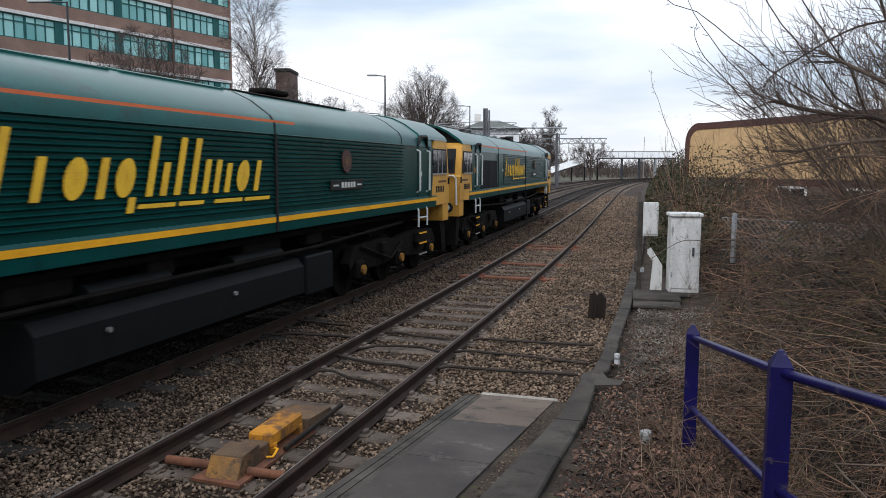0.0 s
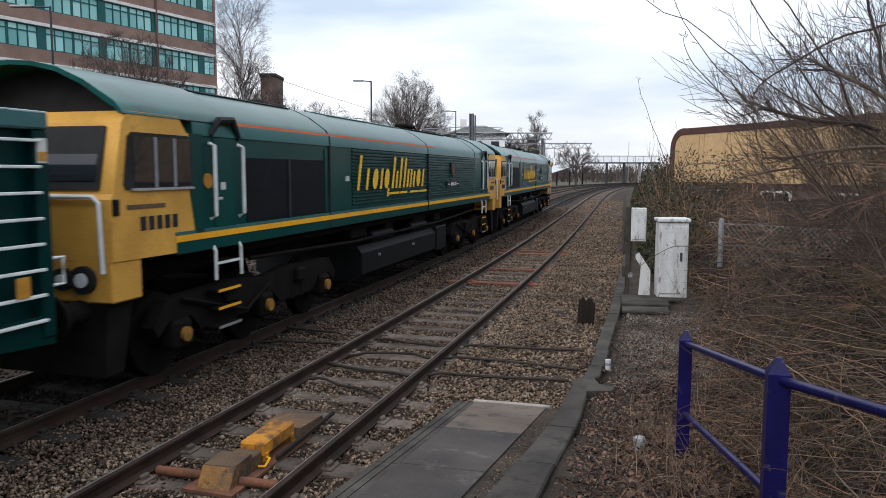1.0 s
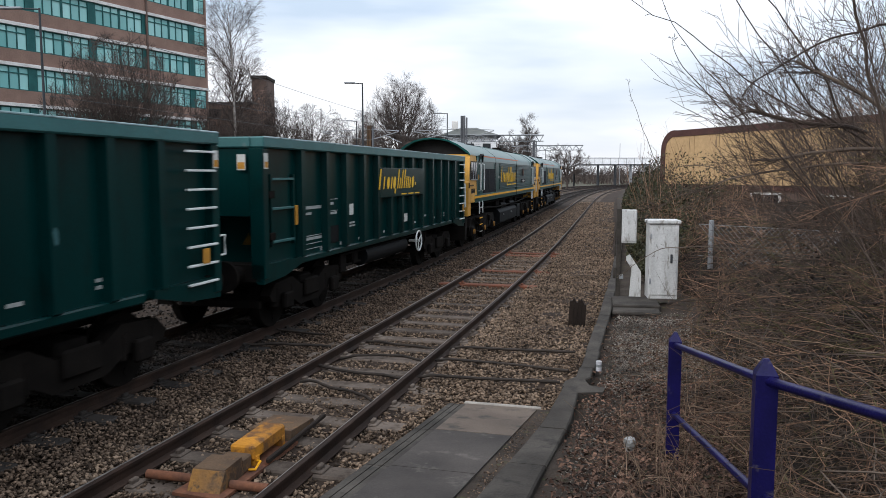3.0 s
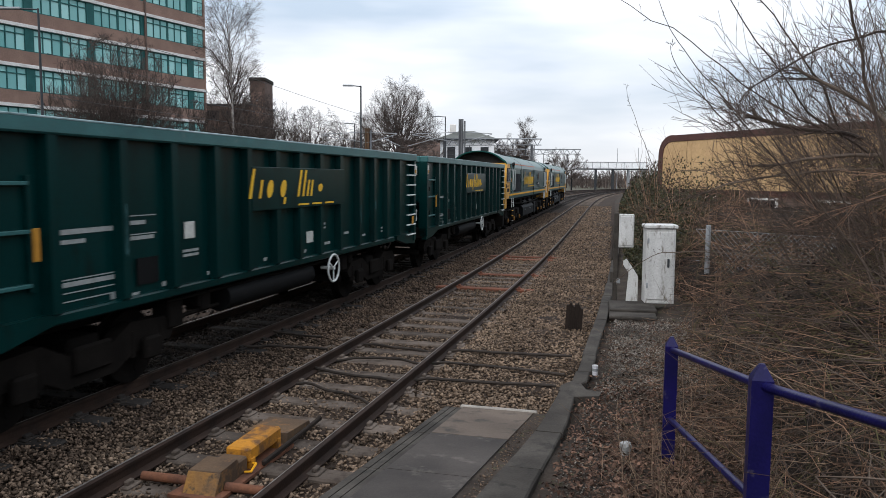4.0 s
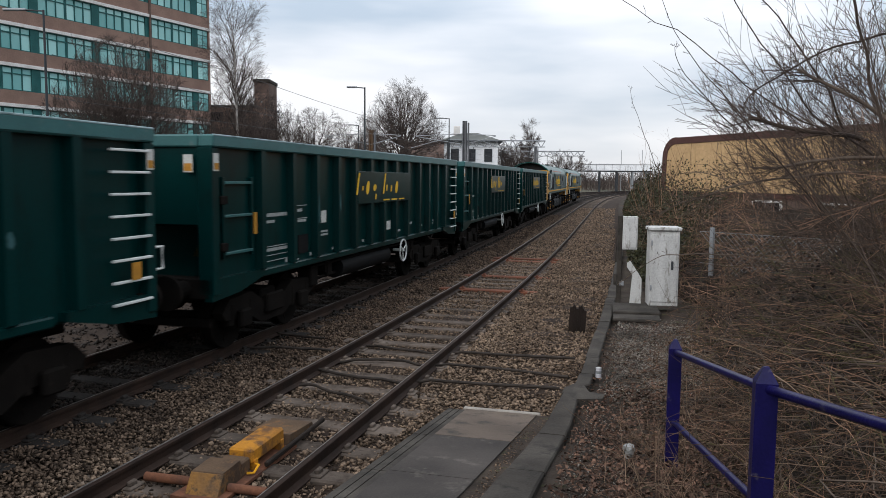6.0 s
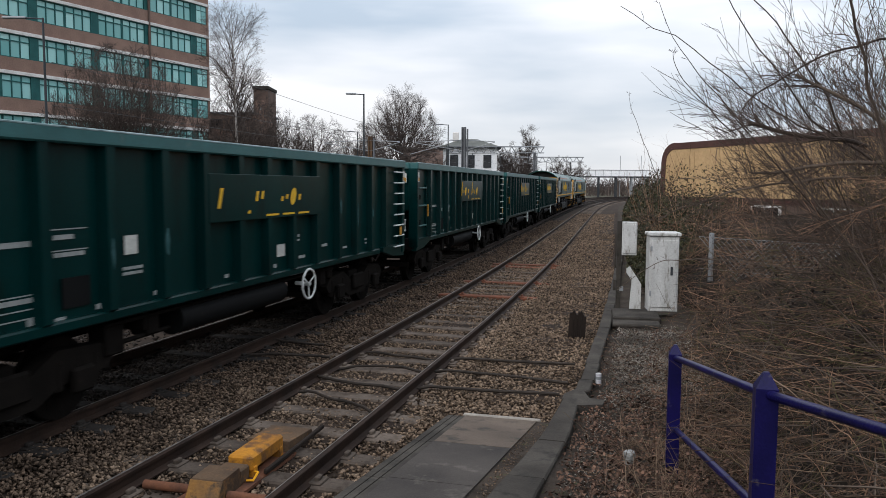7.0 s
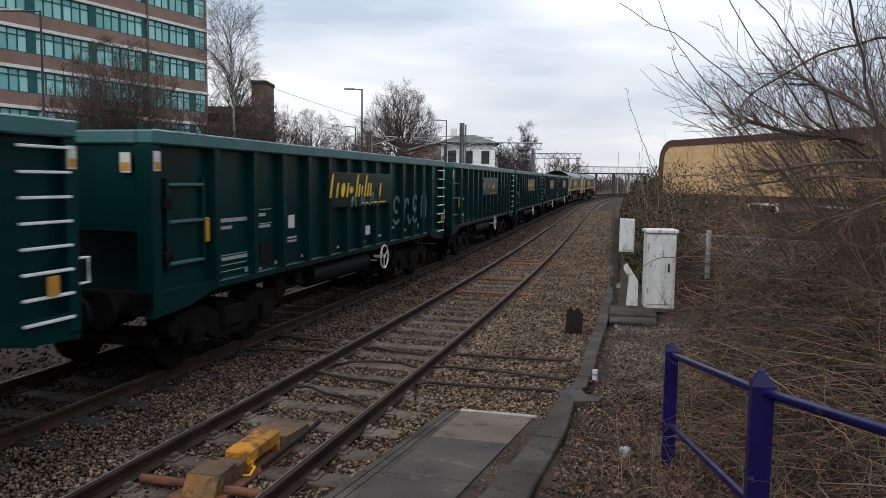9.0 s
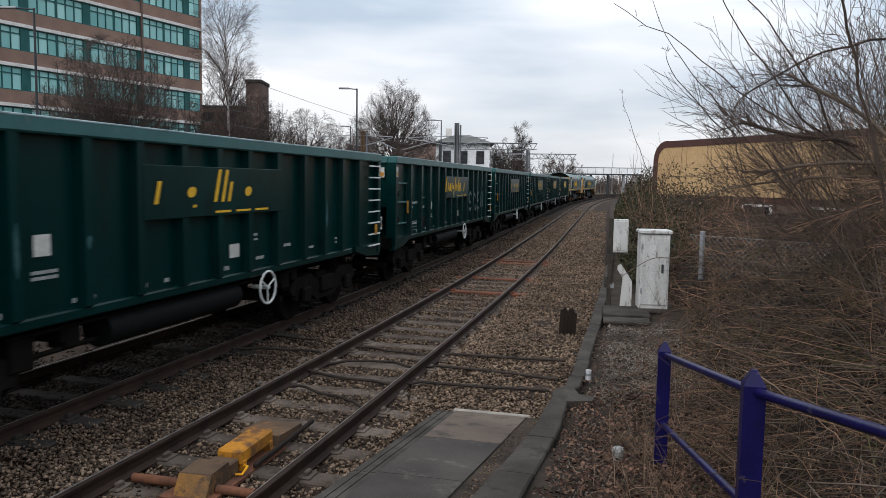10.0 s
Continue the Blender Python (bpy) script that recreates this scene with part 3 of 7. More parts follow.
def hoop(parent, x, y, z, ry, rz, wide, slant, a0=0.0, a1=360.0, mat=None, name="logo_stroke"):
    """A flat slanted curved band on a side."""
    g, n = Geo(), max(6, int((a1 - a0) / 18))
    for d in (0.0, -0.012):
        for k in range(n + 1):
            q = radians(a0 + (a1 - a0) * k / n)
            for f in (0.0, wide):
                h = (rz - f) * math.sin(q)
                g.v.append((x + d, y + (ry - f) * math.cos(q) + slant * h, z + h))
    m = 2 * (n + 1)
    for k in range(n):
        i = 2 * k
        g.f += [(i, i + 1, i + 3, i + 2), (i, i + 2, m + i + 2, m + i), (i + 1, m + i + 1, m + i + 3, i + 3)]
    part(name, g, mat or LOGO, parent)


def wordmark(parent, x, y0, y1, z0, z1, worn=0.0, seed=0):
    """A long wordmark as plain slanted bars and solid ovals, a part each: no letters. worn: the share that has flaked off."""
    rng = random.Random(seed)
    h = z1 - z0
    lo, hi = z0 + 0.20 * h, z0 + 0.70 * h
    sl = 0.30
    u = (y1 - y0 - sl * h) / 11.3
    t = 0.25 * u

    def bar(y, b, q):
        if rng.random() < worn:
            if rng.random() < 0.55:
                return
            c = rng.uniform(0.25, 0.5) * (q - b)
            b = rng.uniform(b, q - c)
            q = b + c
        o = sl * (b - lo)
        bars(parent, "logo_stroke", LOGO, x, [(y + o, y + o + t, b, q, sl * (q - b))])

    def oval(y, b=lo, q=hi):
        c, r = (b + q) / 2, (q - b) / 2
        if rng.random() < worn:
            if rng.random() < 0.6:
                return
            r *= 0.5
        hoop(parent, x, y + 0.36 * u + sl * r, c, 0.34 * u, r, 0.33 * u, sl)

    at = y0
    for kind, step in (("tall", 0.98), ("half", 0.75), ("oval", 1.0), ("short", 0.5), ("deep", 1.1), ("pair", 1.05), ("tall", 0.62), ("tall", 0.55),
                       ("short", 0.5), ("arch", 1.05), ("oval", 1.0), ("half", 0.7)):
        if kind == "tall":
            bar(at, lo, z1)
        elif kind in ("short", "half"):
            bar(at, lo, hi)
        elif kind == "oval":
            oval(at)
        elif kind == "deep":
            oval(at)
            bar(at + 0.60 * u, z0, lo)
        elif kind == "pair":
            bar(at, lo, z1)
            bar(at + 0.58 * u, lo, hi - 0.05 * h)
        else:
            bar(at, lo, hi)
            bar(at + 0.58 * u, lo, hi - 0.05 * h)
        at += step * u * 1.12


def wheelset(parent, y, r, at_z, disc):
    """An axle with two flanged wheels, turning about its own axis."""
    g = Geo()
    for s in (-1, 1):
        g.cyl((s * 0.68, 0, 0), (s * 0.82, 0, 0), r, 28)
        g.cyl((s * 0.66, 0, 0), (s * 0.685, 0, 0), r + 0.028, 28)
        g.cyl((s * 0.82, 0, 0), (s * 0.845, 0, 0), r * 0.45, 16)
        for k in range(4):
            a = k * math.pi / 2 + 0.4
            g.cyl((s * 0.815, r * 0.66 * math.cos(a), r * 0.66 * math.sin(a)), (s * 0.828, r * 0.66 * math.cos(a), r * 0.66 * math.sin(a)), r * 0.14, 8)
    g.cyl((-0.95, 0, 0), (0.95, 0, 0), 0.08, 12)
    return part("wheelset", g, CHASSIS, parent, disc, at=(0, y, at_z))


def wagon_bogie(parent, y):
    g = Geo()
    for s in (-1, 1):
        x0, x1 = (0.90, 1.08) if s > 0 else (-1.08, -0.90)
        prof = [(-1.55, 0.62), (-1.35, 0.80), (-0.70, 0.84), (-0.35, 0.66), (0.35, 0.66), (0.70, 0.84), (1.35, 0.80), (1.55, 0.62),
                (1.45, 0.50), (0.72, 0.46), (0.40, 0.30), (-0.40, 0.30), (-0.72, 0.46), (-1.45, 0.50)]
        g.prism(prof, "x", x0, x1)
        for w in (-1.0, 1.0):
            xx = x1 if s > 0 else x0
            g.box(min(xx, xx + s * 0.10), max(xx, xx + s * 0.10), w - 0.16, w + 0.16, 0.34, 0.62, 0.03)
            for q in (-0.27, 0.27):
                g.cyl((s * 1.02, w + q, 0.40), (s * 1.02, w + q, 0.72), 0.075, 10)
        g.box(min(x1, x1 + .06), max(x1, x1 + .06), -0.30, 0.30, 0.42, 0.74, 0.03)
    g.box(-1.0, 1.0, -0.25, 0.25, 0.50, 0.80, 0.03)
    for w in (-1.62, 1.62):
        g.box(-0.95, 0.95, w - 0.05, w + 0.05, 0.42, 0.54, 0.01)
    b = part("bogie", g, CHASSIS, parent, at=(0, y, 0))
    wheelset(b, -1.0, 0.46, 0.46, "grimy steel wheelset")
    wheelset(b, 1.0, 0.46, 0.46, "grimy steel wheelset")
    return b


WAGON_HALF = 6.72


def build_wagon():
    """An open box wagon. y runs ahead, z from the rail head."""
    w = thing("box_wagon", "dark green open box wagon with ribbed sides in the train", "railway wagon", "box wagons of the train")
    H = WAGON_HALF
    F = H + 0.30
    for s in (-1, 1):
        part("side_panel", Geo().box(min(s * 1.17, s * 1.215), max(s * 1.17, s * 1.215), -H + .05, F - .05, 1.10, 3.02), GREEN, w)
        # the end steps back below a shelf
        h = F if s > 0 else H
        prof = [(s * (h - .05), 3.02), (s * (h - .05), 1.95), (s * (h - .60), 1.88), (s * (h - .60), 1.1), (s * (h - .66), 1.1), (s * (h - .66), 1.95), (s * (h - .10), 2.02), (s * (h - .10), 3.02)]
        part("end_panel", Geo().prism(prof, "x", -1.168, 1.168), GREEN, w)
    part("floor_plate", Geo().box(-1.16, 1.16, -H + .3, H - .3, 1.06, 1.14), GREEN, w)
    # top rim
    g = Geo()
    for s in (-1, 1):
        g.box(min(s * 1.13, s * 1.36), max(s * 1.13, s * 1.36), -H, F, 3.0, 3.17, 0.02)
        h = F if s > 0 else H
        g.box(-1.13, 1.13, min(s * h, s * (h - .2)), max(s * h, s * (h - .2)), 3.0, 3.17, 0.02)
    rim = part("top_rim", g, RIM_GREEN, w, "lighter green top rail with pale patches")
    # thin pale strips paint the highlight on both upper edges
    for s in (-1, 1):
        part("rim_edge", Geo().box(min(s * 1.33, s * 1.364), max(s * 1.33, s * 1.364), -H + .02, F - .02, 3.148, 3.176, 0.008), RIM_GLINT, rim, "pale strip painted as the highlight on the rim")
    # ribs, corner posts, side sill
    front = [0.95, 1.85, 2.71, 3.59, 4.60, 5.53, 6.38, 7.22, 8.12, 9.0, 9.98, 10.93, 12.0]
    for s in (-1, 1):
        for d in front:
            y = H - d
            cut = 4.6 < d < 8.1
            for z0, z1 in (((1.13, 2.08), (2.73, 3.0)) if cut and s > 0 else ((1.13, 3.0),)):
                g = Geo()
                a, b = s * 1.21, s * 1.335
                g.add([(a, y - .09, z0), (a, y + .09, z0), (a, y + .09, z1), (a, y - .09, z1),
                       (b, y - .065, z0 + (.07 if z0 < 1.5 else 0)), (b, y + .065, z0 + (.07 if z0 < 1.5 else 0)), (b, y + .065, z1), (b, y - .065, z1)],
                      [(4, 5, 6, 7), (0, 1, 5, 4), (1, 2, 6, 5), (2, 3, 7, 6), (3, 0, 4, 7)])
                part("rib", g, GREEN, w)
        for e in (-1, 1):
            h = F if e > 0 else H
            y0, y1 = sorted((e * h, e * (h - .17)))
            part("corner_post", Geo().box(min(s * 1.10, s * 1.34), max(s * 1.10, s * 1.34), y0, y1, 0.98, 3.0, 0.015), GREEN, w)
            prof = [(e * h, 0.90), (e * (h - 0.75), 0.95), (e * (h - 1.45), 1.10), (e * (h - 1.45), 1.2), (e * h, 1.2)]
            part("end_gusset", Geo().prism(prof, "x", min(s * 1.19, s * 1.315), max(s * 1.19, s * 1.315)), GREEN, w)
        part("side_sill", Geo().box(min(s * 1.05, s * 1.30), max(s * 1.05, s * 1.30), -H + 1.3, H - 1.3, 1.07, 1.19, 0.02), GREEN, w)
    part("logo_panel", Geo().box(1.215, 1.345, H - 8.09, H - 4.53, 2.07, 2.74, 0.008), GREEN, w, "flush green panel for lettering")
    # ladder of white rungs near the front, framed panel near the back
    g = Geo()
    for z in np.linspace(1.16, 2.89, 8):
        part("ladder_rung", Geo().box(1.335, 1.385, F - 0.80, F - 0.14, z - 0.012, z + 0.018, 0.006), RAIL_WHITE, w, "white-painted ladder rung")
    part("end_handrail", Geo().tube([(1.30, F, 1.75), (1.30, F + .16, 1.75), (1.30, F + .16, 1.48), (1.30, F, 1.48)], 0.02, 6), RAIL_WHITE, w, "white end handrail")
    for z in (1.52, 2.05, 2.52):
        part("panel_bar", Geo().box(1.215, 1.28, -H + .42, -H + 1.18, z - .02, z + .02, 0.006), RIM_GREEN, w)
    for y in (-H + .40, -H + 1.20):
        part("panel_post", Geo().box(1.215, 1.27, y - .03, y + .03, 1.45, 2.6, 0.006), GREEN, w)
    for z in (1.62, 2.28):
        part("hinge", Geo().box(1.215, 1.30, -H + .28, -H + .46, z - .06, z + .06, 0.01), CHASSIS, w)
    part("reflector", Geo().box(1.27, 1.30, -H + 1.20, -H + 1.28, 1.75, 2.08, 0.006), SIGN_YELLOW, w, "orange reflector strip")
    # underframe
    g = Geo()
    for s in (-0.42, 0.42):
        g.box(s - 0.09, s + 0.09, -H + .3, H - .3, 0.78, 1.08, 0.01)
    for y in (-H + .12, F - .12):
        g.box(-1.28, 1.28, y - .12, y + .12, 0.92, 1.22, 0.02)
    for y in (-2.4, -0.6, 0.8, 2.6):
        g.box(-1.1, 1.1, y - .06, y + .06, 0.80, 1.06, 0.01)
    part("underframe", g, CHASSIS, w)
    part("air_tank", Geo().tube([(0.98, H - 8.5, 0.82), (0.98, H - 8.42, 0.82), (0.98, H - 5.65, 0.82), (0.98, H - 5.55, 0.82)], 0.21, 18), TANK, w, "dark grey air reservoir", True)
    g = Geo()
    for y, z, a in ((-3.0, 0.78, .16), (-2.3, 0.85, .12), (2.75, 0.84, .14), (3.1, 0.9, .1)):
        g.box(0.85, 1.12, y - a, y + a, z - a, z + a * 1.2, 0.02)
    g.tube([(1.05, -3.4, 0.72), (1.05, -1.9, 0.74)], 0.03, 6)
    g.tube([(1.12, -3.2, 0.98), (1.12, 3.2, 0.98)], 0.022, 6)
    part("brake_gear", g, CHASSIS, w)
    y = H - 4.97
    hand = part("handbrake_wheel", Geo().ring((1.31, y, 0.86), (1, 0, 0), 0.258, 0.019), RAIL_WHITE, w, "white spoked handbrake wheel", True)
    g = Geo()
    for k in range(3):
        a = 0.5 + k * 2.094
        g.cyl((1.30, y, 0.86), (1.31, y + .25 * math.cos(a), 0.86 + .25 * math.sin(a)), 0.014, 6)
    g.cyl((1.05, y, 0.86), (1.33, y, 0.86), 0.035, 10)
    part("spokes", g, RAIL_WHITE, hand)
    for e in (-1, 1):
        h = F if e > 0 else H
        for s in (-0.87, 0.87):
            buf = part("buffer", Geo().cyl((s, e * h, 1.06), (s, e * (h + .36), 1.06), 0.125, 16), CHASSIS, w)
            part("buffer_head", Geo().cyl((s, e * (h + .36), 1.06), (s, e * (h + .42), 1.06), 0.235, 20), CHASSIS, buf, "flat round buffer head")
        part("coupler", Geo().box(-0.12, 0.12, min(e * h, e * (h + .6)), max(e * h, e * (h + .6)), 0.88, 1.06, 0.03), CHASSIS, w)
        part("brake_hose", Geo().tube([(0.35, e * h, 0.95), (0.36, e * (h + .2), 0.78), (0.34, e * (h + .42), 0.66), (0.3, e * (h + .55), 0.75)], 0.025, 6), CABLE, w)
        for x in (0.98, 1.345):
            yy = e * (h + .004)
            geo = Geo().box(x - .07, x + .07, min(yy, yy + e * .008), max(yy, yy + e * .008), 2.66, 2.90) if x < 1.2 else \
                Geo().box(1.34, 1.350, min(e * (h - .03), e * (h - .15)), max(e * (h - .03), e * (h - .15)), 2.68, 2.92)
            lab = part("warning_label", geo, SIGN_WHITE, w, "yellow and white warning label")
            geo = Geo().box(x - .06, x + .06, min(yy + e * .008, yy + e * .011), max(yy + e * .008, yy + e * .011), 2.68, 2.78) if x < 1.2 else \
                Geo().box(1.35, 1.354, min(e * (h - .04), e * (h - .14)), max(e * (h - .04), e * (h - .14)), 2.70, 2.79)
            part("label_band", geo, SIGN_YELLOW, lab)
    part("lower_label", Geo().box(1.386, 1.392, F - .52, F - .36, 1.42, 1.62), SIGN_YELLOW, w, "yellow label at the ladder")
    yy = -H + .62
    part("warning_triangle", Geo().prism([(0.62, 1.45), (0.86, 1.45), (0.74, 1.66)], "y", yy - .01 - .01, yy - .012), SIGN_YELLOW, w, "yellow warning triangle")
    # stencil print as plain bars
    P = []
    for y0, y1, z, h in ((1.60, 2.45, 1.98, .055), (1.60, 1.98, 1.88, .045), (2.70, 3.2, 2.12, .012), (2.72, 3.0, 2.02, .05), (2.70, 3.2, 1.90, .012),
                         (2.72, 3.15, 1.84, .045), (3.75, 4.10, 1.60, .035), (3.75, 4.10, 1.54, .035), (1.62, 2.55, 1.50, .012), (1.62, 2.5, 1.43, .05),
                         (1.62, 2.55, 1.36, .012), (1.62, 2.55, 1.27, .012), (0.55, .95, 1.16, .012), (.55, .95, 1.11, .03), (.55, .95, 1.07, .012),
                         (2.35, 2.6, 1.20, .07), (2.7, 2.85, 1.17, .05), (3.3, 3.55, 1.22, .06), (4.3, 4.65, 1.24, .05), (5.3, 5.55, 1.24, .06), (5.9, 6.0, 1.26, .05),
                         (7.15, 7.45, 1.25, .06), (8.0, 8.3, 1.70, .04), (8.0, 8.3, 1.63, .03), (8.25, 8.5, 1.32, .05), (9.2, 9.45, 1.45, .05), (10.2, 10.4, 1.34, .04),
                         (11.4, 11.7, 1.42, .04), (11.4, 11.7, 1.34, .04)):
        P.append((-H + y0, -H + y1, z, z + h, 0.0))
    bars(w, "stencil_print", PRINT, 1.222, P, "small white stencilled markings")["kind"] = "stuff"
    bars(w, "data_plate", SIGN_WHITE, 1.235, [(-H + 3.78, -H + 4.0, 1.78, 2.0, 0)], "white data plate")
    bars(w, "data_plate", SIGN_WHITE, 1.235, [(-H + 7.45, -H + 7.72, 1.42, 1.62, 0)], "white data plate")
    bars(w, "grey_plate", TANK, 1.24, [(-H + 2.8, -H + 3.2, 1.30, 1.62, 0)], "dull grey plate")
    wagon_bogie(w, -4.55)
    wagon_bogie(w, 4.55)
    return w


LOCO_HALF = 10.72


def loco_bogie(parent, y):
    g = Geo()
    for s in (-1, 1):
        x0, x1 = (1.0, 1.18) if s > 0 else (-1.18, -1.0)
        prof = [(-2.75, 0.72), (-2.45, 1.02), (-0.9, 1.06), (0.0, 0.98), (0.9, 1.06), (2.45, 1.02), (2.75, 0.72), (2.65, 0.58), (2.45, 0.74), (1.95, 0.74),
                (1.75, 0.52), (0.5, 0.52), (0.25, 0.72), (-0.25, 0.72), (-0.5, 0.52), (-1.75, 0.52), (-1.95, 0.74), (-2.45, 0.74), (-2.65, 0.58)]
        g.prism(prof, "x", x0, x1)
        for q in (-1.1, 1.1):
            g.cyl((s * 1.12, q - .18, .50), (s * 1.12, q - .18, .98), .09, 10)
            g.cyl((s * 1.12, q + .18, .50), (s * 1.12, q + .18, .98), .09, 10)
            g.box(min(s * 1.15, s * 1.3), max(s * 1.15, s * 1.3), q - .16, q + .16, .78, 1.0, 0.03)
        g.tube([(s * 1.22, -2.2, 1.0), (s * 1.26, -0.7, .60), (s * 1.22, .1, .9)], 0.03, 6)
    g.box(-1.0, 1.0, -0.3, 0.3, 0.55, 0.95, 0.03)
    b = part("bogie", g, CHASSIS, parent, at=(0, y, 0))
    for q in (-2.2, 0.0, 2.2):
        for s in (-1, 1):
            a, c = (1.0, 1.24) if s > 0 else (-1.24, -1.0)
            part("axle_box", Geo().box(a, c, q - .20, q + .20, .36, .74, 0.05), CHASSIS, b)
            part("axle_cap", Geo().cyl((s * 1.24, q, .55), (s * 1.29, q, .55), .095, 16), AXLE_YELLOW, b, "round yellow axle cap")
        wheelset(b, q, 0.53, 0.53, "grimy steel driving wheelset")


def build_loco():
    """A large diesel locomotive with a cab at each end."""
    w = thing("diesel_locomotive", "green diesel locomotive with yellow cab ends and grimy roof", "locomotive", "locomotives of the train")
    H = LOCO_HALF
    C = H - 1.50
    roof = [(1.32, 3.06), (1.312, 3.22), (1.24, 3.34), (0.92, 3.57), (0.62, 3.71), (0.30, 3.78), (0.0, 3.80)]
    shell = roof + [(-x, z) for x, z in roof[-2::-1]]
    g = Geo().box(-1.30, 1.30, -H + 1.1, H - 1.1, 1.60, 3.07)
    part("body", g, LOCO_GREEN, w)
    part("roof", Geo().prism(shell, "y", -C + .05, C - .05), SKYLIT_ROOF_GREEN, w, "green curved roof, its paint lightened for the sky's reflection", True)
    for y in (-4.9, 1.45, 7.0):
        seam = [(x * 1.004, z + .004) for x, z in roof] + [(-x * 1.004, z + .004) for x, z in roof[-2::-1]]
        part("roof_seam", Geo().prism(seam, "y", y - .025, y + .025), RUBBER, w, "dark body joint")
    for s in (-1, 1):
        side = lambda a, b: (min(s * a, s * b), max(s * a, s * b))
        part("side_skirt", Geo().box(*side(1.26, 1.322), -H + 1.15, H - 1.15, 1.58, 1.73, 0.006), LOCO_GREEN, w)
        part("side_stripe", Geo().box(*side(1.30, 1.328), -H + 1.13, H - 1.13, 1.735, 1.815), STRIPE, w, "orange-yellow waist stripe")
        part("stripe_shadow_line", Geo().box(*side(1.30, 1.324), -H + 1.13, H - 1.13, 1.818, 1.86), RIM_GREEN, w, "pale green line over the stripe")
        g = Geo()
        zz = 3.245
        g.box(*side(1.27, 1.303), -H + .9, 2.1, zz - .01, zz + .03)
        part("roof_line", g, ORANGE, w, "thin orange-red roof line")
        # louvred panels, each slat a part
        for y0, y1 in ((-3.82, 1.40), (1.50, 7.10)):
            part("louvre_backing", Geo().box(*side(1.29, 1.306), y0, y1, 1.93, 3.05), LOCO_GREEN, w)
            for z in np.arange(1.95, 3.04, 0.068):
                gg = Geo()
                gg.add([(s * 1.303, y0, z), (s * 1.303, y1, z), (s * 1.338, y1, z + .022), (s * 1.338, y0, z + .022), (s * 1.303, y0, z + .045), (s * 1.303, y1, z + .045)],
                       [(0, 1, 2, 3), (3, 2, 5, 4), (0, 3, 4), (1, 5, 2)])
                part("louvre_slat", gg, LOCO_GREEN, w)
        part("intake", Geo().box(*side(1.25, 1.312), -7.86, -5.12, 1.88, 2.80, 0.004), BLACK_GRILLE, w, "black mesh air intake")
        part("intake_post", Geo().box(*side(1.25, 1.325), -6.55, -6.47, 1.88, 2.80), RUBBER, w)
        part("intake_frame", Geo().box(*side(1.25, 1.318), -5.12, -5.02, 1.86, 3.0), LOCO_GREEN, w)
        part("body_joint", Geo().box(*side(1.28, 1.325), -4.93, -4.88, 1.6, 3.06), RUBBER, w)
        part("body_joint", Geo().box(*side(1.28, 1.341), 1.42, 1.48, 1.6, 3.06), RUBBER, w)
        part("small_plate", Geo().box(*side(1.29, 1.325), -4.15, -4.0, 2.42, 2.52), SIGN_WHITE, w, "small white plate")
        # cab doors with handrails and steps
        for e in (-1, 1):
            yy = 8.43 * e
            door = part("cab_door", Geo().box(*side(1.27, 1.318), yy - .27, yy + .27, 1.66, 3.06, 0.012), LOCO_GREEN, w, "narrow green cab door")
            part("door_handle", Geo().box(*side(1.318, 1.34), yy - .2, yy - .1, 2.22, 2.26, 0.005), STEEL, door)
            part("door_plate", Geo().box(*side(1.318, 1.323), yy - .12, yy + .0, 2.36, 2.46), SIGN_WHITE, door)
            part("door_hood", Geo().tube([(s * 1.30, yy - .34, 3.08), (s * 1.36, yy - .2, 3.28), (s * 1.36, yy + .15, 3.30), (s * 1.30, yy + .38, 3.06)], 0.05, 6), RUBBER, w, "black rain gutter over the door")
            for q in (-.36, .36):
                part("handrail", Geo().tube([(s * 1.31, yy + q, 2.97), (s * 1.39, yy + q, 2.94), (s * 1.39, yy + q, 2.02), (s * 1.31, yy + q, 1.98)], 0.027, 8), RAIL_WHITE, w, "white door handrail", True)
                part("step_post", Geo().tube([(s * 1.30, yy + q * .9, 1.62), (s * 1.34, yy + q * .9, 1.55), (s * 1.34, yy + q * .9, 1.16)], 0.024, 6), RAIL_WHITE, w, "white step upright")
            for z, m in ((1.38, RAIL_WHITE), (1.0, STRIPE), (0.76, STRIPE), (0.5, STEEL)):
                part("step", Geo().box(*side(1.10, 1.34), yy - .30, yy + .30, z - .02, z + .02, 0.006), CHASSIS, w)
                part("step_edge", Geo().box(*side(1.34, 1.35), yy - .28, yy + .28, z - .018, z + .018), m, w)
        part("works_badge", Geo().tube([(s * 1.30, -8.84, 2.48), (s * 1.322, -8.84, 2.48)], 0.10, 18), SIGN_YELLOW, w, "small round pale badge")
    # cabs
    for e in (-1, 1):
        cab_prof = [(e * (H - 1.72), 1.60), (e * H, 1.62), (e * H, 2.30), (e * (H - .05), 2.36), (e * (H - .22), 3.14), (e * (H - .32), 3.27), (e * (H - 1.25), 3.27), (e * (H - 1.42), 3.08), (e * (H - 1.72), 3.08)]
        cab = part("cab", Geo().prism(cab_prof, "x", -1.315, 1.315), LOCO_YELLOW, w, "yellow cab end")
        for s in (-1, 1):
            side = lambda a, b: (min(s * a, s * b), max(s * a, s * b))
            tri = [(e * (H - 1.74), 1.82), (e * (H - 1.56), 1.82), (e * (H - 1.46), 2.32), (e * (H - 1.46), 3.08), (e * (H - 1.74), 3.08)]
            part("cab_side_green", Geo().prism(tri, "x", *side(1.31, 1.324)), LOCO_GREEN, cab, "green panel behind the cab window")
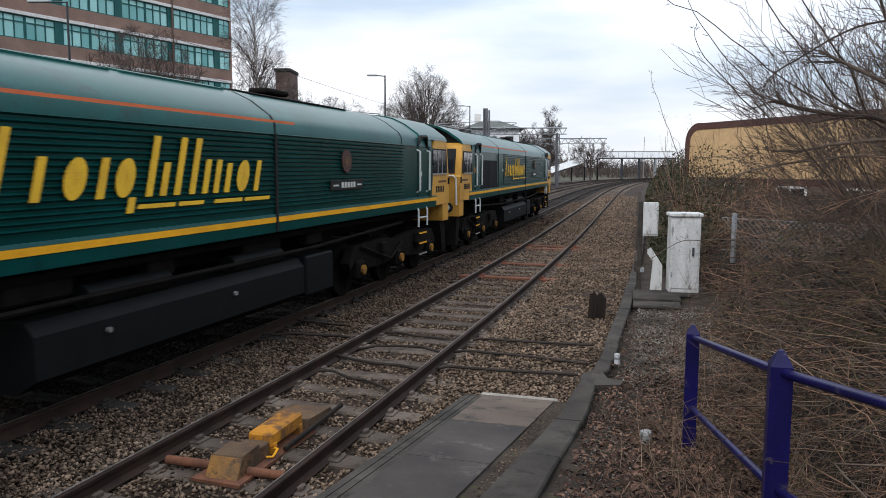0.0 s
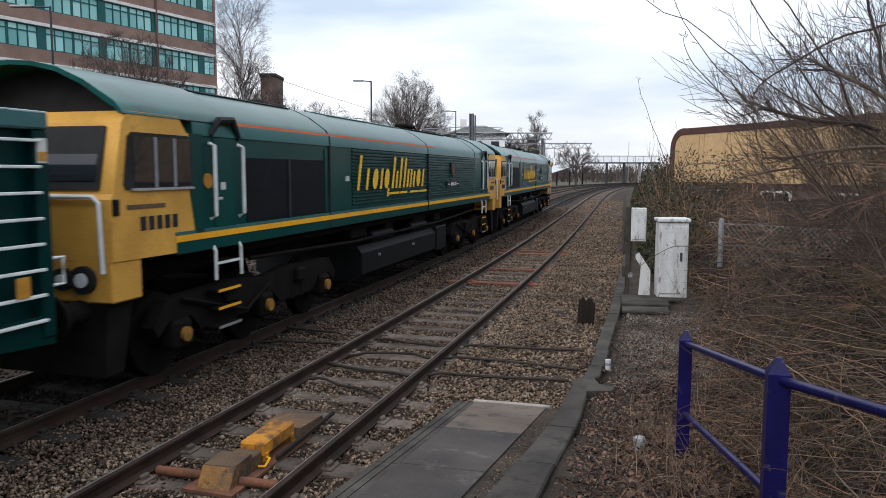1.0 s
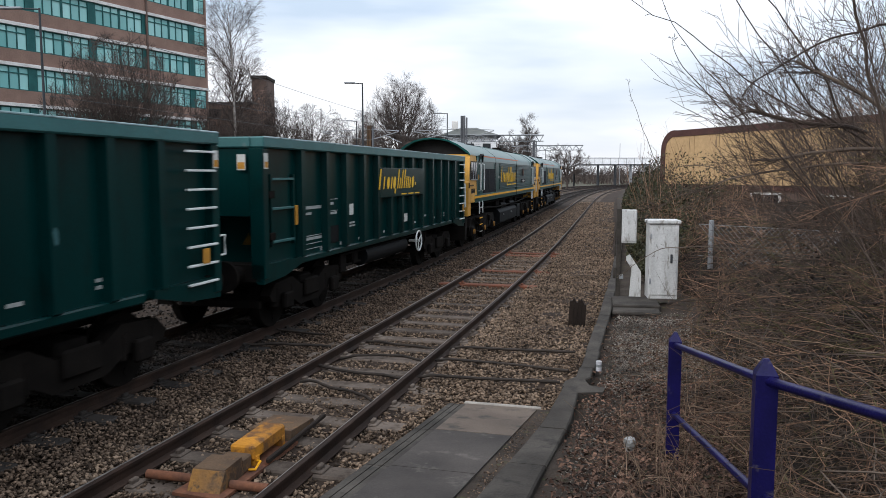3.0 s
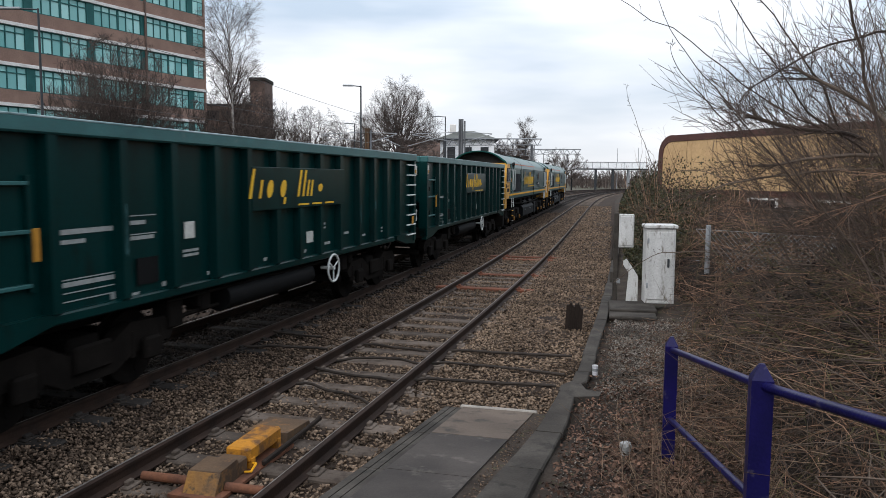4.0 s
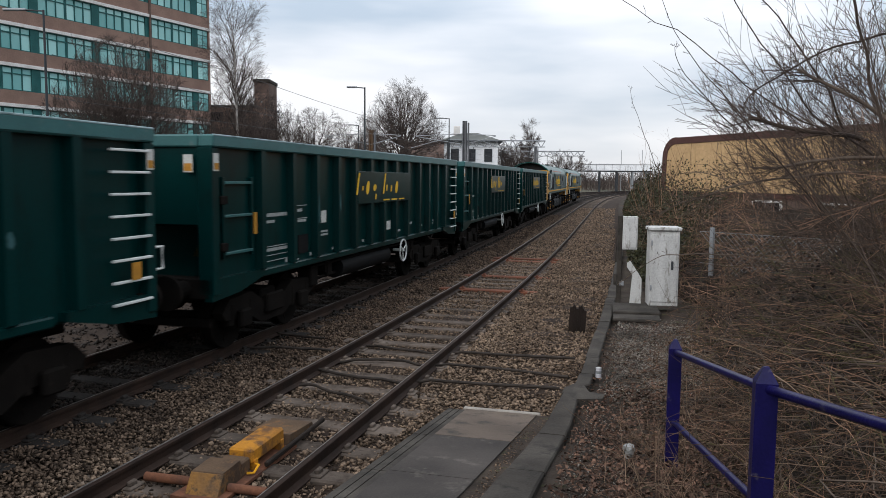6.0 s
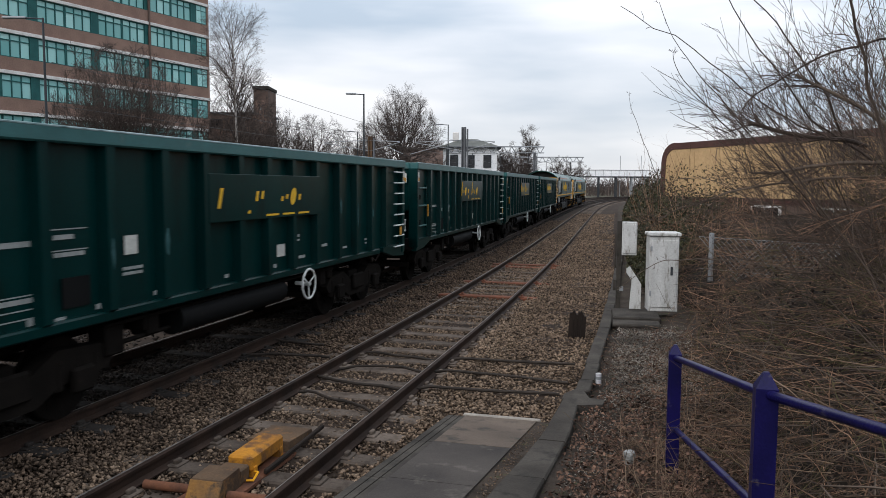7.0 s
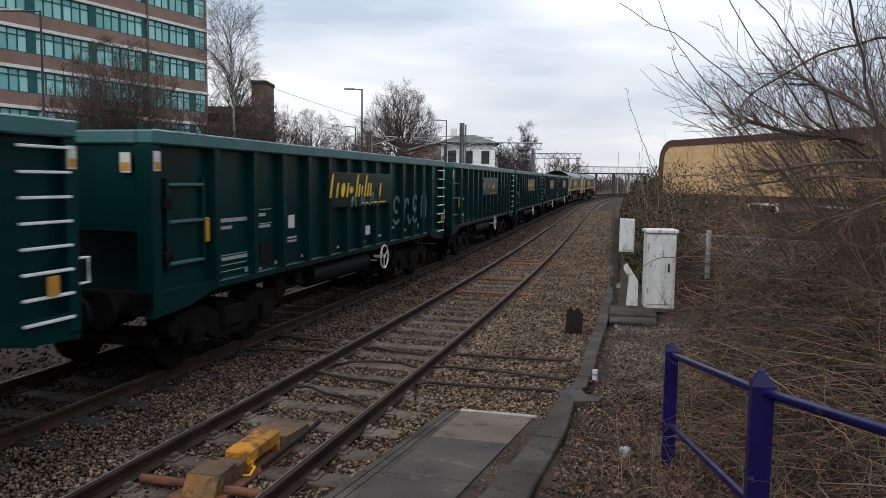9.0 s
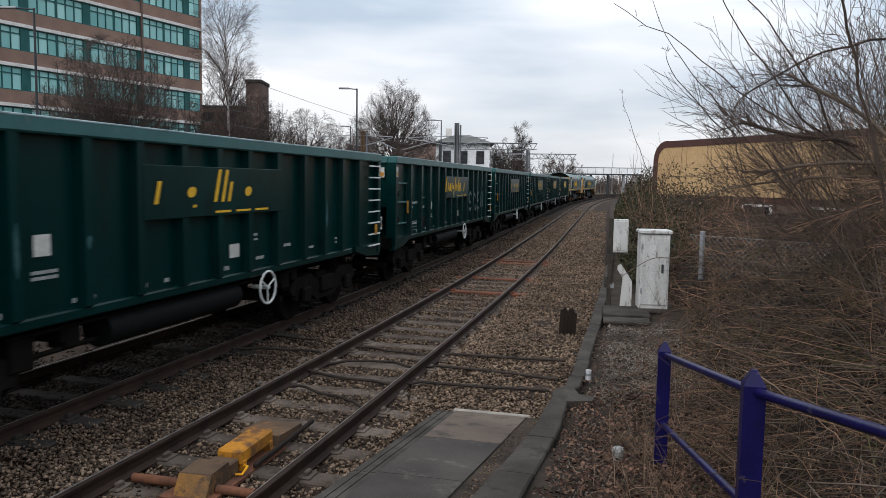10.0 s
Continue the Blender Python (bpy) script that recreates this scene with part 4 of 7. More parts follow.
            sec = [(e * (H - .24), 2.40), (e * (H - .21), 2.46), (e * (H - .30), 2.99), (e * (H - .37), 3.04), (e * (H - 1.42), 3.04), (e * (H - 1.50), 2.97), (e * (H - 1.50), 2.40)]
            part("side_window_rubber", Geo().prism(sec, "x", *side(1.31, 1.33)), RUBBER, cab, "dark rubber window surround")
            y0, y1 = sorted((e * (H - .38), e * (H - 1.46)))
            part("side_window", Geo().box(*side(1.325, 1.336), y0, y1, 2.44, 3.00), CAB_GLASS, cab, "dark glass cab side window")
            for q in (.36, .70):
                part("window_bar", Geo().box(*side(1.33, 1.345), y0 + q * (y1 - y0) - .018, y0 + q * (y1 - y0) + .018, 2.42, 3.0), GALV, cab)
            part("window_sill", Geo().box(*side(1.325, 1.35), y0 - .05, y1 + .05, 2.385, 2.415), STEEL, cab)
            g = Geo()
            for k in range(5):
                yb = e * (H - .48 - k * .15)
                g.box(*side(1.31, 1.322), min(yb, yb - e * .09), max(yb, yb - e * .10), 1.93, 2.09)
            part("number_bars", g, RUBBER, cab, "dark number shown as plain bars")
            y0, y1 = sorted((e * (H - .25), e * (H - .95)))
            part("name_bar", Geo().box(*side(1.31, 1.321), y0, y1, 2.18, 2.23), BROWN_WORN, cab)
            part("marker_light", Geo().box(*side(1.30, 1.34), min(e * (H - .02), e * (H - .12)), max(e * (H - .02), e * (H - .12)), 2.12, 2.30, 0.01), TANK, cab)
        # front face
        fy = e * H
        front = lambda a, b: (min(fy + e * a, fy + e * b), max(fy + e * a, fy + e * b))
        for s in (-1, 1):
            xa, xb = sorted((s * 0.10, s * 1.14))
            g = Geo()
            ya, yb = e * (H - .055), e * (H - .205)
            g.add([(xa, ya + e * .02, 2.40), (xb, ya + e * .02, 2.40), (xb, yb + e * .02, 3.10), (xa, yb + e * .02, 3.10),
                   (xa, ya - e * .05, 2.44), (xb, ya - e * .05, 2.44), (xb, yb - e * .05, 3.06), (xa, yb - e * .05, 3.06)],
                  [(0, 1, 2, 3), (0, 4, 5, 1), (1, 5, 6, 2), (2, 6, 7, 3), (3, 7, 4, 0)])
            rub = part("windscreen_rubber", g, RUBBER, cab)
            xa, xb = xa + .06, xb - .06
            g = Geo().add([(xa, ya + e * .012, 2.50), (xb, ya + e * .012, 2.50), (xb, yb + e * .032, 3.0), (xa, yb + e * .032, 3.0)], [(0, 1, 2, 3)])
            part("windscreen", g, CAB_GLASS, rub, "reflecting windscreen")
            part("nose_rail", Geo().tube([(s * .15, fy + e * .05, 2.33), (s * 1.12, fy + e * .05, 2.33), (s * 1.2, fy + e * .05, 2.26), (s * 1.22, fy + e * .05, 1.5)], 0.025, 8), RAIL_WHITE, cab, "white nose handrail", True)
            for q, r in ((.95, .115), (.68, .085)):
                lamp = part("headlight", Geo().cyl((s * q, fy, 1.42), (s * q, fy + e * .07, 1.42), r + .04, 18), RUBBER, cab, "round headlight")
                part("lens", Geo().cyl((s * q, fy + e * .06, 1.42), (s * q, fy + e * .085, 1.42), r * .7, 18), LAMP_GLASS, lamp, "clear glass lens")
            bx = part("buffer", Geo().cyl((s * .87, fy - e * .1, 1.06), (s * .87, fy + e * .42, 1.06), .13, 16), CHASSIS, w)
            part("buffer_head", Geo().cyl((s * .87, fy + e * .42, 1.06), (s * .87, fy + e * .48, 1.06), .25, 20), CHASSIS, bx)
        part("nose_panel", Geo().box(-.35, .35, *front(0, .03), 1.7, 2.2, 0.01), LOCO_YELLOW, cab)
        part("buffer_beam", Geo().box(-1.30, 1.30, min(e * (H - .5), fy), max(e * (H - .5), fy), 1.16, 1.63, 0.02), LOCO_YELLOW, w, "yellow buffer beam")
        part("pilot", Geo().prism([(e * (H - .45), 1.16), (e * (H - .02), 1.16), (e * (H + .05), .35), (e * (H - .25), .35)], "x", -1.2, 1.2), CHASSIS, w, "grimy black pilot plate")
        part("coupling", Geo().box(-.12, .12, *front(-.1, .5), .9, 1.12, 0.03), CHASSIS, w)
        # roof hood that reaches over the cab
        hood = [(1.325, 3.24), (1.30, 3.30), (1.25, 3.37), (0.92, 3.60), (0.62, 3.74), (0.30, 3.81), (0.0, 3.83)]
        hood = hood + [(-x, z) for x, z in hood[-2::-1]]
        inner = [(x * .955, z - (.05 if z > 3.33 else .0)) for x, z in hood]
        n = len(hood)
        g = Geo()
        ya, yb = e * (C - .9), e * (H - .28)
        vv = []
        for y in (ya, yb):
            vv += [(x, y + (e * .30 * (z - 3.1) if y == yb else 0), z) for x, z in hood] + [(x, y + (e * .30 * (z - 3.1) if y == yb else 0), z) for x, z in inner]
        ff = []
        for i in range(n - 1):
            ff += [(i, i + 1, 2 * n + i + 1, 2 * n + i), (n + i, 3 * n + i, 3 * n + i + 1, n + i + 1), (2 * n + i, 2 * n + i + 1, 3 * n + i + 1, 3 * n + i), (i, n + i, n + i + 1, i + 1)]
        ff += [(0, 2 * n, 3 * n, n), (n - 1, 2 * n - 1, 4 * n - 1, 3 * n - 1)]
        g.add(vv, ff)
        part("roof_hood", g, SKYLIT_ROOF_GREEN, w, "green roof hood over the cab", True)
        arch = [(x * .95, z - .06) for x, z in hood]
        # the shaded hollow under the hood is drawn as a black plate
        part("hood_end", Geo().prism([(1.22, 3.12)] + arch + [(-1.22, 3.12)], "y", *sorted((e * (H - .62), e * (H - .57)))), RUBBER, w, "black plate standing for the shade under the hood")
    # roof gear
    def roof_sheet(name, mat, y0, y1, lift, label):
        top = [(x, z + lift) for x, z in roof if x < .65]
        top = top + [(-x, z) for x, z in top[-2::-1]]
        part(name, Geo().prism(top + [(-.6, 3.6), (.6, 3.6)], "y", y0, y1), mat, w, label)

    roof_sheet("roof_grille", BLACK_GRILLE, -8.0, -5.1, .02, "dark roof radiator grille")
    roof_sheet("exhaust_hatch", CHASSIS, 2.0, 5.6, .03, "soot-black exhaust hatch")
    for y in (-3.4, -1.0):
        roof_sheet("roof_hatch", SKYLIT_ROOF_GREEN, y, y + 2.2, .025, "raised roof hatch")
    part("exhaust_stack", Geo().box(-.2, .2, 3.2, 4.0, 3.86, 3.96, 0.03), CHASSIS, w)
    # underside
    part("fuel_tank", Geo().prism([(1.22, .92), (1.10, 1.06), (-1.10, 1.06), (-1.22, .92), (-1.22, .48), (-.95, .32), (.95, .32), (1.22, .48)], "y", -3.1, 2.5), TANK, w, "long dark grey fuel tank")
    part("battery_box", Geo().box(-1.24, 1.24, 2.55, 3.6, .40, 1.08, 0.03), TANK, w, "dark grey equipment box")
    g = Geo()
    g.box(-.6, .6, -H + .5, H - .5, 1.2, 1.6)
    for y, q in ((-3.3, .9), (-1.2, .5), (.9, 1.1), (2.9, .6)):
        for c in (-.98, .98):
            g.box(c - .10, c + .10, y, y + q, 1.22, 1.46, 0.03)
    g.tube([(1.18, -7.6, 1.32), (1.2, -3.5, 1.2), (1.2, 3.0, 1.2), (1.18, 7.4, 1.32)], .035, 6)
    g.tube([(1.1, -7.6, 1.48), (1.1, 7.4, 1.48)], .05, 6)
    part("underframe", g, CHASSIS, w)
    for y in (-1.6, 1.2):
        part("air_cylinder", Geo().cyl((1.05, y - .7, 1.18), (1.05, y + .7, 1.18), .13, 14), TANK, w, "", True)
    for y in (-2.1, .4):
        part("tank_cap", Geo().cyl((1.2, y, .80), (1.26, y, .80), .03, 10), STEEL, w, "pale filler cap")
    loco_bogie(w, -7.15)
    loco_bogie(w, 7.15)
    wordmark(w, 1.352, -3.66, 1.50, 2.06, 2.93)
    for i in range(4):
        bars(w, "small_logo_bar", LOGO, 1.352, [(-1.7 + i * .74, -1.7 + i * .74 + (.66 if i != 1 else .5), 2.10, 2.15, .02)])
    plate = part("nameplate", Geo().box(1.33, 1.352, 3.3, 4.75, 2.16, 2.34, 0.004), RUBBER, w, "black nameplate with pale bars")
    g = Geo()
    for k in range(5):
        g.box(1.352, 1.356, 3.75 + k * .13, 3.84 + k * .13, 2.20, 2.30)
    g.box(1.352, 1.356, 3.4, 3.62, 2.23, 2.26).box(1.352, 1.356, 4.45, 4.66, 2.23, 2.26)
    part("plate_bars", g, SIGN_WHITE, plate)
    crest = part("crest", Geo().cyl((1.33, 4.0, 2.68), (1.356, 4.0, 2.68), .21, 22), MAROON, w, "round brown crest")
    part("crest_boss", Geo().cyl((1.356, 4.0, 2.68), (1.362, 4.0, 2.68), .10, 18), BROWN_WORN, crest)
    return w


def build_train():
    loco = build_loco()
    locos = [loco, copy_thing(loco, pose(0, 0, 0))]
    locos[1]["label"] = "leading green diesel locomotive with yellow cab ends"
    wagon = build_wagon()
    wagons = [wagon] + [copy_thing(wagon, pose(0, 0, 0)) for _ in range(6)]
    H = WAGON_HALF
    worn = (0.12, 0.45, 0.62, 0.85, 0.25, 0.72, 0.5)
    for i, (w, k) in enumerate(zip(wagons, worn)):
        wordmark(w, 1.352, -H + 5.25, -H + 8.45, 2.15, 2.71, k, 60 + i)
        for j in range(3):
            bars(w, "small_logo_bar", LOGO, 1.352, [(-H + 6.9 + .55 * j, -H + 7.05 + .55 * j + .25, 2.11, 2.14, .01)])
        if i:
            rng = random.Random(i)
            g = Geo()
            for _ in range(5):
                y, z = H - rng.choice((1.85, 2.71, 3.59, 9.0, 9.98, 10.93)), rng.uniform(1.7, 2.2)
                ry, rz = rng.uniform(.02, .055), rng.uniform(.08, .28)
                ring = [(ry * rng.uniform(.6, 1.1) * math.cos(q), rz * rng.uniform(.75, 1.1) * math.sin(q)) for q in np.arange(0, 6.2, .45)]
                g.add([(1.341, y + p, z + q) for p, q in ring] + [(1.333, y + p, z + q) for p, q in ring],
                      [tuple(range(len(ring)))] + [(k, (k + 1) % len(ring), len(ring) + (k + 1) % len(ring), len(ring) + k) for k in range(len(ring))])
            part("paint_smear", g, GRAFFITI, w, "faded pale paint smears")["kind"] = "stuff"
    # pale sprayed loops and strokes on one wagon
    for y, loops in ((9.25, ((0, 2.02, .24, .22, 20, 300), (0, 1.72, .26, .18, 190, 340))), (10.05, ((0, 1.86, .2, .32, 30, 170), (.26, 1.8, .18, .3, 190, 320))),
                     (10.75, ((0, 2.02, .2, .22, 30, 330), (.02, 1.68, .24, .16, 170, 330))), (11.4, ((0, 1.9, .1, .34, 60, 250), (.3, 1.9, .12, .36, -70, 100)))):
        for dy, z, ry, rz, a0, a1 in loops:
            hoop(wagons[4], 1.343, -H + y + dy, z, ry, rz, .085, .12, a0, a1, SPRAY, "spray_stroke")
    for k in range(7):
        y = -H + 6.3 + .26 * k
        bars(wagons[4], "spray_stroke", SPRAY, 1.356, [(y, y + .07, 2.06, 2.26 + .05 * (k % 3), .12 * (-1) ** k)], "pale sprayed stroke")
    return locos, wagons


def motions():
    T = [i / 2 for i in range(21)]
    F = [i / 30 for i in range(301)]

    def vehicle(ob, offset, half):
        rows = []
        for t in T:
            s = train_front(t) + offset
            p0, _ = on_line(s - half, TRACK_2)
            p1, _ = on_line(s + half, TRACK_2)
            m = (p0 + p1) / 2
            d = p1 - p0
            rows.append((t, pose(m.x, m.y, 0, 0, 0, math.degrees(math.atan2(-d.x, d.y)))))
        walk(ob, rows)
        for c in ob.children_recursive:
            if c.name.split(".")[0] == "wheelset":
                r = c.location.z
                x, y, z = c.location
                walk(c, [(t, pose(x, y, z, -math.degrees((train_front(t) - train_front(0)) / r))) for t in F])

    vehicle(LOCOS[0], 11.80, 7.15)
    vehicle(LOCOS[1], 34.50, 7.15)
    for i, w in enumerate(WAGONS):
        vehicle(w, -WAGON_HALF - 14.9 * i, 4.55)


build_ground()
build_ramp()
build_track(0.0, -8, 200, 0.70, "near railway track of worn rails on stained sleepers", (18.2, 20.7, 25.1, 25.8))
build_track(TRACK_2, -12, 200, 0.72, "railway track under the train, coloured dark for oil, brake dust and shade", (), SHADED_OILY_SLEEPER)
build_track(TRACK_2 - 3.4, 20, 200, 0.9, "further railway track beyond the train")
build_track(TRACK_2 - 7.2, 40, 200, 1.0, "outermost railway track beyond the train")
LOCOS, WAGONS = build_train()


# ---- buildings and railway fixtures ----
def frame_xy(origin, toward):
    """A pose at origin whose x axis runs level toward a point."""
    d = Vector(toward) - Vector(origin)
    return pose(*origin, 0, 0, math.degrees(math.atan2(d.y, d.x)))


def lattice(g, xs, zs, full, y0, y1):
    """A plate with openings: full(i, j) tells which cells of the grid are solid."""
    k, n = len(g.v), len(xs)
    half = n * len(zs)
    g.v += [(x, y, z) for y in (y0, y1) for z in zs for x in xs]
    ok = lambda i, j: 0 <= i < n - 1 and 0 <= j < len(zs) - 1 and full(i, j)
    for j in range(len(zs) - 1):
        for i in range(n - 1):
            if not full(i, j):
                continue
            a = k + j * n + i
            b, c, d = a + 1, a + n + 1, a + n
            g.f += [(a, b, c, d), (d + half, c + half, b + half, a + half)]
            for (p, q), (di, dj) in (((a, b), (0, -1)), ((b, c), (1, 0)), ((c, d), (0, 1)), ((d, a), (-1, 0))):
                if not ok(i + di, j + dj):
                    g.f.append((p, p + half, q + half, q))
    return g


def build_office():
    """The office block: brick and white bands with rows of teal windows. x runs along its face, which looks to -y."""
    m = frame_xy((-49.53 - 5.34 * 1.0, 54.68 - 23.1 * 1.0, -0.6), (-44.2, 77.8, -0.6))
    b = thing("office_building", "tall brown brick office block with white bands and teal windows", "building", at=m)
    L = 47.3
    part("wall", Geo().box(0, L, 0.35, 16, 0, 32), BRICK, b, "brown brick wall")
    part("end_pier", Geo().box(L - .02, L + .25, 0.1, 16, 0, 32), BRICK, b)
    piers = [L - 2.0 - 6.35 * k for k in range(8)]
    frame_geo = Geo()
    W = 2.72
    xs = [-.05, .05] + [q for k in (1, 2) for q in (k * W / 3 - .045, k * W / 3 + .045)] + [W - .05, W + .05]
    lattice(frame_geo, xs, [0, .09, 1.42, 1.51, 1.95, 2.04], lambda i, j: i % 2 == 0 or j % 2 == 0, -.06, .06)
    fm = frame_geo.mesh("window", TEAL)
    pane = Geo().box(.03, W / 3 - .03, .0, .03, .07, 1.44)
    top = Geo().box(.03, W / 3 - .03, .0, .03, 1.50, 1.96)
    pm, tm = pane.mesh("pane", TEAL_GLASS), top.mesh("pane", TEAL_GLASS)
    for k in range(1, 9):
        z = k * 3.5 - 0.1 + 0.15
        zt = z + 2.05
        part("white_band", Geo().box(-.0, L + .27, .0, .36, zt, zt + .30, .02), STRIP, b, "white concrete band")
        part("brick_band", Geo().box(0, L + .2, .12, .36, zt + .30, zt + 1.45), BRICK, b)
        if k > 6:
            continue
        for px in piers:
            part("pier", Geo().box(px - .38, px + .38, .16, .36, z, zt), TEAL, b, "dark teal pier between windows")
            for o in (-6.35 + .38 + .03, -6.35 + .38 + .03 + W + .12):
                if px + o < 0:
                    continue
                w = part("window", fm, None, b, "teal-framed window of three lights", at=(px + o + .05, .27, z))
                for j in range(3):
                    part("pane", pm, None, w, at=(j * W / 3, .02, 0))
                    part("pane", tm, None, w, at=(j * W / 3, .02, 0))
        w = part("window", Geo().box(L - 1.6, L - .03, .2, .3, z, zt), TEAL, b, "teal-framed end window")
        for j in range(2):
            part("pane", Geo().box(L - 1.5 + j * .74, L - .86 + j * .74, .17, .2, z + .1, z + 1.40), TEAL_GLASS, w)
            part("pane", Geo().box(L - 1.5 + j * .74, L - .86 + j * .74, .17, .2, z + 1.5, z + 1.95), TEAL_GLASS, w)
    part("downpipe", Geo().box(L - 8.3, L - 8.1, -.02, .12, 0, 32), DARK_BRICK, b, "dark brown downpipe")


def build_tower():
    t = thing("brick_tower", "square dark brown brick stair tower with a flat cap", "building", at=pose(-40.7, 83.2, -0.6, 0, 0, 14))
    part("shaft", Geo().box(-.85, .95, 0, 4, 0, 14.5, .03), DARK_BRICK, t)
    part("cap", Geo().box(-.95, 1.05, -.15, 4.15, 14.5, 14.9, .04), CONCRETE, t, "dark flat cap")
    part("lamp_spot", Geo().box(-.15, .15, -.06, .0, 12.1, 12.3), LAMP_GLASS, t, "small white bulkhead lamp")
    part("panel", Geo().box(-.7, .7, -.03, .0, 3, 13.2), BRICK, t)
    h = thing("low_block", "low flat-roofed brown brick block behind the trees", "building", at=pose(-53.6, 91.5, -0.6, 0, 0, 14))
    part("wall", Geo().box(-8, 8.0, 0, 8, 0, 12.5), BRICK, h)
    part("parapet", Geo().box(-8.2, 8.2, -.2, 8.2, 12.5, 12.8), DARK_STEEL, h)
    for z in (4.2, 7.4, 10.6):
        for x in (-5.5, -2.5, .5, 3.5):
            w = part("window", Geo().box(x, x + 2.0, -.06, .02, z, z + 1.3), DARK_STEEL, h)
            part("pane", Geo().box(x + .1, x + 1.9, -.08, -.05, z + .1, z + 1.2), CAB_GLASS, w)


def build_house():
    m = frame_xy((-20.4, 92.6, -0.6), (-13.8, 94.2, -0.6))
    h = thing("white_house", "two-storey white rendered house with a grey hipped slate roof", "house", at=m)
    part("wall", Geo().box(0, 6.8, 0, 6.5, 0, 8.0), RENDER_WHITE, h)
    e = [(-.5, -.5, 8.0), (7.3, -.5, 8.0), (7.3, 7.0, 8.0), (-.5, 7.0, 8.0), (2.4, 3.2, 9.15), (4.4, 3.2, 9.15)]
    part("roof", Geo().add(e, [(0, 1, 5, 4), (1, 2, 5), (2, 3, 4, 5), (3, 0, 4), (3, 2, 1, 0)]), SLATE, h, "grey hipped slate roof")
    part("eaves_board", Geo().box(-.55, 7.35, -.55, 7.05, 7.82, 8.0), DARK_STEEL, h)
    part("chimney", Geo().box(1.2, 2.0, 2.8, 3.6, 8.4, 10.0, .04), STRIP, h, "pale chimney stack")
    for z in (2.2, 5.4):
        for x in (.9, 3.0, 5.1):
            w = part("window", Geo().box(x, x + 1.0, -.08, .03, z, z + 1.6), DARK_STEEL, h)
            part("pane", Geo().box(x + .08, x + .92, -.10, -.06, z + .08, z + 1.52), CAB_GLASS, w)
    m = frame_xy((-27, 97, -0.6), (-20, 99, -0.6))
    h = thing("brick_house", "red-brown brick house with a plain pitched roof", "house", at=m)
    part("wall", Geo().box(0, 9, 0, 6, 0, 5.6), DARK_BRICK, h)
    part("roof", Geo().prism([(-.4, 5.5), (6.4, 5.5), (3, 8.2)], "x", -.3, 9.3), DARK_BRICK, h, "brown tiled roof")
    for x in (1.2, 4.0, 6.6):
        w = part("window", Geo().box(x, x + 1.2, -.08, .03, 3.4, 4.8), STRIP, h)
        part("pane", Geo().box(x + .1, x + 1.1, -.10, -.06, 3.5, 4.7), CAB_GLASS, w)


def build_tan_building():
    """Yellow-tan clad building with a rounded end. x runs along its face."""
    m = frame_xy((4.75, 36.84, 0), (10.24, 29.2, 0))
    b = thing("tan_building", "tan-clad building with maroon trim and a rounded corner", "building", at=m)
    r, L, D = 0.8, 46, 14

    def outline(o):
        pts = []
        for k in range(9):
            a = math.pi * 1.5 - k * math.pi / 16
            pts.append((r + (r + o) * math.cos(a), r + (r + o) * math.sin(a)))
        return pts + [(-o, D), (L, D), (L, -o)]
    part("lower_wall", Geo().prism(outline(-.06), "z", 0, 1.98), DARK_BRICK, b, "dark lower wall")
    part("lower_trim", Geo().prism(outline(.02), "z", 1.96, 2.15), MAROON, b, "maroon lower band")
    part("core", Geo().prism([(.1, 2.14)] + [(.92 - .82 * math.cos(q), 3.62 + .62 * math.sin(q)) for q in np.linspace(0, math.pi / 2, 7)] + [(L, 4.24), (L, 2.14)], "y", .004, D), MAROON, b)
    corner = [(.32 + .6 * (1 - math.cos(q)), 3.68 + .6 * math.sin(q)) for q in np.linspace(0, math.pi / 2, 7)]
    part("cladding_panel", Geo().prism([(.32, 2.16)] + corner + [(2.29, 4.28), (2.29, 2.16)], "y", -.06, .0), TAN, b, "tan panel with a rounded corner")
    x = 2.3
    while x < 40:
        part("cladding_panel", Geo().box(x + .008, x + 1.492, -.06, .0, 2.16, 4.28, .006), TAN, b)
        x += 1.5
    arc = lambda r: [(.92 - r * math.cos(q), 3.68 + r * math.sin(q)) for q in np.linspace(0, math.pi / 2, 7)]
    part("end_trim", Geo().prism([(.02, 2.14)] + arc(.9) + [(.92, 4.28)] + arc(.6)[::-1] + [(.32, 2.14)], "y", -.09, .3), MAROON, b, "maroon trim curving round the end")
    part("roof_trim", Geo().box(.92, L, -.09, D, 4.282, 4.56), MAROON, b, "maroon roof edge")
    for k in range(9):
        x = 2.5 + k * 3.2
        w = part("window", Geo().box(x, x + 1.5, -.02, .1, 1.0, 1.88), STRIP, b, "white-framed window")
        for j in (0, 1):
            part("pane", Geo().box(x + .08 + j * .7, x + .7 + j * .72, -.04, .0, 1.08, 1.80), CAB_GLASS, w)


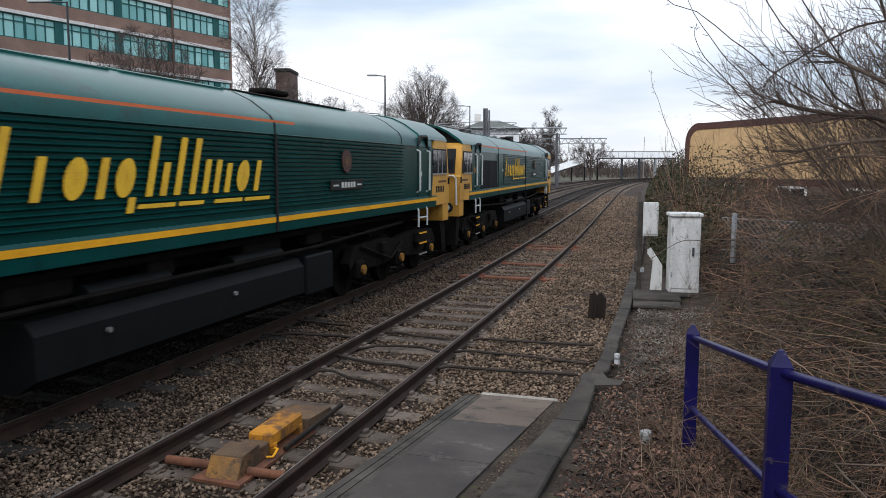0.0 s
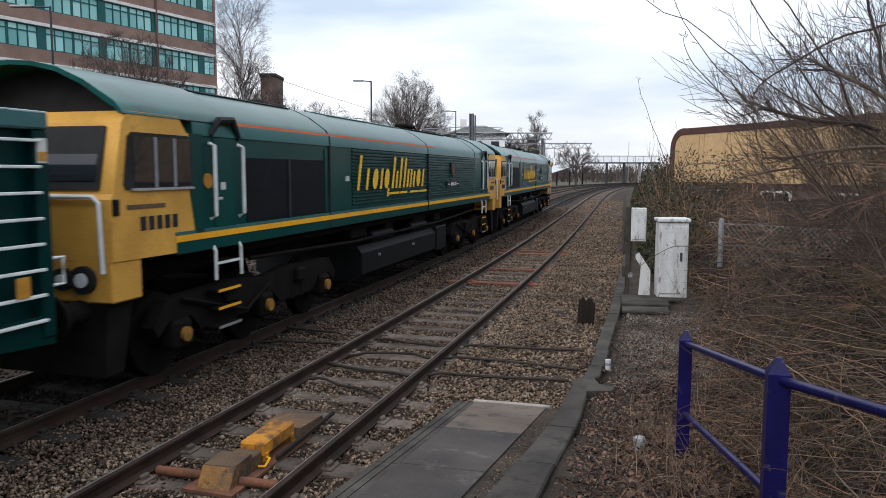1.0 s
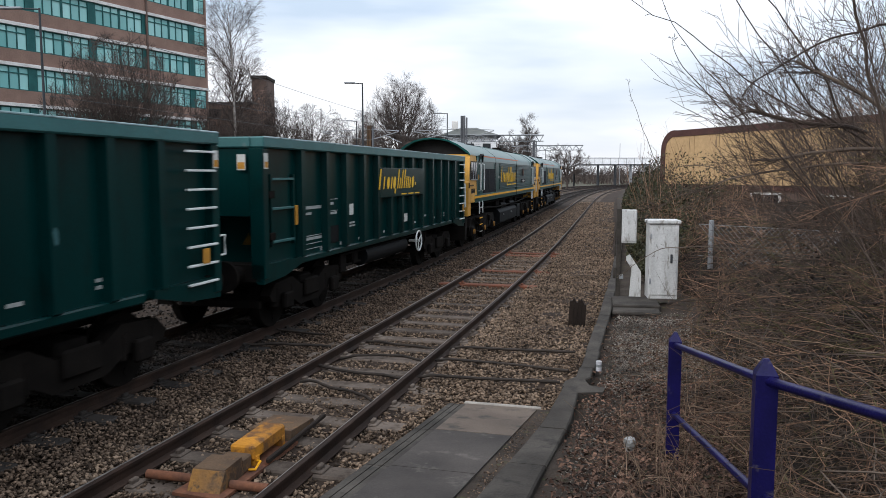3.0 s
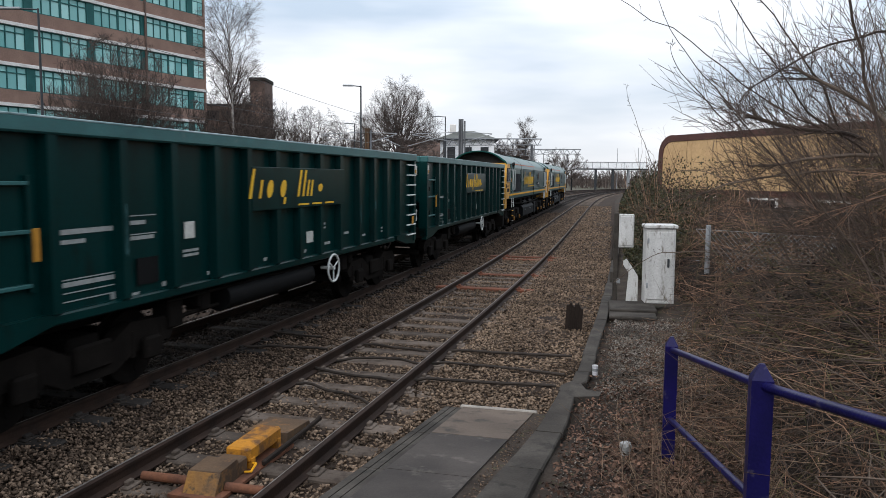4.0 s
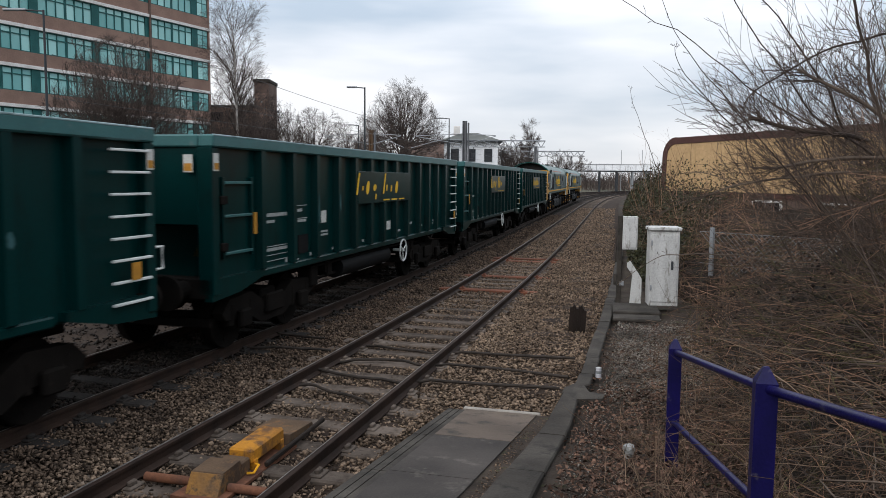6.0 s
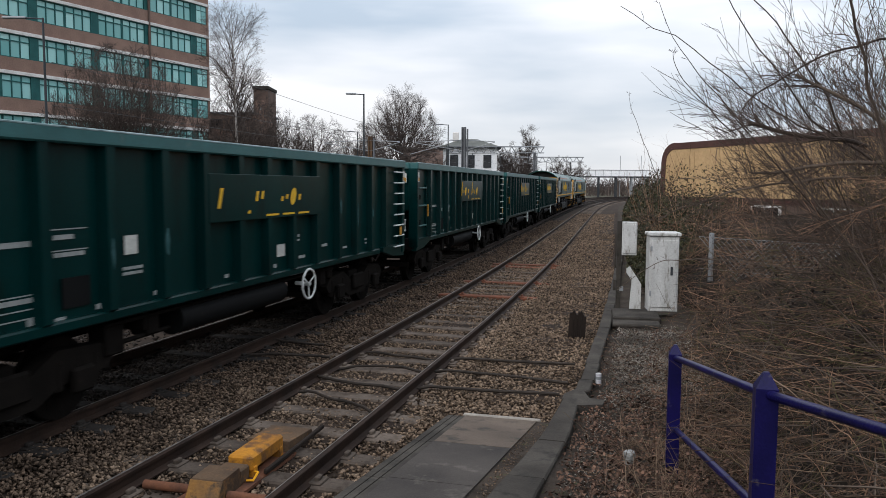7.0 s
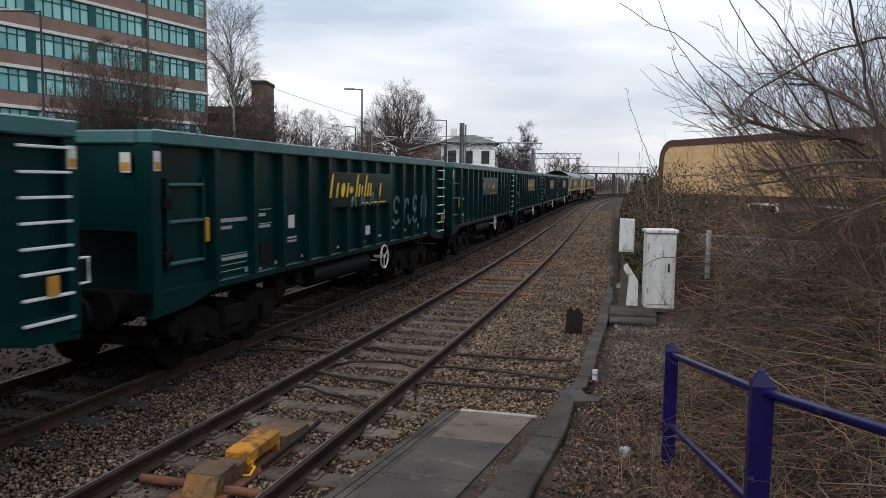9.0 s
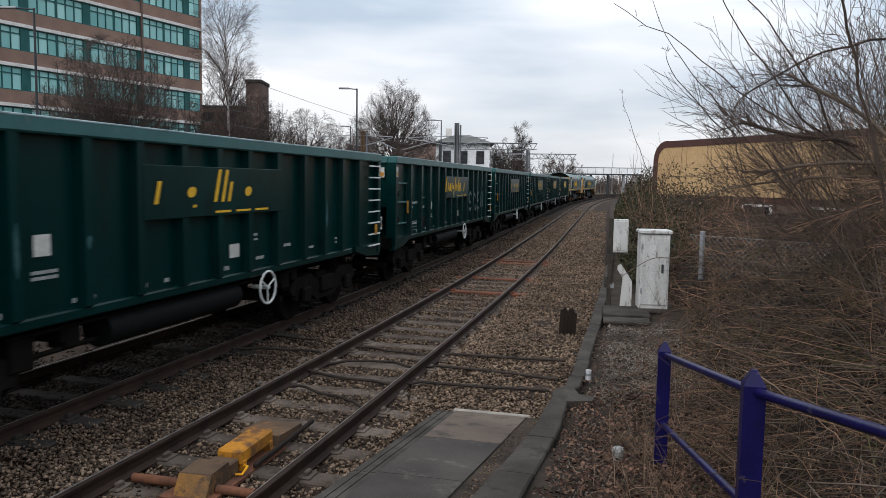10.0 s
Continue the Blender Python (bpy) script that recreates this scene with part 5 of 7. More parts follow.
def build_bridge():
    """The footbridge across all the tracks, with its ramp down to the far side."""
    b = thing("footbridge", "white-panelled footbridge over the tracks on steel columns", "footbridge")
    A, B = Vector((-10.2, 181, 0)), Vector((6.0, 184, 0))
    d = (B - A)
    n = 9
    yaw = math.degrees(math.atan2(d.y, d.x))
    b.matrix_basis = pose(A.x, A.y, 0, 0, 0, yaw)
    L = d.length
    part("deck", Geo().box(-.3, L, -1.2, 1.2, 4.55, 4.85), DARK_STEEL, b, "dark steel deck")
    for k in range(n):
        for y in (-1.25, 1.2):
            part("parapet_panel", Geo().box(k * L / n + .03, (k + 1) * L / n - .03, y, y + .05, 4.9, 6.25), BRIDGE_WHITE, b, "white parapet panel")
    for k in range(n + 1):
        part("parapet_post", Geo().box(k * L / n - .04, k * L / n + .04, -1.32, -1.25, 4.85, 6.3), GALV, b)
    part("handrail", Geo().box(-.1, L, -1.33, -1.17, 6.25, 6.34), GALV, b)
    for x in (4.6, 8.6, 12.2, L - 1.2):
        for y in (-.9, .9):
            part("column", Geo().box(x - .16, x + .16, y - .16, y + .16, -.6, 4.6, .02), DARK_STEEL if x < 12 else GALV, b, "steel column")
    g = Geo()
    P = [(-12.0, 1.1), (-.2, 4.9), (-.2, 6.3), (-12.0, 2.6)]
    for y in (-1.25, 1.2):
        part("ramp_panel", Geo().prism(P, "y", y, y + .05), BRIDGE_WHITE, b, "sloping white ramp panel")
    part("ramp_deck", Geo().prism([(-12, .9), (-.2, 4.6), (-.2, 4.85), (-12, 1.15)], "y", -1.2, 1.2), DARK_STEEL, b)
    for x in (-10, -7, -4, -1):
        z = 4.6 + (x) * .32
        part("ramp_column", Geo().box(x - .12, x + .12, -.9, .9, -.6, z), TANK, b, "dark ramp support")
    for x in (9.3, 14.5):
        solid("signal_mast", Geo().cyl((0, 0, -.6), (0, 0, 10.2), .06, 8), GALV, "slim grey mast behind the footbridge", "mast", "masts",
              at=pose(A.x + x * .98, 196, 0))


def truss(g, p0, p1, h, w, n):
    """A triangular lattice boom."""
    p0, p1 = Vector(p0), Vector(p1)
    side = (p1 - p0).cross(Vector((0, 0, 1))).normalized() * w / 2
    down = Vector((0, 0, -h))
    for o in (side, -side):
        g.tube([p0 + o, p1 + o], .05, 4)
    g.tube([p0 + down, p1 + down * .9], .05, 4)
    for k in range(n):
        a, c = p0.lerp(p1, k / n), p0.lerp(p1, (k + 1) / n)
        mid_ = (a + c) / 2 + down
        g.tube([a + side, mid_], .035, 4).tube([mid_, c + side], .035, 4)
        g.tube([a - side, mid_], .035, 4).tube([mid_, c - side], .035, 4)
    return g


def build_overhead():
    for (x0, y0), (x1, y1), z in (((-17.5, 83.5), (-6.8, 85.7), 6.95), ((-16, 110), (-4.3, 112.2), 6.75)):
        t = thing("gantry", "galvanised lattice gantry spanning the electrified tracks", "gantry", "overhead line gantries")
        part("boom", truss(Geo(), (x0, y0, z), (x1, y1, z), .75, .7, 12), GALV, t, "lattice boom")
        part("mast", Geo().box(x0 - .15, x0 + .15, y0 - .15, y0 + .15, -.6, z + .1, .02), DARK_STEEL, t)
        for k in range(3):
            x = x0 + (x1 - x0) * (.25 + .3 * k)
            part("dropper", Geo().cyl((x, y0 + 1, z - .7), (x, y0 + 1, z - 1.9), .04, 6), DARK_STEEL, t)
    for x, y, z in ((-10.4, 61, 7.35), (-9.8, 100, 7.0), (-18.2, 60, 6.6)):
        m = thing("overhead_line_mast", "weathered steel overhead line mast with cantilever arms", "mast", "overhead line masts")
        part("column", Geo().box(x - .17, x - .09, y - .16, y + .16, -.6, z).box(x + .09, x + .17, y - .16, y + .16, -.6, z).box(x - .09, x + .09, y - .03, y + .03, -.6, z), BROWN_WORN if x < -18 else MAST_GREY, m, "H-section steel column")
        part("stay_post", Geo().box(x + .26, x + .36, y - .1, y + .1, -.6, z - .15), MAST_GREY, m, "second steel upright")
        for q in (-4.2, 2.6):
            g = Geo().tube([(x, y, 5.4), (x + q, y, 6.1)], .035, 6).tube([(x, y, 6.3), (x + q, y, 6.15)], .035, 6).tube([(x + q * .55, y, 5.75), (x + q * 1.1, y, 5.15)], .03, 6)
            part("cantilever", g, GALV, m, "grey tubular cantilever arm")
    for off in (-14.2, -10.4):
        for z in (5.0, 6.1):
            pts = [on_line(s, off + .0)[0] + Vector((0, 0, z + (.0 if z < 6 else .22 * math.cos((s - 20) / 39 * 6.28)))) for s in range(20, 200, 6)]
            solid("overhead_wire", Geo().tube(pts, .008, 4), DARK_STEEL, "thin overhead line wire above the far tracks", "wire", "overhead wires")
    for x, y, z, a in ((-14.2, 47.8, 8.6, 1.1), (-14.9, 73.5, 8.6, 1.2), (-23.6, 30.2, 10.3, 1.8), (-25.5, 76, 8.2, 1.0)):
        p = thing("street_lamp", "slim dark steel street lamp with a flat arm", "street lamp", "street lamps", at=pose(x, y, -0.6, 0, 0, 14))
        part("pole", Geo().tube([(0, 0, 0), (0, 0, 1.4)], .10, 10).tube([(0, 0, 1.4), (0, 0, z + .6)], .075, 10, .05), DARK_STEEL, p, "", True)
        part("arm", Geo().tube([(0, 0, z + .55), (-a * .6, 0, z + .60)], .035, 8), DARK_STEEL, p)
        part("lamp_head", Geo().box(-a - .1, -a * .45, -.11, .11, z + .55, z + .66, .03), GALV, p, "flat grey lamp head")


def build_line_side():
    """White location cabinet, box on a post, leaning board and pad."""
    c = thing("equipment_cabinet", "tall weathered white trackside equipment cabinet on a concrete base", "cabinet", at=pose(4.19, 14.9, 0.24, 0, 0, 8))
    part("body", Geo().box(-.27, .27, -.22, .22, 0, 1.43, .012), WHITE, c)
    part("door", Geo().box(-.24, .24, -.236, -.21, .08, 1.36, .008), WHITE, c, "white door panel")
    part("door_handle", Geo().box(.12, .16, -.26, -.23, .70, .86, .006), DARK_STEEL, c)
    part("cap", Geo().box(-.30, .30, -.26, .26, 1.43, 1.50, .015), WHITE, c, "overhanging cap")
    for z in (.3, 1.15):
        part("hinge", Geo().box(-.255, -.225, -.25, -.22, z, z + .1, .004), GALV, c)
    b = thing("trackside_box", "white box mounted on a grey post beside the kerb", "signal box", at=pose(3.47, 15.35, 0.1, 0, 0, 6))
    part("post", Geo().box(-.14, -.05, -.05, .05, 0, 1.82, .01), CONCRETE, b, "grey square post")
    part("box", Geo().box(-.05, .24, -.09, .09, 1.14, 1.80, .012), WHITE, b, "white rectangular box")
    part("lid", Geo().box(-.03, .22, -.105, -.088, 1.18, 1.76, .006), WHITE, b)
    part("bolt", Geo().box(-.08, .0, -.06, .06, .42, .50), GALV, b)
    g = Geo().prism([(-.10, 0), (.12, 0), (.12, .48), (.06, .58), (-.10, .82), (-.16, .78), (-.16, .70), (-.06, .55)], "y", -.025, .025)
    solid("leaning_board", g, WHITE, "bent white board leaning behind the post", "board", at=pose(3.70, 14.95, 0.23, -6, 0, 5))
    solid("concrete_pad", Geo().box(-.42, .42, -.5, .5, 0, .12, .02), CONCRETE, "flat grey concrete pad on the earth", "concrete pad", at=pose(3.72, 14.4, 0.12, 0, 0, 4))
    solid("concrete_pad", Geo().box(-.42, .40, -.3, .3, 0, .07, .02), CONCRETE, "flat grey concrete pad on the earth", "concrete pad", at=pose(3.75, 13.75, 0.12, 0, 0, 2))
    g = Geo()
    for x0, x1, a, b in ((-.15, -.07, .47, .53), (-.068, .0, .52, .45), (.002, .07, .50, .54), (.072, .15, .49, .42)):
        g.prism([(x0, -.3), (x1, -.3), (x1, b), ((x0 + x1) / 2, (a + b) / 2 - .03), (x0, a)], "y", -.05 + .1 * x0, .05 + .1 * x0)
    solid("timber_stump", g, OLD_WOOD, "dark rotten timber board upright in the ballast", "timber", at=pose(2.70, 13.65, -0.16, 0, 3, 2))
    for k in range(4):
        g = Geo().tube([(0, -.02, -.35), (0, 0, .22 + .05 * k)], .06, 8)
        solid("marker_post", g, CONCRETE, "short grey concrete marker post by the kerb", "post", "marker posts", at=pose(3.25 - .12 * k, 18 + 5 * k, 0.2))


def build_fence():
    f = thing("blue_fence", "dark blue painted steel fence with two round rails", "fence")
    posts = [(5.10, 1.6, .80, 2.02), (4.36, 3.9, .52, 1.705), (4.06, 6.46, .15, 1.295)]
    for x, y, z0, z1 in posts:
        h = .052
        g = Geo()
        q = [(-h, -h), (h, -h), (h, h), (-h, h)]
        g.add([(x + a, y + b, z0) for a, b in q] + [(x + a, y + b, z1 - .075) for a, b in q] + [(x + a * .25, y + b * .25, z1) for a, b in q],
              [(3, 2, 1, 0), (8, 9, 10, 11)] + [(i, (i + 1) % 4, 4 + (i + 1) % 4, 4 + i) for i in range(4)] + [(4 + i, 4 + (i + 1) % 4, 8 + (i + 1) % 4, 8 + i) for i in range(4)])
        part("post", g, BLUE, f, "square blue post with a pointed top")
    for drop in (.11, .70):
        pts = [(x + .0, y, z1 - drop) for x, y, z0, z1 in posts]
        part("rail", Geo().tube(pts, .024, 10), BLUE, f, "round blue rail", True)


def build_mesh_fence():
    """An old chain-link fence half buried in the thicket."""
    f = thing("chain_link_fence", "old grey chain-link fence half buried in brambles", "fence", at=frame_xy((5.0, 16.6, 0.1), (9.4, 13.6, 0.1)))
    for x in (.25, 2.75, 5.25):
        part("post", Geo().box(x - .04, x + .04, -.03, .05, 0, 1.55, .008), GALV, f, "grey steel post")
    for z in (.12, .8, 1.46):
        part("line_wire", Geo().tube([(0, -.04, z), (5.4, -.04, z)], .004, 4), GALV, f)
    g = Geo()
    for k in range(-13, 50):
        for d in (-1, 1):
            x0 = k * .11 if d > 0 else k * .11 + 1.34
            pts = [(x0 + d * 1.34 * u, -.04 + .006 * d, .12 + 1.34 * u) for u in (0, 1)]
            if 0 <= min(p[0] for p in pts) and max(p[0] for p in pts) <= 5.4:
                g.tube(pts, .0038, 3)
    part("wire_mesh", g, GALV, f, "diagonal wire mesh")["kind"] = "stuff"


def build_magnet():
    """Track magnet with its ramp between the rails, and rusty pipes."""
    a = thing("track_magnet", "yellow and brown signalling magnet boxes bolted between the rails", "track magnet", at=pose(0.17, 6.15, -0.17, 0, 0, 1))
    part("base_plate", Geo().prism([(-.30, -.66), (.20, -.70), (.24, .75), (-.18, .75)], "z", 0, .03), RUST_PIPE, a, "rusty base plate")
    part("yellow_box", Geo().box(-.115, .135, 0, .68, .09, .235, .02), YELLOW_WORN, a, "bright yellow box")
    for y in (.03, .58):
        part("yellow_leg", Geo().box(-.125, .145, y, y + .07, .02, .13, .005), YELLOW_WORN, a)
    part("brown_box", Geo().prism([(-.60, .03), (-.50, .20), (-.20, .21), (-.17, .03)], "x", -.18, .12), BROWN_WORN, a, "brown casing with worn yellow paint")
    part("low_box", Geo().box(-.13, .12, -.19, -.01, .03, .175, .015), BROWN_WORN, a)
    part("yellow_end", Geo().prism([(-.612, .03), (-.510, .19), (-.47, .19), (-.47, .03)], "x", -.186, .126), YELLOW_END, a, "worn yellow sloping end")
    part("ramp", Geo().prism([(.72, .03), (.76, .13), (1.32, .09), (1.36, .03)], "x", -.30, .16), BROWN_WORN, a, "brown sloping ramp board")
    part("side_bar", Geo().box(.20, .24, .1, 1.5, .04, .09, .01), OLD_WOOD, a)
    for y, x0, x1 in ((-.40, -.72, -.19), (-.44, .14, .50)):
        part("pipe", Geo().cyl((x0, y, .05), (x1, y, .05), .042, 10), RUST_PIPE, a, "rust-orange conduit", True)
    part("cable", Geo().tube([(.13, .05, .08), (.20, .0, .10), (.19, -.08, .05), (.13, -.10, .05)], .012, 6), STRIPE, a, "yellow cable")
    rng = random.Random(11)
    for s, x0, x1 in ((11.45, -.66, 2.86), (10.45, -.66, 2.86), (9.7, -.62, 2.8), (11.9, -2.9, -1.35), (10.9, -2.5, -.95), (8.75, -.5, .66)):
        pts, n = [], 11
        w = rng.uniform(0, 6)
        for k in range(n):
            u = k / (n - 1)
            x = x0 + (x1 - x0) * u
            near = min(abs(x - .75), abs(x + .75))
            z = (-.112 if x < .9 else -.095) + .02 * math.sin(7 * u + w) - (.06 if near < .12 else 0)
            pts.append((x, s + .13 * math.sin(4 * u + w) + .05 * math.sin(11 * u + w) - .15 * u, z))
        solid("cable", Geo().tube(pts, rng.uniform(.017, .024), 7), CABLE, "black rubber cable snaking across the ballast", "cable", "cables across the track", smooth=True)


def build_litter():
    c = thing("drinks_can", "white printed drinks can standing by the kerb", "can", at=pose(3.30, 9.5, 0.13))
    part("body", Geo().tube([(0, 0, 0), (0, 0, .008), (0, 0, .110), (0, 0, .122)], .036, 18), CAN_WHITE, c, "", True)
    part("top", Geo().cyl((0, 0, .122), (0, 0, .126), .029, 18), STEEL, c)
    part("print_band", Geo().cyl((0, 0, .05), (0, 0, .085), .0365, 18), GALV, c, "grey printed band")
    rng = random.Random(2)
    g = Geo()
    g.add([(math.cos(a) * rng.uniform(.03, .06), math.sin(a) * rng.uniform(.03, .06), z) for z in (0, .05, .1, .13) for a in np.arange(0, 6.2, .7)], [])
    n = 9
    g.f = [(i * n + j, i * n + (j + 1) % n, (i + 1) * n + (j + 1) % n, (i + 1) * n + j) for i in range(3) for j in range(n)] + [tuple(range(n)), tuple(range(3 * n, 4 * n))]
    solid("plastic_bottle", g, PLASTIC, "crushed pale plastic bottle among dead leaves", "bottle", at=pose(3.71, 6.45, 0.22))
    solid("branch_piece", Geo().tube([(-.35, .02, 0), (-.1, 0, .02), (.2, .05, .01), (.42, 0, .0)], .016, 6), PALE_BRANCH, "short dead branch lying on the ballast", "branch", at=pose(2.35, 20.3, -0.12, 0, 0, 12))


build_office()
build_tower()
build_house()
build_tan_building()
build_bridge()
build_overhead()
build_line_side()
build_fence()
build_mesh_fence()
build_magnet()
build_litter()


# ---- bare trees, brambles, leaves ----
def stalks(polys, r0, r1, sides=3):
    """Tapered tubes along N lines of K points, as arrays."""
    P = np.asarray(polys, float)
    N, K, _ = P.shape
    d = np.gradient(P, axis=1)
    d /= np.linalg.norm(d, axis=2, keepdims=True) + 1e-9
    ref = np.where(np.abs(d[..., 2:3]) < 0.9, np.array([0, 0, 1.0]), np.array([1.0, 0, 0]))
    u = np.cross(d, ref)
    u /= np.linalg.norm(u, axis=2, keepdims=True) + 1e-9
    w = np.cross(d, u)
    t = np.linspace(0, 1, K)[None, :]
    r = (np.asarray(r0).reshape(-1, 1) * (1 - t) + np.asarray(r1).reshape(-1, 1) * t)[..., None]
    ring = [P + (u * math.cos(6.2832 * j / sides) + w * math.sin(6.2832 * j / sides)) * r for j in range(sides)]
    V = np.stack(ring, 2).reshape(-1, 3)
    n, k, j = np.meshgrid(np.arange(N), np.arange(K - 1), np.arange(sides), indexing="ij")
    a = (n * K + k) * sides + j
    b = (n * K + k) * sides + (j + 1) % sides
    c, e = a + sides, b + sides
    T = np.concatenate([np.stack([a, b, e], -1).reshape(-1, 3), np.stack([a, e, c], -1).reshape(-1, 3)])
    return V, T


def lines(rng, start, way, length, K, wob, lift):
    """Wavering lines from start points: way is turned a little at each step and drawn up or down by lift."""
    N = len(start)
    P = np.zeros((N, K, 3))
    P[:, 0] = start
    d = way / (np.linalg.norm(way, axis=1, keepdims=True) + 1e-9)
    step = np.asarray(length).reshape(-1, 1) / (K - 1)
    for k in range(1, K):
        d = d + rng.normal(0, wob, (N, 3)) + np.array([0, 0, 1.0]) * np.asarray(lift).reshape(-1, 1)
        d /= np.linalg.norm(d, axis=1, keepdims=True)
        P[:, k] = P[:, k - 1] + d * step
    return P


def offshoots(rng, parents, r0, r1, each, length, angle, K, wob, lift, thin, low=0.2, high=1.0):
    """Side shoots along parent lines."""
    N, KK, _ = parents.shape
    i = np.repeat(np.arange(N), each)
    u = rng.uniform(low, high, len(i)) * (KK - 1)
    k = np.minimum(u.astype(int), KK - 2)
    f = (u - k)[:, None]
    start = parents[i, k] * (1 - f) + parents[i, k + 1] * f
    d = parents[i, k + 1] - parents[i, k]
    d /= np.linalg.norm(d, axis=1, keepdims=True) + 1e-9
    side = np.cross(d, rng.normal(0, 1, d.shape))
    side /= np.linalg.norm(side, axis=1, keepdims=True) + 1e-9
    a = np.radians(rng.normal(angle, angle * 0.25, len(i)))[:, None]
    P = lines(rng, start, d * np.cos(a) + side * np.sin(a), rng.uniform(0.6, 1.2, len(i)) * length * (1.15 - 0.5 * u / (KK - 1)), K, wob, lift)
    rr = (np.asarray(r0)[i] * (1 - u / (KK - 1)) + np.asarray(r1)[i] * u / (KK - 1)) * thin
    return P, rr, rr * 0.35


def joined(sets, sides=3):
    vs, ts, k = [], [], 0
    for P, a, b in sets:
        V, T = stalks(P, a, b, sides)
        vs.append(V)
        ts.append(T + k)
        k += len(V)
    return np.concatenate(vs), np.concatenate(ts)


def build_tree(label, x, y, height, seed, stems=1, spread=0.25, first=0.3, limbs=14, angle=42, lift=0.06, droop=0.02, twig=0.016,
               trunk=0.16, bark=None, last=.97, counts=(7, 7, 5), reach=0.42, z0=-0.6):
    """A bare tree: trunk, limbs and a crown of twigs."""
    rng = np.random.default_rng(seed)
    bark = bark or FAR_TWIG
    t = thing("bare_tree", label, "tree", "bare trees")
    way = np.stack([rng.normal(0, spread if stems > 1 else .04, stems), rng.normal(0, spread if stems > 1 else .04, stems), np.ones(stems)], 1)
    T0 = lines(rng, np.tile([[x, y, z0]], (stems, 1)) + rng.normal(0, .12 if stems > 1 else 0, (stems, 3)) * [1, 1, 0], way, height * rng.uniform(.82, .97, stems), 9, .035, .02)
    r0, r1 = np.full(stems, trunk), np.full(stems, trunk * .22)
    L1, a1, b1 = offshoots(rng, T0, r0, r1, max(limbs // stems, 3), height * reach, angle, 7, .045, lift, .55, first, last)
    L2, a2, b2 = offshoots(rng, L1, a1, b1, counts[0], height * reach * .48, 36, 6, .055, lift, .6, .2, 1)
    L3, a3, b3 = offshoots(rng, L2, a2, b2, counts[1], height * reach * .25, 34, 5, .06, droop, .75, .15, 1)
    L4, a4, b4 = offshoots(rng, L3, a3, b3, counts[2], height * reach * .13, 32, 4, .06, droop, .8, .2, 1)
    fat = lambda a: np.maximum(a, twig)
    V, F = joined([(T0, r0, r1)], 8)
    tr = new("trunk", mesh_np("trunk", V, F, bark))
    tr.parent = t
    V, F = joined([(L1, fat(a1), fat(b1)), (L2, fat(a2), fat(b2))], 5)
    li = new("limb_mass", mesh_np("limb_mass", V, F, bark if bark is not BIRCH else FAR_TWIG))
    li.parent = t
    li["kind"] = "stuff"
    V, F = joined([(L3, fat(a3) * .85, fat(b3) * .7), (L4, fat(a4) * .7, fat(b4) * .5)], 3)
    cr = new("crown", mesh_np("crown", V, F, FAR_TWIG))
    cr.parent = t
    cr["kind"] = "stuff"
    return t


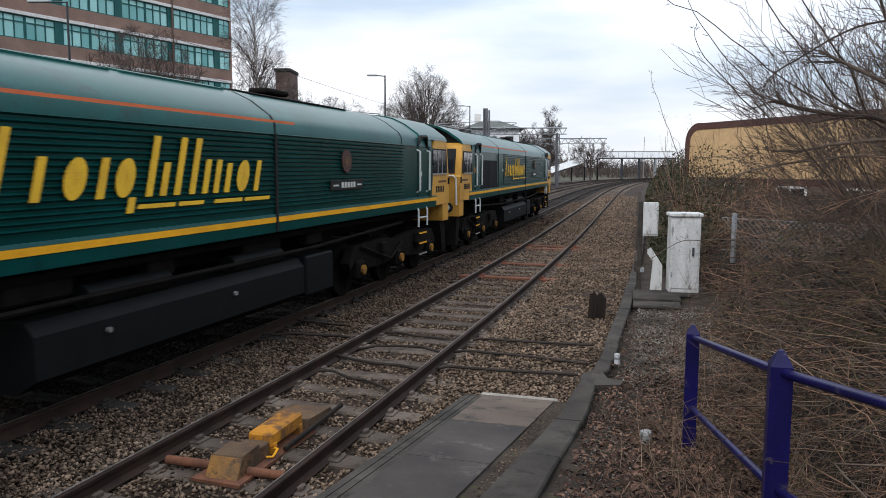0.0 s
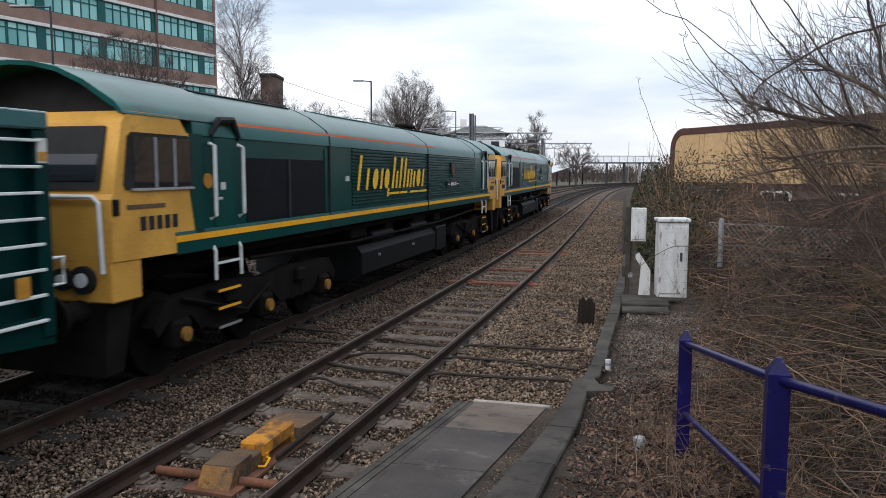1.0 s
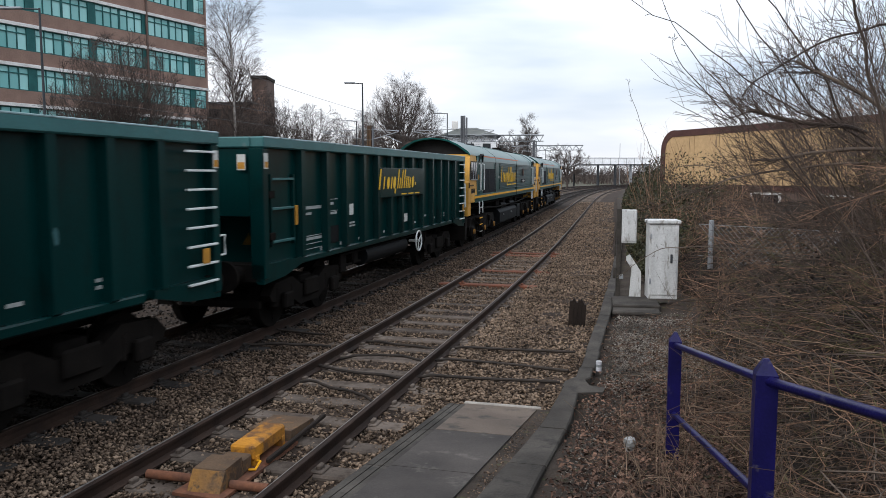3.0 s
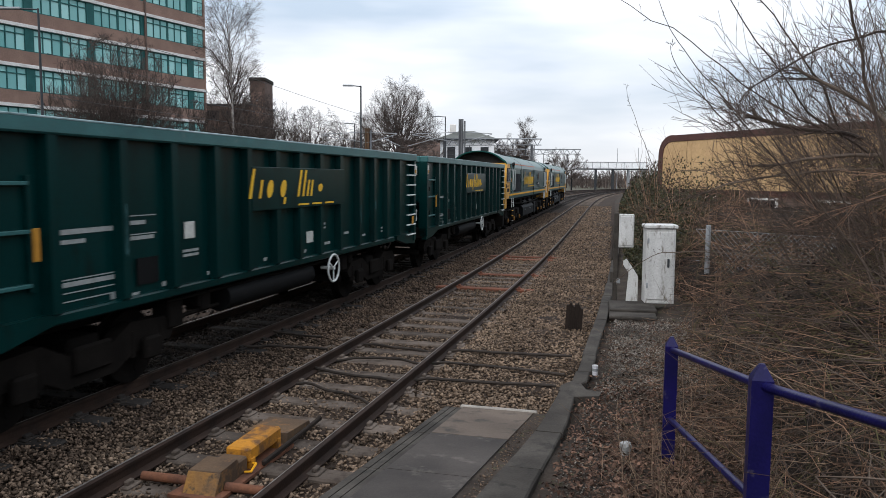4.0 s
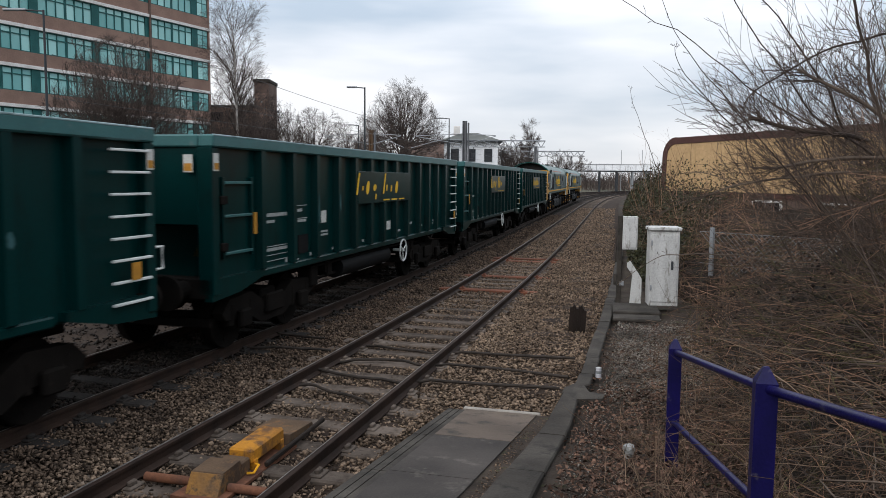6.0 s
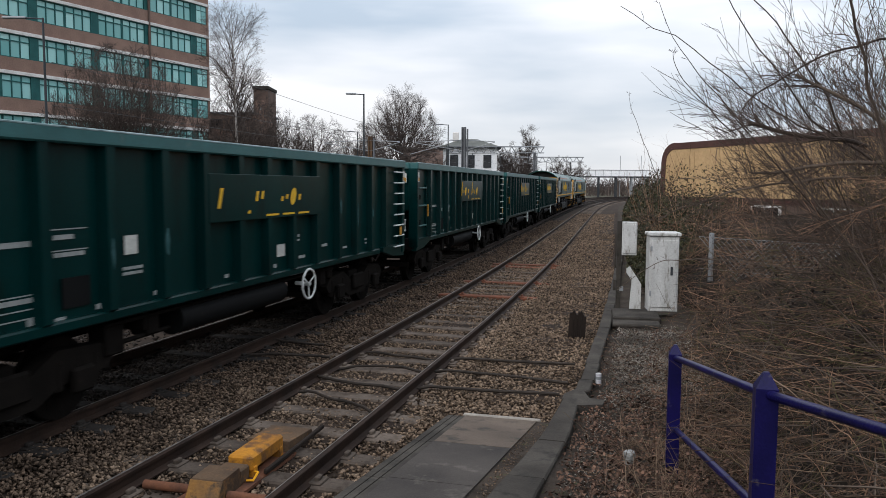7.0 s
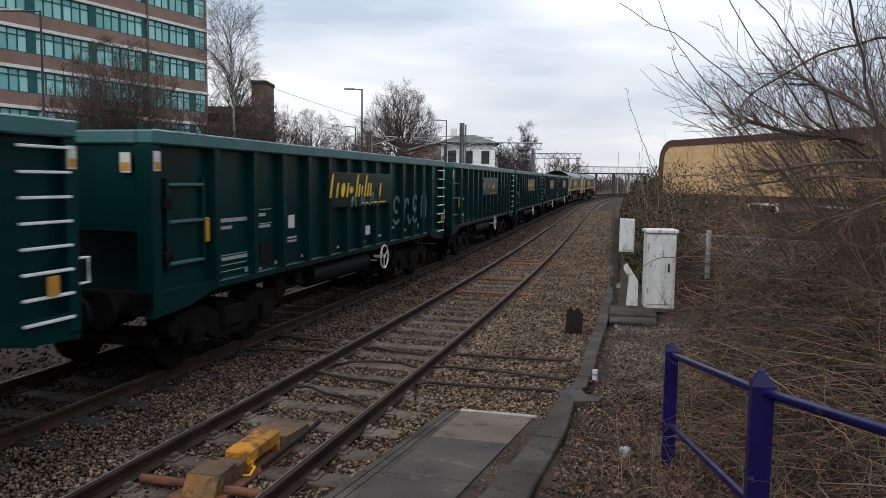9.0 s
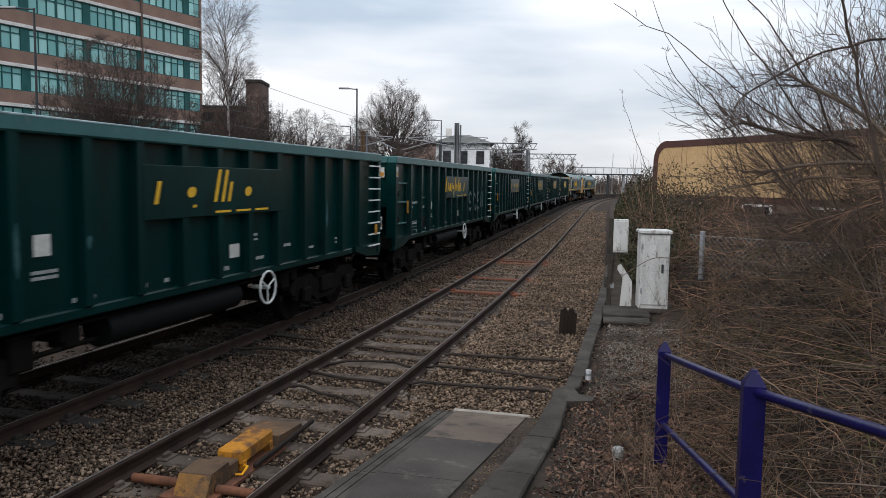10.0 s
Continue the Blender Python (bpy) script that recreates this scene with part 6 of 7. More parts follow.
def build_round_tree(label, x, y, height, wide, seed, twig=0.009, limbs=26, trunk=0.22, counts=(8, 7, 5), z0=-0.6, fork=0.22):
    """A bare tree with a dome of fine twigs on limbs that fan out from low forks."""
    rng = np.random.default_rng(seed)
    t = thing("bare_tree", label, "tree", "bare trees")
    T0 = lines(rng, np.array([[x, y, z0]]), np.array([[.02, 0, 1.0]]), np.array([height * .55]), 8, .03, 0)
    r0, r1 = np.array([trunk]), np.array([trunk * .4])
    mid = np.array([x, y, z0 + height * .52])
    size = np.array([wide, wide, height * .48])

    def inside(P):
        d = (P - mid) / size
        n = np.linalg.norm(d, axis=-1, keepdims=True)
        return mid + d * size * np.where(n > .85, (.85 + (n - .85) * .5) / np.maximum(n, 1e-6), 1)

    a = np.arange(limbs) * 2.4 + rng.normal(0, .2, limbs)
    e = np.arcsin(np.clip((np.arange(limbs) + .5) / limbs * 1.12 - .12, -1, .995))
    tip = mid + np.stack([np.cos(a) * np.cos(e), np.sin(a) * np.cos(e), np.sin(e)], 1) * size * rng.uniform(.62, .92, (limbs, 1))
    foot = np.array([x, y, z0 + height * fork]) + np.outer(rng.uniform(0, 1, limbs), [0, 0, height * .28])
    u = np.linspace(0, 1, 9)[None, :, None]
    bow = np.array([0, 0, -.10 * height]) * (u * (1 - u) * 4) * np.cos(e)[:, None, None]
    L1 = foot[:, None] * (1 - u) + tip[:, None] * u + bow * .6 + np.cumsum(rng.normal(0, .012 * height * .3, (limbs, 9, 3)), 1) * u
    a1, b1 = np.full(limbs, trunk * .38), np.full(limbs, twig)
    L2, a2, b2 = offshoots(rng, L1, a1, b1, counts[0], height * .24, 30, 7, .022, .03, .6, .25, 1)
    L3, a3, b3 = offshoots(rng, L2, a2, b2, counts[1], height * .105, 30, 5, .028, .02, .7, .2, 1)
    L4, a4, b4 = offshoots(rng, L3, a3, b3, counts[2], height * .055, 30, 4, .03, .02, .8, .2, 1)
    fat = lambda q: np.maximum(q, twig)
    V, F = joined([(T0, r0, r1)], 8)
    o = new("trunk", mesh_np("trunk", V, F, FAR_TWIG))
    o.parent = t
    V, F = joined([(inside(L1), a1, b1), (inside(L2), fat(a2), fat(b2))], 4)
    o = new("limb_mass", mesh_np("limb_mass", V, F, FAR_TWIG))
    o.parent, o["kind"] = t, "stuff"
    V, F = joined([(inside(L3), fat(a3) * .8, fat(b3) * .65), (inside(L4), fat(a4) * .65, fat(b4) * .5)], 3)
    o = new("crown", mesh_np("crown", V, F, FAR_TWIG))
    o.parent, o["kind"] = t, "stuff"
    return t


def thicket_edge(y):
    return float(np.interp(y, [-2, 2, 4, 6.5, 9, 11.5, 13.4, 15.5, 17, 22, 30, 45, 70], [5.6, 5.2, 4.85, 4.50, 4.45, 4.55, 4.75, 4.75, 4.2, 3.7, 3.5, 3.1, 2.6]))


def build_thicket():
    """Brambles and scrub on the bank: a lumpy mass coloured for the shade inside, arching stems all over it."""
    rng = np.random.default_rng(21)
    ys = np.concatenate([np.arange(0, 20, .3), np.arange(20, 76, 1.0)])
    ds = np.array([0, .15, .35, .6, 1.0, 1.5, 2.2, 3.2, 4.5, 7, 10, 14])
    hs = np.array([-.1, .16, .38, .62, .92, 1.18, 1.42, 1.6, 1.7, 1.8, 1.8, 1.8])
    v, f = [], []
    for y in ys:
        e = thicket_edge(y) + .25
        low = float(np.interp(y, [.6, 3, 6, 14, 22], [.0, .45, .72, .72, .85]))
        for d, h in zip(ds, hs):
            q = noise.noise(Vector((d * 1.1, y * 1.1, 2))) * .42 + noise.noise(Vector((d * 3.2, y * 3.2, 5))) * .24
            v.append((e + d + .25 * noise.noise(Vector((y * 1.1, d, 8))), y, max(ramp_z(y), .13) - .05 + max(h * low + (q * h if h > 0 else 0), -.05)))
    n = len(ds)
    for i in range(len(ys) - 1):
        for j in range(n - 1):
            a = i * n + j
            f += [(a, a + 1, a + n + 1), (a, a + n + 1, a + n)]
    t = thing("bramble_thicket", "dense brown leafless bramble thicket on the bank", "thicket")
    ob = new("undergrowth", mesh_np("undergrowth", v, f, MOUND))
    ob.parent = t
    ob["label"] = "matted undergrowth coloured dark for the shade inside the thicket"

    def ground_at(y):
        return np.array([max(ramp_z(q), .13) for q in y])

    def stems(num, y0, y1, d0, d1, length, lean, radius, wob, sink, twigs, seed, mat, label, up=1.0, rise=0.0):
        g = np.random.default_rng(seed)
        u = g.uniform(0, 1, num)
        y = y0 * (y1 / y0) ** u
        d = d0 + (d1 - d0) * g.uniform(0, 1, num) ** 1.5
        x = np.array([thicket_edge(q) for q in y]) + d
        start = np.stack([x, y, ground_at(y) + np.minimum(d * .35, .8) * g.uniform(0, 1, num) + rise * g.uniform(0, 1, num)], 1)
        way = np.stack([g.normal(-lean, .75, num), g.normal(-.1, .75, num), g.uniform(.5, 1.5, num) * up], 1)
        L = length * g.uniform(.5, 1.35, num)
        P = lines(g, start, way, L, 9, wob, -sink)
        # nothing grows over the paved strip
        edge = np.array([thicket_edge(q) for q in P[..., 1].ravel()]).reshape(P.shape[:2]) - .38 + g.uniform(0, 1, (num, 1)) ** 1.3 * 1.0
        P[..., 0] = np.maximum(P[..., 0], edge + .06 * np.sin(P[..., 2] * 9 + P[..., 1] * 5))
        P[..., 2] = np.maximum(P[..., 2], ground_at(P[..., 1].ravel()).reshape(P.shape[:2]) + .01)
        far = np.maximum(1, P[:, 0, 1] / 12)
        r = radius * g.uniform(.5, 1.3, num) * far
        sets = [(P, r, r * .4)]
        if twigs:
            sets.append(offshoots(g, P, r, r * .4, twigs, length * .32, 45, 5, .16, .0, .62, .15, 1))
        V, T = joined(sets)
        o = new("cane_mass", mesh_np("cane_mass", V, T, mat))
        o.parent = t
        o["kind"], o["label"] = "stuff", label

    def tangle(num, y0, y1, length, radius, seed, mat, label, high=.55):
        """Short crooked twigs every way over the undergrowth."""
        g = np.random.default_rng(seed)
        y = y0 * (y1 / y0) ** g.uniform(0, 1, num)
        d = g.uniform(0, 1, num) ** 1.4 * 3.4
        e = np.array([thicket_edge(q) for q in y])
        low = np.interp(y, [3, 6, 14, 22], [.45, .72, .72, .85])
        z = ground_at(y) + np.interp(d, ds, hs) * low + g.uniform(-.15, 1, num) * high * np.clip(d + .25, .2, 1)
        way = g.normal(0, 1, (num, 3)) * [1, .75, .42] + [-.55, 0, .06]
        P = lines(g, np.stack([e + d + .1, y, np.maximum(z, ground_at(y) + .02)], 1), way, length * g.uniform(.4, 1.6, num), 7, .13, -.03)
        edge = np.array([thicket_edge(q) for q in P[..., 1].ravel()]).reshape(P.shape[:2]) - .32 + g.uniform(0, 1, (num, 1)) ** 1.3 * .9
        P[..., 0] = np.maximum(P[..., 0], edge)
        P[..., 2] = np.maximum(P[..., 2], ground_at(P[..., 1].ravel()).reshape(P.shape[:2]) + .01)
        r = radius * g.uniform(.4, 1.4, num) * np.maximum(1, y / 13)
        V, T = joined([(P, r, r * .45), offshoots(g, P, r, r * .5, 3, length * .30, 45, 4, .12, 0, .7, .2, 1)])
        o = new("twig_tangle", mesh_np("twig_tangle", V, T, mat))
        o.parent = t
        o["kind"], o["label"] = "stuff", label

    tangle(850, 2.8, 16, .85, .0045, 1, TWIG, "crooked brown bramble twigs", .55)
    tangle(300, 2.8, 14, .80, .0042, 11, DRY_STEM, "dry straw-coloured twigs", .45)
    tangle(700, 3.0, 20, .80, .0048, 13, MOSS_TWIG, "mossy olive twigs", .6)
    tangle(2000, 14, 62, .90, .0036, 2, TWIG, "crooked brown bramble twigs", .5)
    tangle(600, 2.8, 26, 1.0, .0055, 12, BRANCH, "dark bare twigs", .7)
    stems(100, 2.8, 18, .3, 4.5, 1.6, .45, .0046, .12, .09, 3, 3, TWIG, "tall arching brown canes", .8)
    stems(40, 4, 14, .8, 4.0, 1.6, .05, .0065, .05, .0, 3, 6, PALE_BRANCH, "upright grey stalks", 2.0)
    stems(130, 4.5, 14, 1.2, 4.6, 2.0, 1.7, .0072, .07, .045, 4, 16, BRANCH, "long dark branches arching level over the thicket", .25, .9)
    stems(70, 3.6, 10, .3, 2.8, 1.7, 1.8, .0064, .07, .05, 3, 18, PALE_BRANCH, "grey-brown canes arching over the thicket", .3, .8)
    stems(110, 4.0, 13, .6, 3.6, 1.6, 1.5, .0046, .09, .05, 3, 17, TWIG, "thin red-brown canes drooping over the thicket", .3, .7)
    stems(170, 2.4, 13, -.30, 1.0, .70, .25, .0030, .22, .16, 1, 4, DRY_STEM, "dry straw-coloured stems")
    stems(35, 3.4, 14, .4, 3.2, 2.0, 1.5, .0055, .07, .08, 2, 5, DRY_STEM, "long pale arching canes", .4, .6)
    stems(110, 19, 30, .4, 5.0, 2.7, .1, .0045, .06, .0, 5, 44, TWIG, "upright brown stems before the building", 2.2, .8)
    # dark clusters of dead heads among the stems
    g = np.random.default_rng(15)
    num = 420
    y = g.uniform(4.5, 13, num)
    d = g.uniform(.1, 2.2, num)
    c = np.stack([np.array([thicket_edge(q) for q in y]) + d, y, ground_at(y) + np.interp(d, ds, hs) * .9 + g.uniform(.0, .5, num)], 1)
    base = np.array([(1, 0, 0), (-1, 0, 0), (0, 1, 0), (0, -1, 0), (0, 0, 1), (0, 0, -1)], float)
    tri = np.array([(0, 2, 4), (2, 1, 4), (1, 3, 4), (3, 0, 4), (2, 0, 5), (1, 2, 5), (3, 1, 5), (0, 3, 5)])
    V = (c[:, None] + base[None] * g.uniform(.008, .030, (num, 6, 1))).reshape(-1, 3)
    T = (tri[None] + 6 * np.arange(num)[:, None, None]).reshape(-1, 3)
    o = new("seed_head_mass", mesh_np("seed_head_mass", V, T, SEED))
    o.parent = t
    o["kind"], o["label"] = "stuff", "dark dead flower heads"

    # dull evergreen growth beside the further track
    g = np.random.default_rng(8)
    num = 30000
    y = 17 * (60 / 17) ** g.uniform(0, 1, num)
    d = g.uniform(0, 1, num) ** 1.3 * np.interp(y, [17, 23, 30], [.5, 2.6, 4.6])
    x = np.array([thicket_edge(q) for q in y]) + d - .25
    top = .45 + np.interp(y, [20, 27], [1.9, 2.6]) * np.clip(d / 1.1, 0, 1) ** .6 * (.75 + .35 * np.sin(y * .9) * np.sin(y * .37 + 1))
    z = .15 + top * g.uniform(.0, 1.0, num) ** .55
    k = .036 * (.6 + g.uniform(0, 1, num)) * np.maximum(1, y / 26)
    a = g.normal(0, 1, (num, 3))
    a /= np.linalg.norm(a, axis=1, keepdims=True)
    b = np.cross(a, g.normal(0, 1, (num, 3)))
    b /= np.linalg.norm(b, axis=1, keepdims=True)
    c = np.stack([x, y, z], 1)
    V = np.stack([c + a * k[:, None], c + b * k[:, None] * .5, c - a * k[:, None], c - b * k[:, None] * .5], 1).reshape(-1, 3)
    i = np.arange(num)[:, None] * 4
    T = np.concatenate([i + [0, 1, 2], i + [0, 2, 3]])
    o = new("ivy_leaves", mesh_np("ivy_leaves", V, T, LEAF))
    o.parent = t
    o["kind"], o["label"] = "stuff", "dull dark green leaves"


def build_shrubs():
    """Tall bare shrubs whose shoots fan over the thicket."""
    for x, y, num, length, leanx, leany, seed in ((6.9, 8.2, 16, 4.2, -.36, .02, 31), (8.2, 11.0, 17, 5.0, -.36, .0, 32), (6.5, 6.6, 9, 3.6, -.10, .12, 39),
                                                  (9.6, 15.0, 15, 5.6, -.34, .0, 34), (7.6, 9.4, 10, 4.6, -.40, .0, 36), (10.8, 19.5, 13, 6.0, -.34, .0, 37)):
        g = np.random.default_rng(seed)
        t = thing("bare_shrub", "tall leafless shrub with long dark upswept shoots", "shrub", "bare shrubs")
        start = np.stack([g.normal(x, .45, num), g.normal(y, .5, num), np.full(num, .15)], 1)
        way = np.stack([g.normal(leanx, .30, num), g.normal(leany, .34, num), np.ones(num)], 1)
        P = lines(g, start, way, length * g.uniform(.6, 1.15, num), 11, .035, -.006)
        r = g.uniform(.007, .017, num)
        A, a0, a1 = offshoots(g, P, r, r * .25, 11, length * .28, 26, 7, .04, .03, .55, .42, .98)
        B, b0, b1 = offshoots(g, A, a0, a1, 6, length * .10, 36, 4, .06, .03, .7, .15, 1)
        V, F = joined([(P, r, r * .25)], 6)
        o = new("stem_mass", mesh_np("stem_mass", V, F, BRANCH))
        o.parent = t
        o["kind"] = "stuff"
        fat = lambda q: np.maximum(q, .0022 * max(1, y / 8))
        V, F = joined([(A, fat(a0), fat(a1)), (B, fat(b0), fat(b1) * .7)], 3)
        o = new("twig_mass", mesh_np("twig_mass", V, F, BRANCH))
        o.parent = t
        o["kind"] = "stuff"
    # fine shoots that reach level from the shrubs
    g = np.random.default_rng(90)
    t = thing("bare_shrub", "leafless shrub of thin level red-brown shoots", "shrub", "bare shrubs")
    for mat, num in ((TWIG, 70), (BRANCH, 60), (MOSS_TWIG, 40)):
        y = g.uniform(6.3, 11.0, num)
        start = np.stack([4.45 + .287 * y + g.uniform(-.45, .5, num), y, g.uniform(1.3, 3.0, num)], 1)
        P = lines(g, start, g.normal(0, .32, (num, 3)) + [-1, 0, .12], g.uniform(.5, 1.2, num), 9, .05, .004)
        r = g.uniform(.004, .008, num)
        A, a0, a1 = offshoots(g, P, r, r * .3, 8, .38, 34, 6, .06, .02, .6, .15, 1)
        B, b0, b1 = offshoots(g, A, a0, a1, 3, .18, 36, 4, .06, .02, .7, .15, 1)
        V, F = joined([(P, r, r * .3), (A, np.maximum(a0, .002), np.maximum(a1, .0016)), (B, np.full(len(b0), .0018), np.full(len(b0), .0013))], 3)
        o = new("shoot_mass", mesh_np("shoot_mass", V, F, mat))
        o.parent = t
        o["kind"] = "stuff"
    # cut limbs and long single shoots that stand clear of the rest
    made = []

    def limb(label, mat, r0, r1, pts):
        k = len(made)
        made.append(label)
        c = [Vector(p) for p in pts]
        fine = []
        for i in range(len(c) - 1):
            p0, p1, p2, p3 = c[max(i - 1, 0)], c[i], c[i + 1], c[min(i + 2, len(c) - 1)]
            for u in (0, .25, .5, .75):
                fine.append(.5 * (2 * p1 + (p2 - p0) * u + (2 * p0 - 5 * p1 + 4 * p2 - p3) * u * u + (3 * p1 - p0 - 3 * p2 + p3) * u ** 3))
        fine.append(c[-1])
        wav = [p + Vector((noise.noise(p * 3.1 + Vector((k, 0, 0))), noise.noise(p * 3.1 + Vector((0, k, 9))), noise.noise(p * 3.3 + Vector((5, 0, k))))) * .05 for p in fine]
        s = thing("long_branch", label + " of the bare shrubs", "branch", "long branches")
        part("limb", Geo().tube(wav, r0, 8, r1), mat, s, "", True)
        g = np.random.default_rng(50 + k)
        P = np.array([[list(p) for p in wav]])
        lone = "shoot" in label
        A, a0, a1 = offshoots(g, P, np.array([r0]), np.array([r1]), 9 if lone else 26, .12 if lone else .45, 34, 6, .05, .03, .35, .2, 1)
        B, b0, b1 = offshoots(g, A, a0, a1, 2 if lone else 4, .05 if lone else .2, 40, 4, .06, .02, .6, .2, 1)
        V, F = joined([(A, np.minimum(a0, .008), np.minimum(a1, .003)), (B, np.full(len(b0), .003), np.full(len(b1), .002))], 3)
        o = new("side_twig_mass", mesh_np("side_twig_mass", V, F, BRANCH))
        o.parent = s
        o["kind"] = "stuff"

    limb("stout upright dark limb", BRANCH, 0.017, 0.0099, ((5.81, 6.8, 2.16), (5.65, 6.8, 2.98), (5.52, 6.8, 3.38), (5.42, 6.8, 3.78), (5.33, 6.8, 4.18)))
    limb("thick level limb with a rough bark", PALE_BRANCH, 0.022, 0.0087, ((6.1, 7.3, 2.79), (5.78, 7.3, 2.82), (5.3, 7.3, 2.81), (5.03, 7.3, 2.75), (4.7, 7.3, 2.71)))
    limb("crooked pale limb reaching over the thicket", PALE_BRANCH, 0.012, 0.0043, ((5.76, 7.3, 2.71), (5.08, 7.3, 2.66), (4.56, 7.3, 2.57), (4.23, 7.3, 2.43), (3.93, 7.3, 2.3)))
    limb("pale limb with a sawn end", PALE_BRANCH, 0.019, 0.0124, ((5.71, 6.9, 3.03), (5.53, 6.9, 3.21), (5.32, 6.9, 3.35), (5.14, 6.9, 3.45), (4.96, 6.9, 3.52)))
    limb("short dark broken limb", BRANCH, 0.021, 0.0161, ((5.68, 7.4, 2.96), (5.36, 7.4, 3.02), (5.03, 7.4, 3.09), (4.84, 7.4, 3.16), (4.68, 7.4, 3.2)))
    limb("dark limb arching over the thicket", BRANCH, 0.012, 0.0050, ((5.92, 7.2, 3.85), (5.58, 7.2, 3.84), (5.19, 7.2, 3.72), (4.75, 7.2, 3.47), (4.61, 7.2, 3.31)))
    limb("single long bare shoot", BRANCH, 0.012, 0.0043, ((5.98, 7.6, 2.69), (5.54, 7.6, 3.02), (5.25, 7.6, 3.23), (4.9, 7.6, 3.72), (4.45, 7.6, 4.38)))
    limb("single long bare shoot", BRANCH, 0.012, 0.0043, ((5.5, 7.4, 2.96), (5.34, 7.4, 3.31), (5.19, 7.4, 3.61), (4.97, 7.4, 3.94), (4.64, 7.4, 4.37)))
    limb("single long bare shoot", BRANCH, 0.010, 0.0031, ((5.69, 8.2, 2.97), (5.27, 8.2, 3.22), (4.73, 8.2, 3.57), (4.23, 8.2, 3.99), (3.49, 8.2, 4.46)))
    limb("single long bare shoot", BRANCH, 0.007, 0.0025, ((4.83, 8.4, 3.16), (4.6, 8.4, 3.42), (4.37, 8.4, 3.69), (4.1, 8.4, 4.07), (3.88, 8.4, 4.51)))
    limb("single long bare shoot", BRANCH, 0.007, 0.0025, ((4.74, 8.6, 3.14), (4.51, 8.6, 3.35), (4.27, 8.6, 3.59), (4.09, 8.6, 3.93), (4.06, 8.6, 4.05)))
    limb("single thin bare shoot", BRANCH, 0.007, 0.0025, ((4.16, 14.5, 2.49), (4.05, 14.5, 2.8), (3.78, 14.5, 3.42), (3.58, 14.5, 3.94), (3.48, 14.5, 4.29)))
    limb("long pale shoot lying level over the thicket", PALE_BRANCH, 0.008, 0.0031, ((5.67, 9, 1.68), (5.03, 9, 1.75), (4.24, 9, 1.78), (3.93, 9, 1.71), (3.5, 9, 1.4)))
    limb("long pale shoot lying level over the thicket", PALE_BRANCH, 0.007, 0.0037, ((6.16, 8, 2.43), (5.77, 8, 2.37), (5.38, 8, 2.32), (4.92, 8, 2.29), (4.6, 8, 2.38)))
    limb("slanting pale shoot", PALE_BRANCH, 0.008, 0.0037, ((5.95, 8.6, 1.91), (5.39, 8.6, 2.28), (4.94, 8.6, 2.49), (4.48, 8.6, 2.65), (4.13, 8.6, 2.72)))


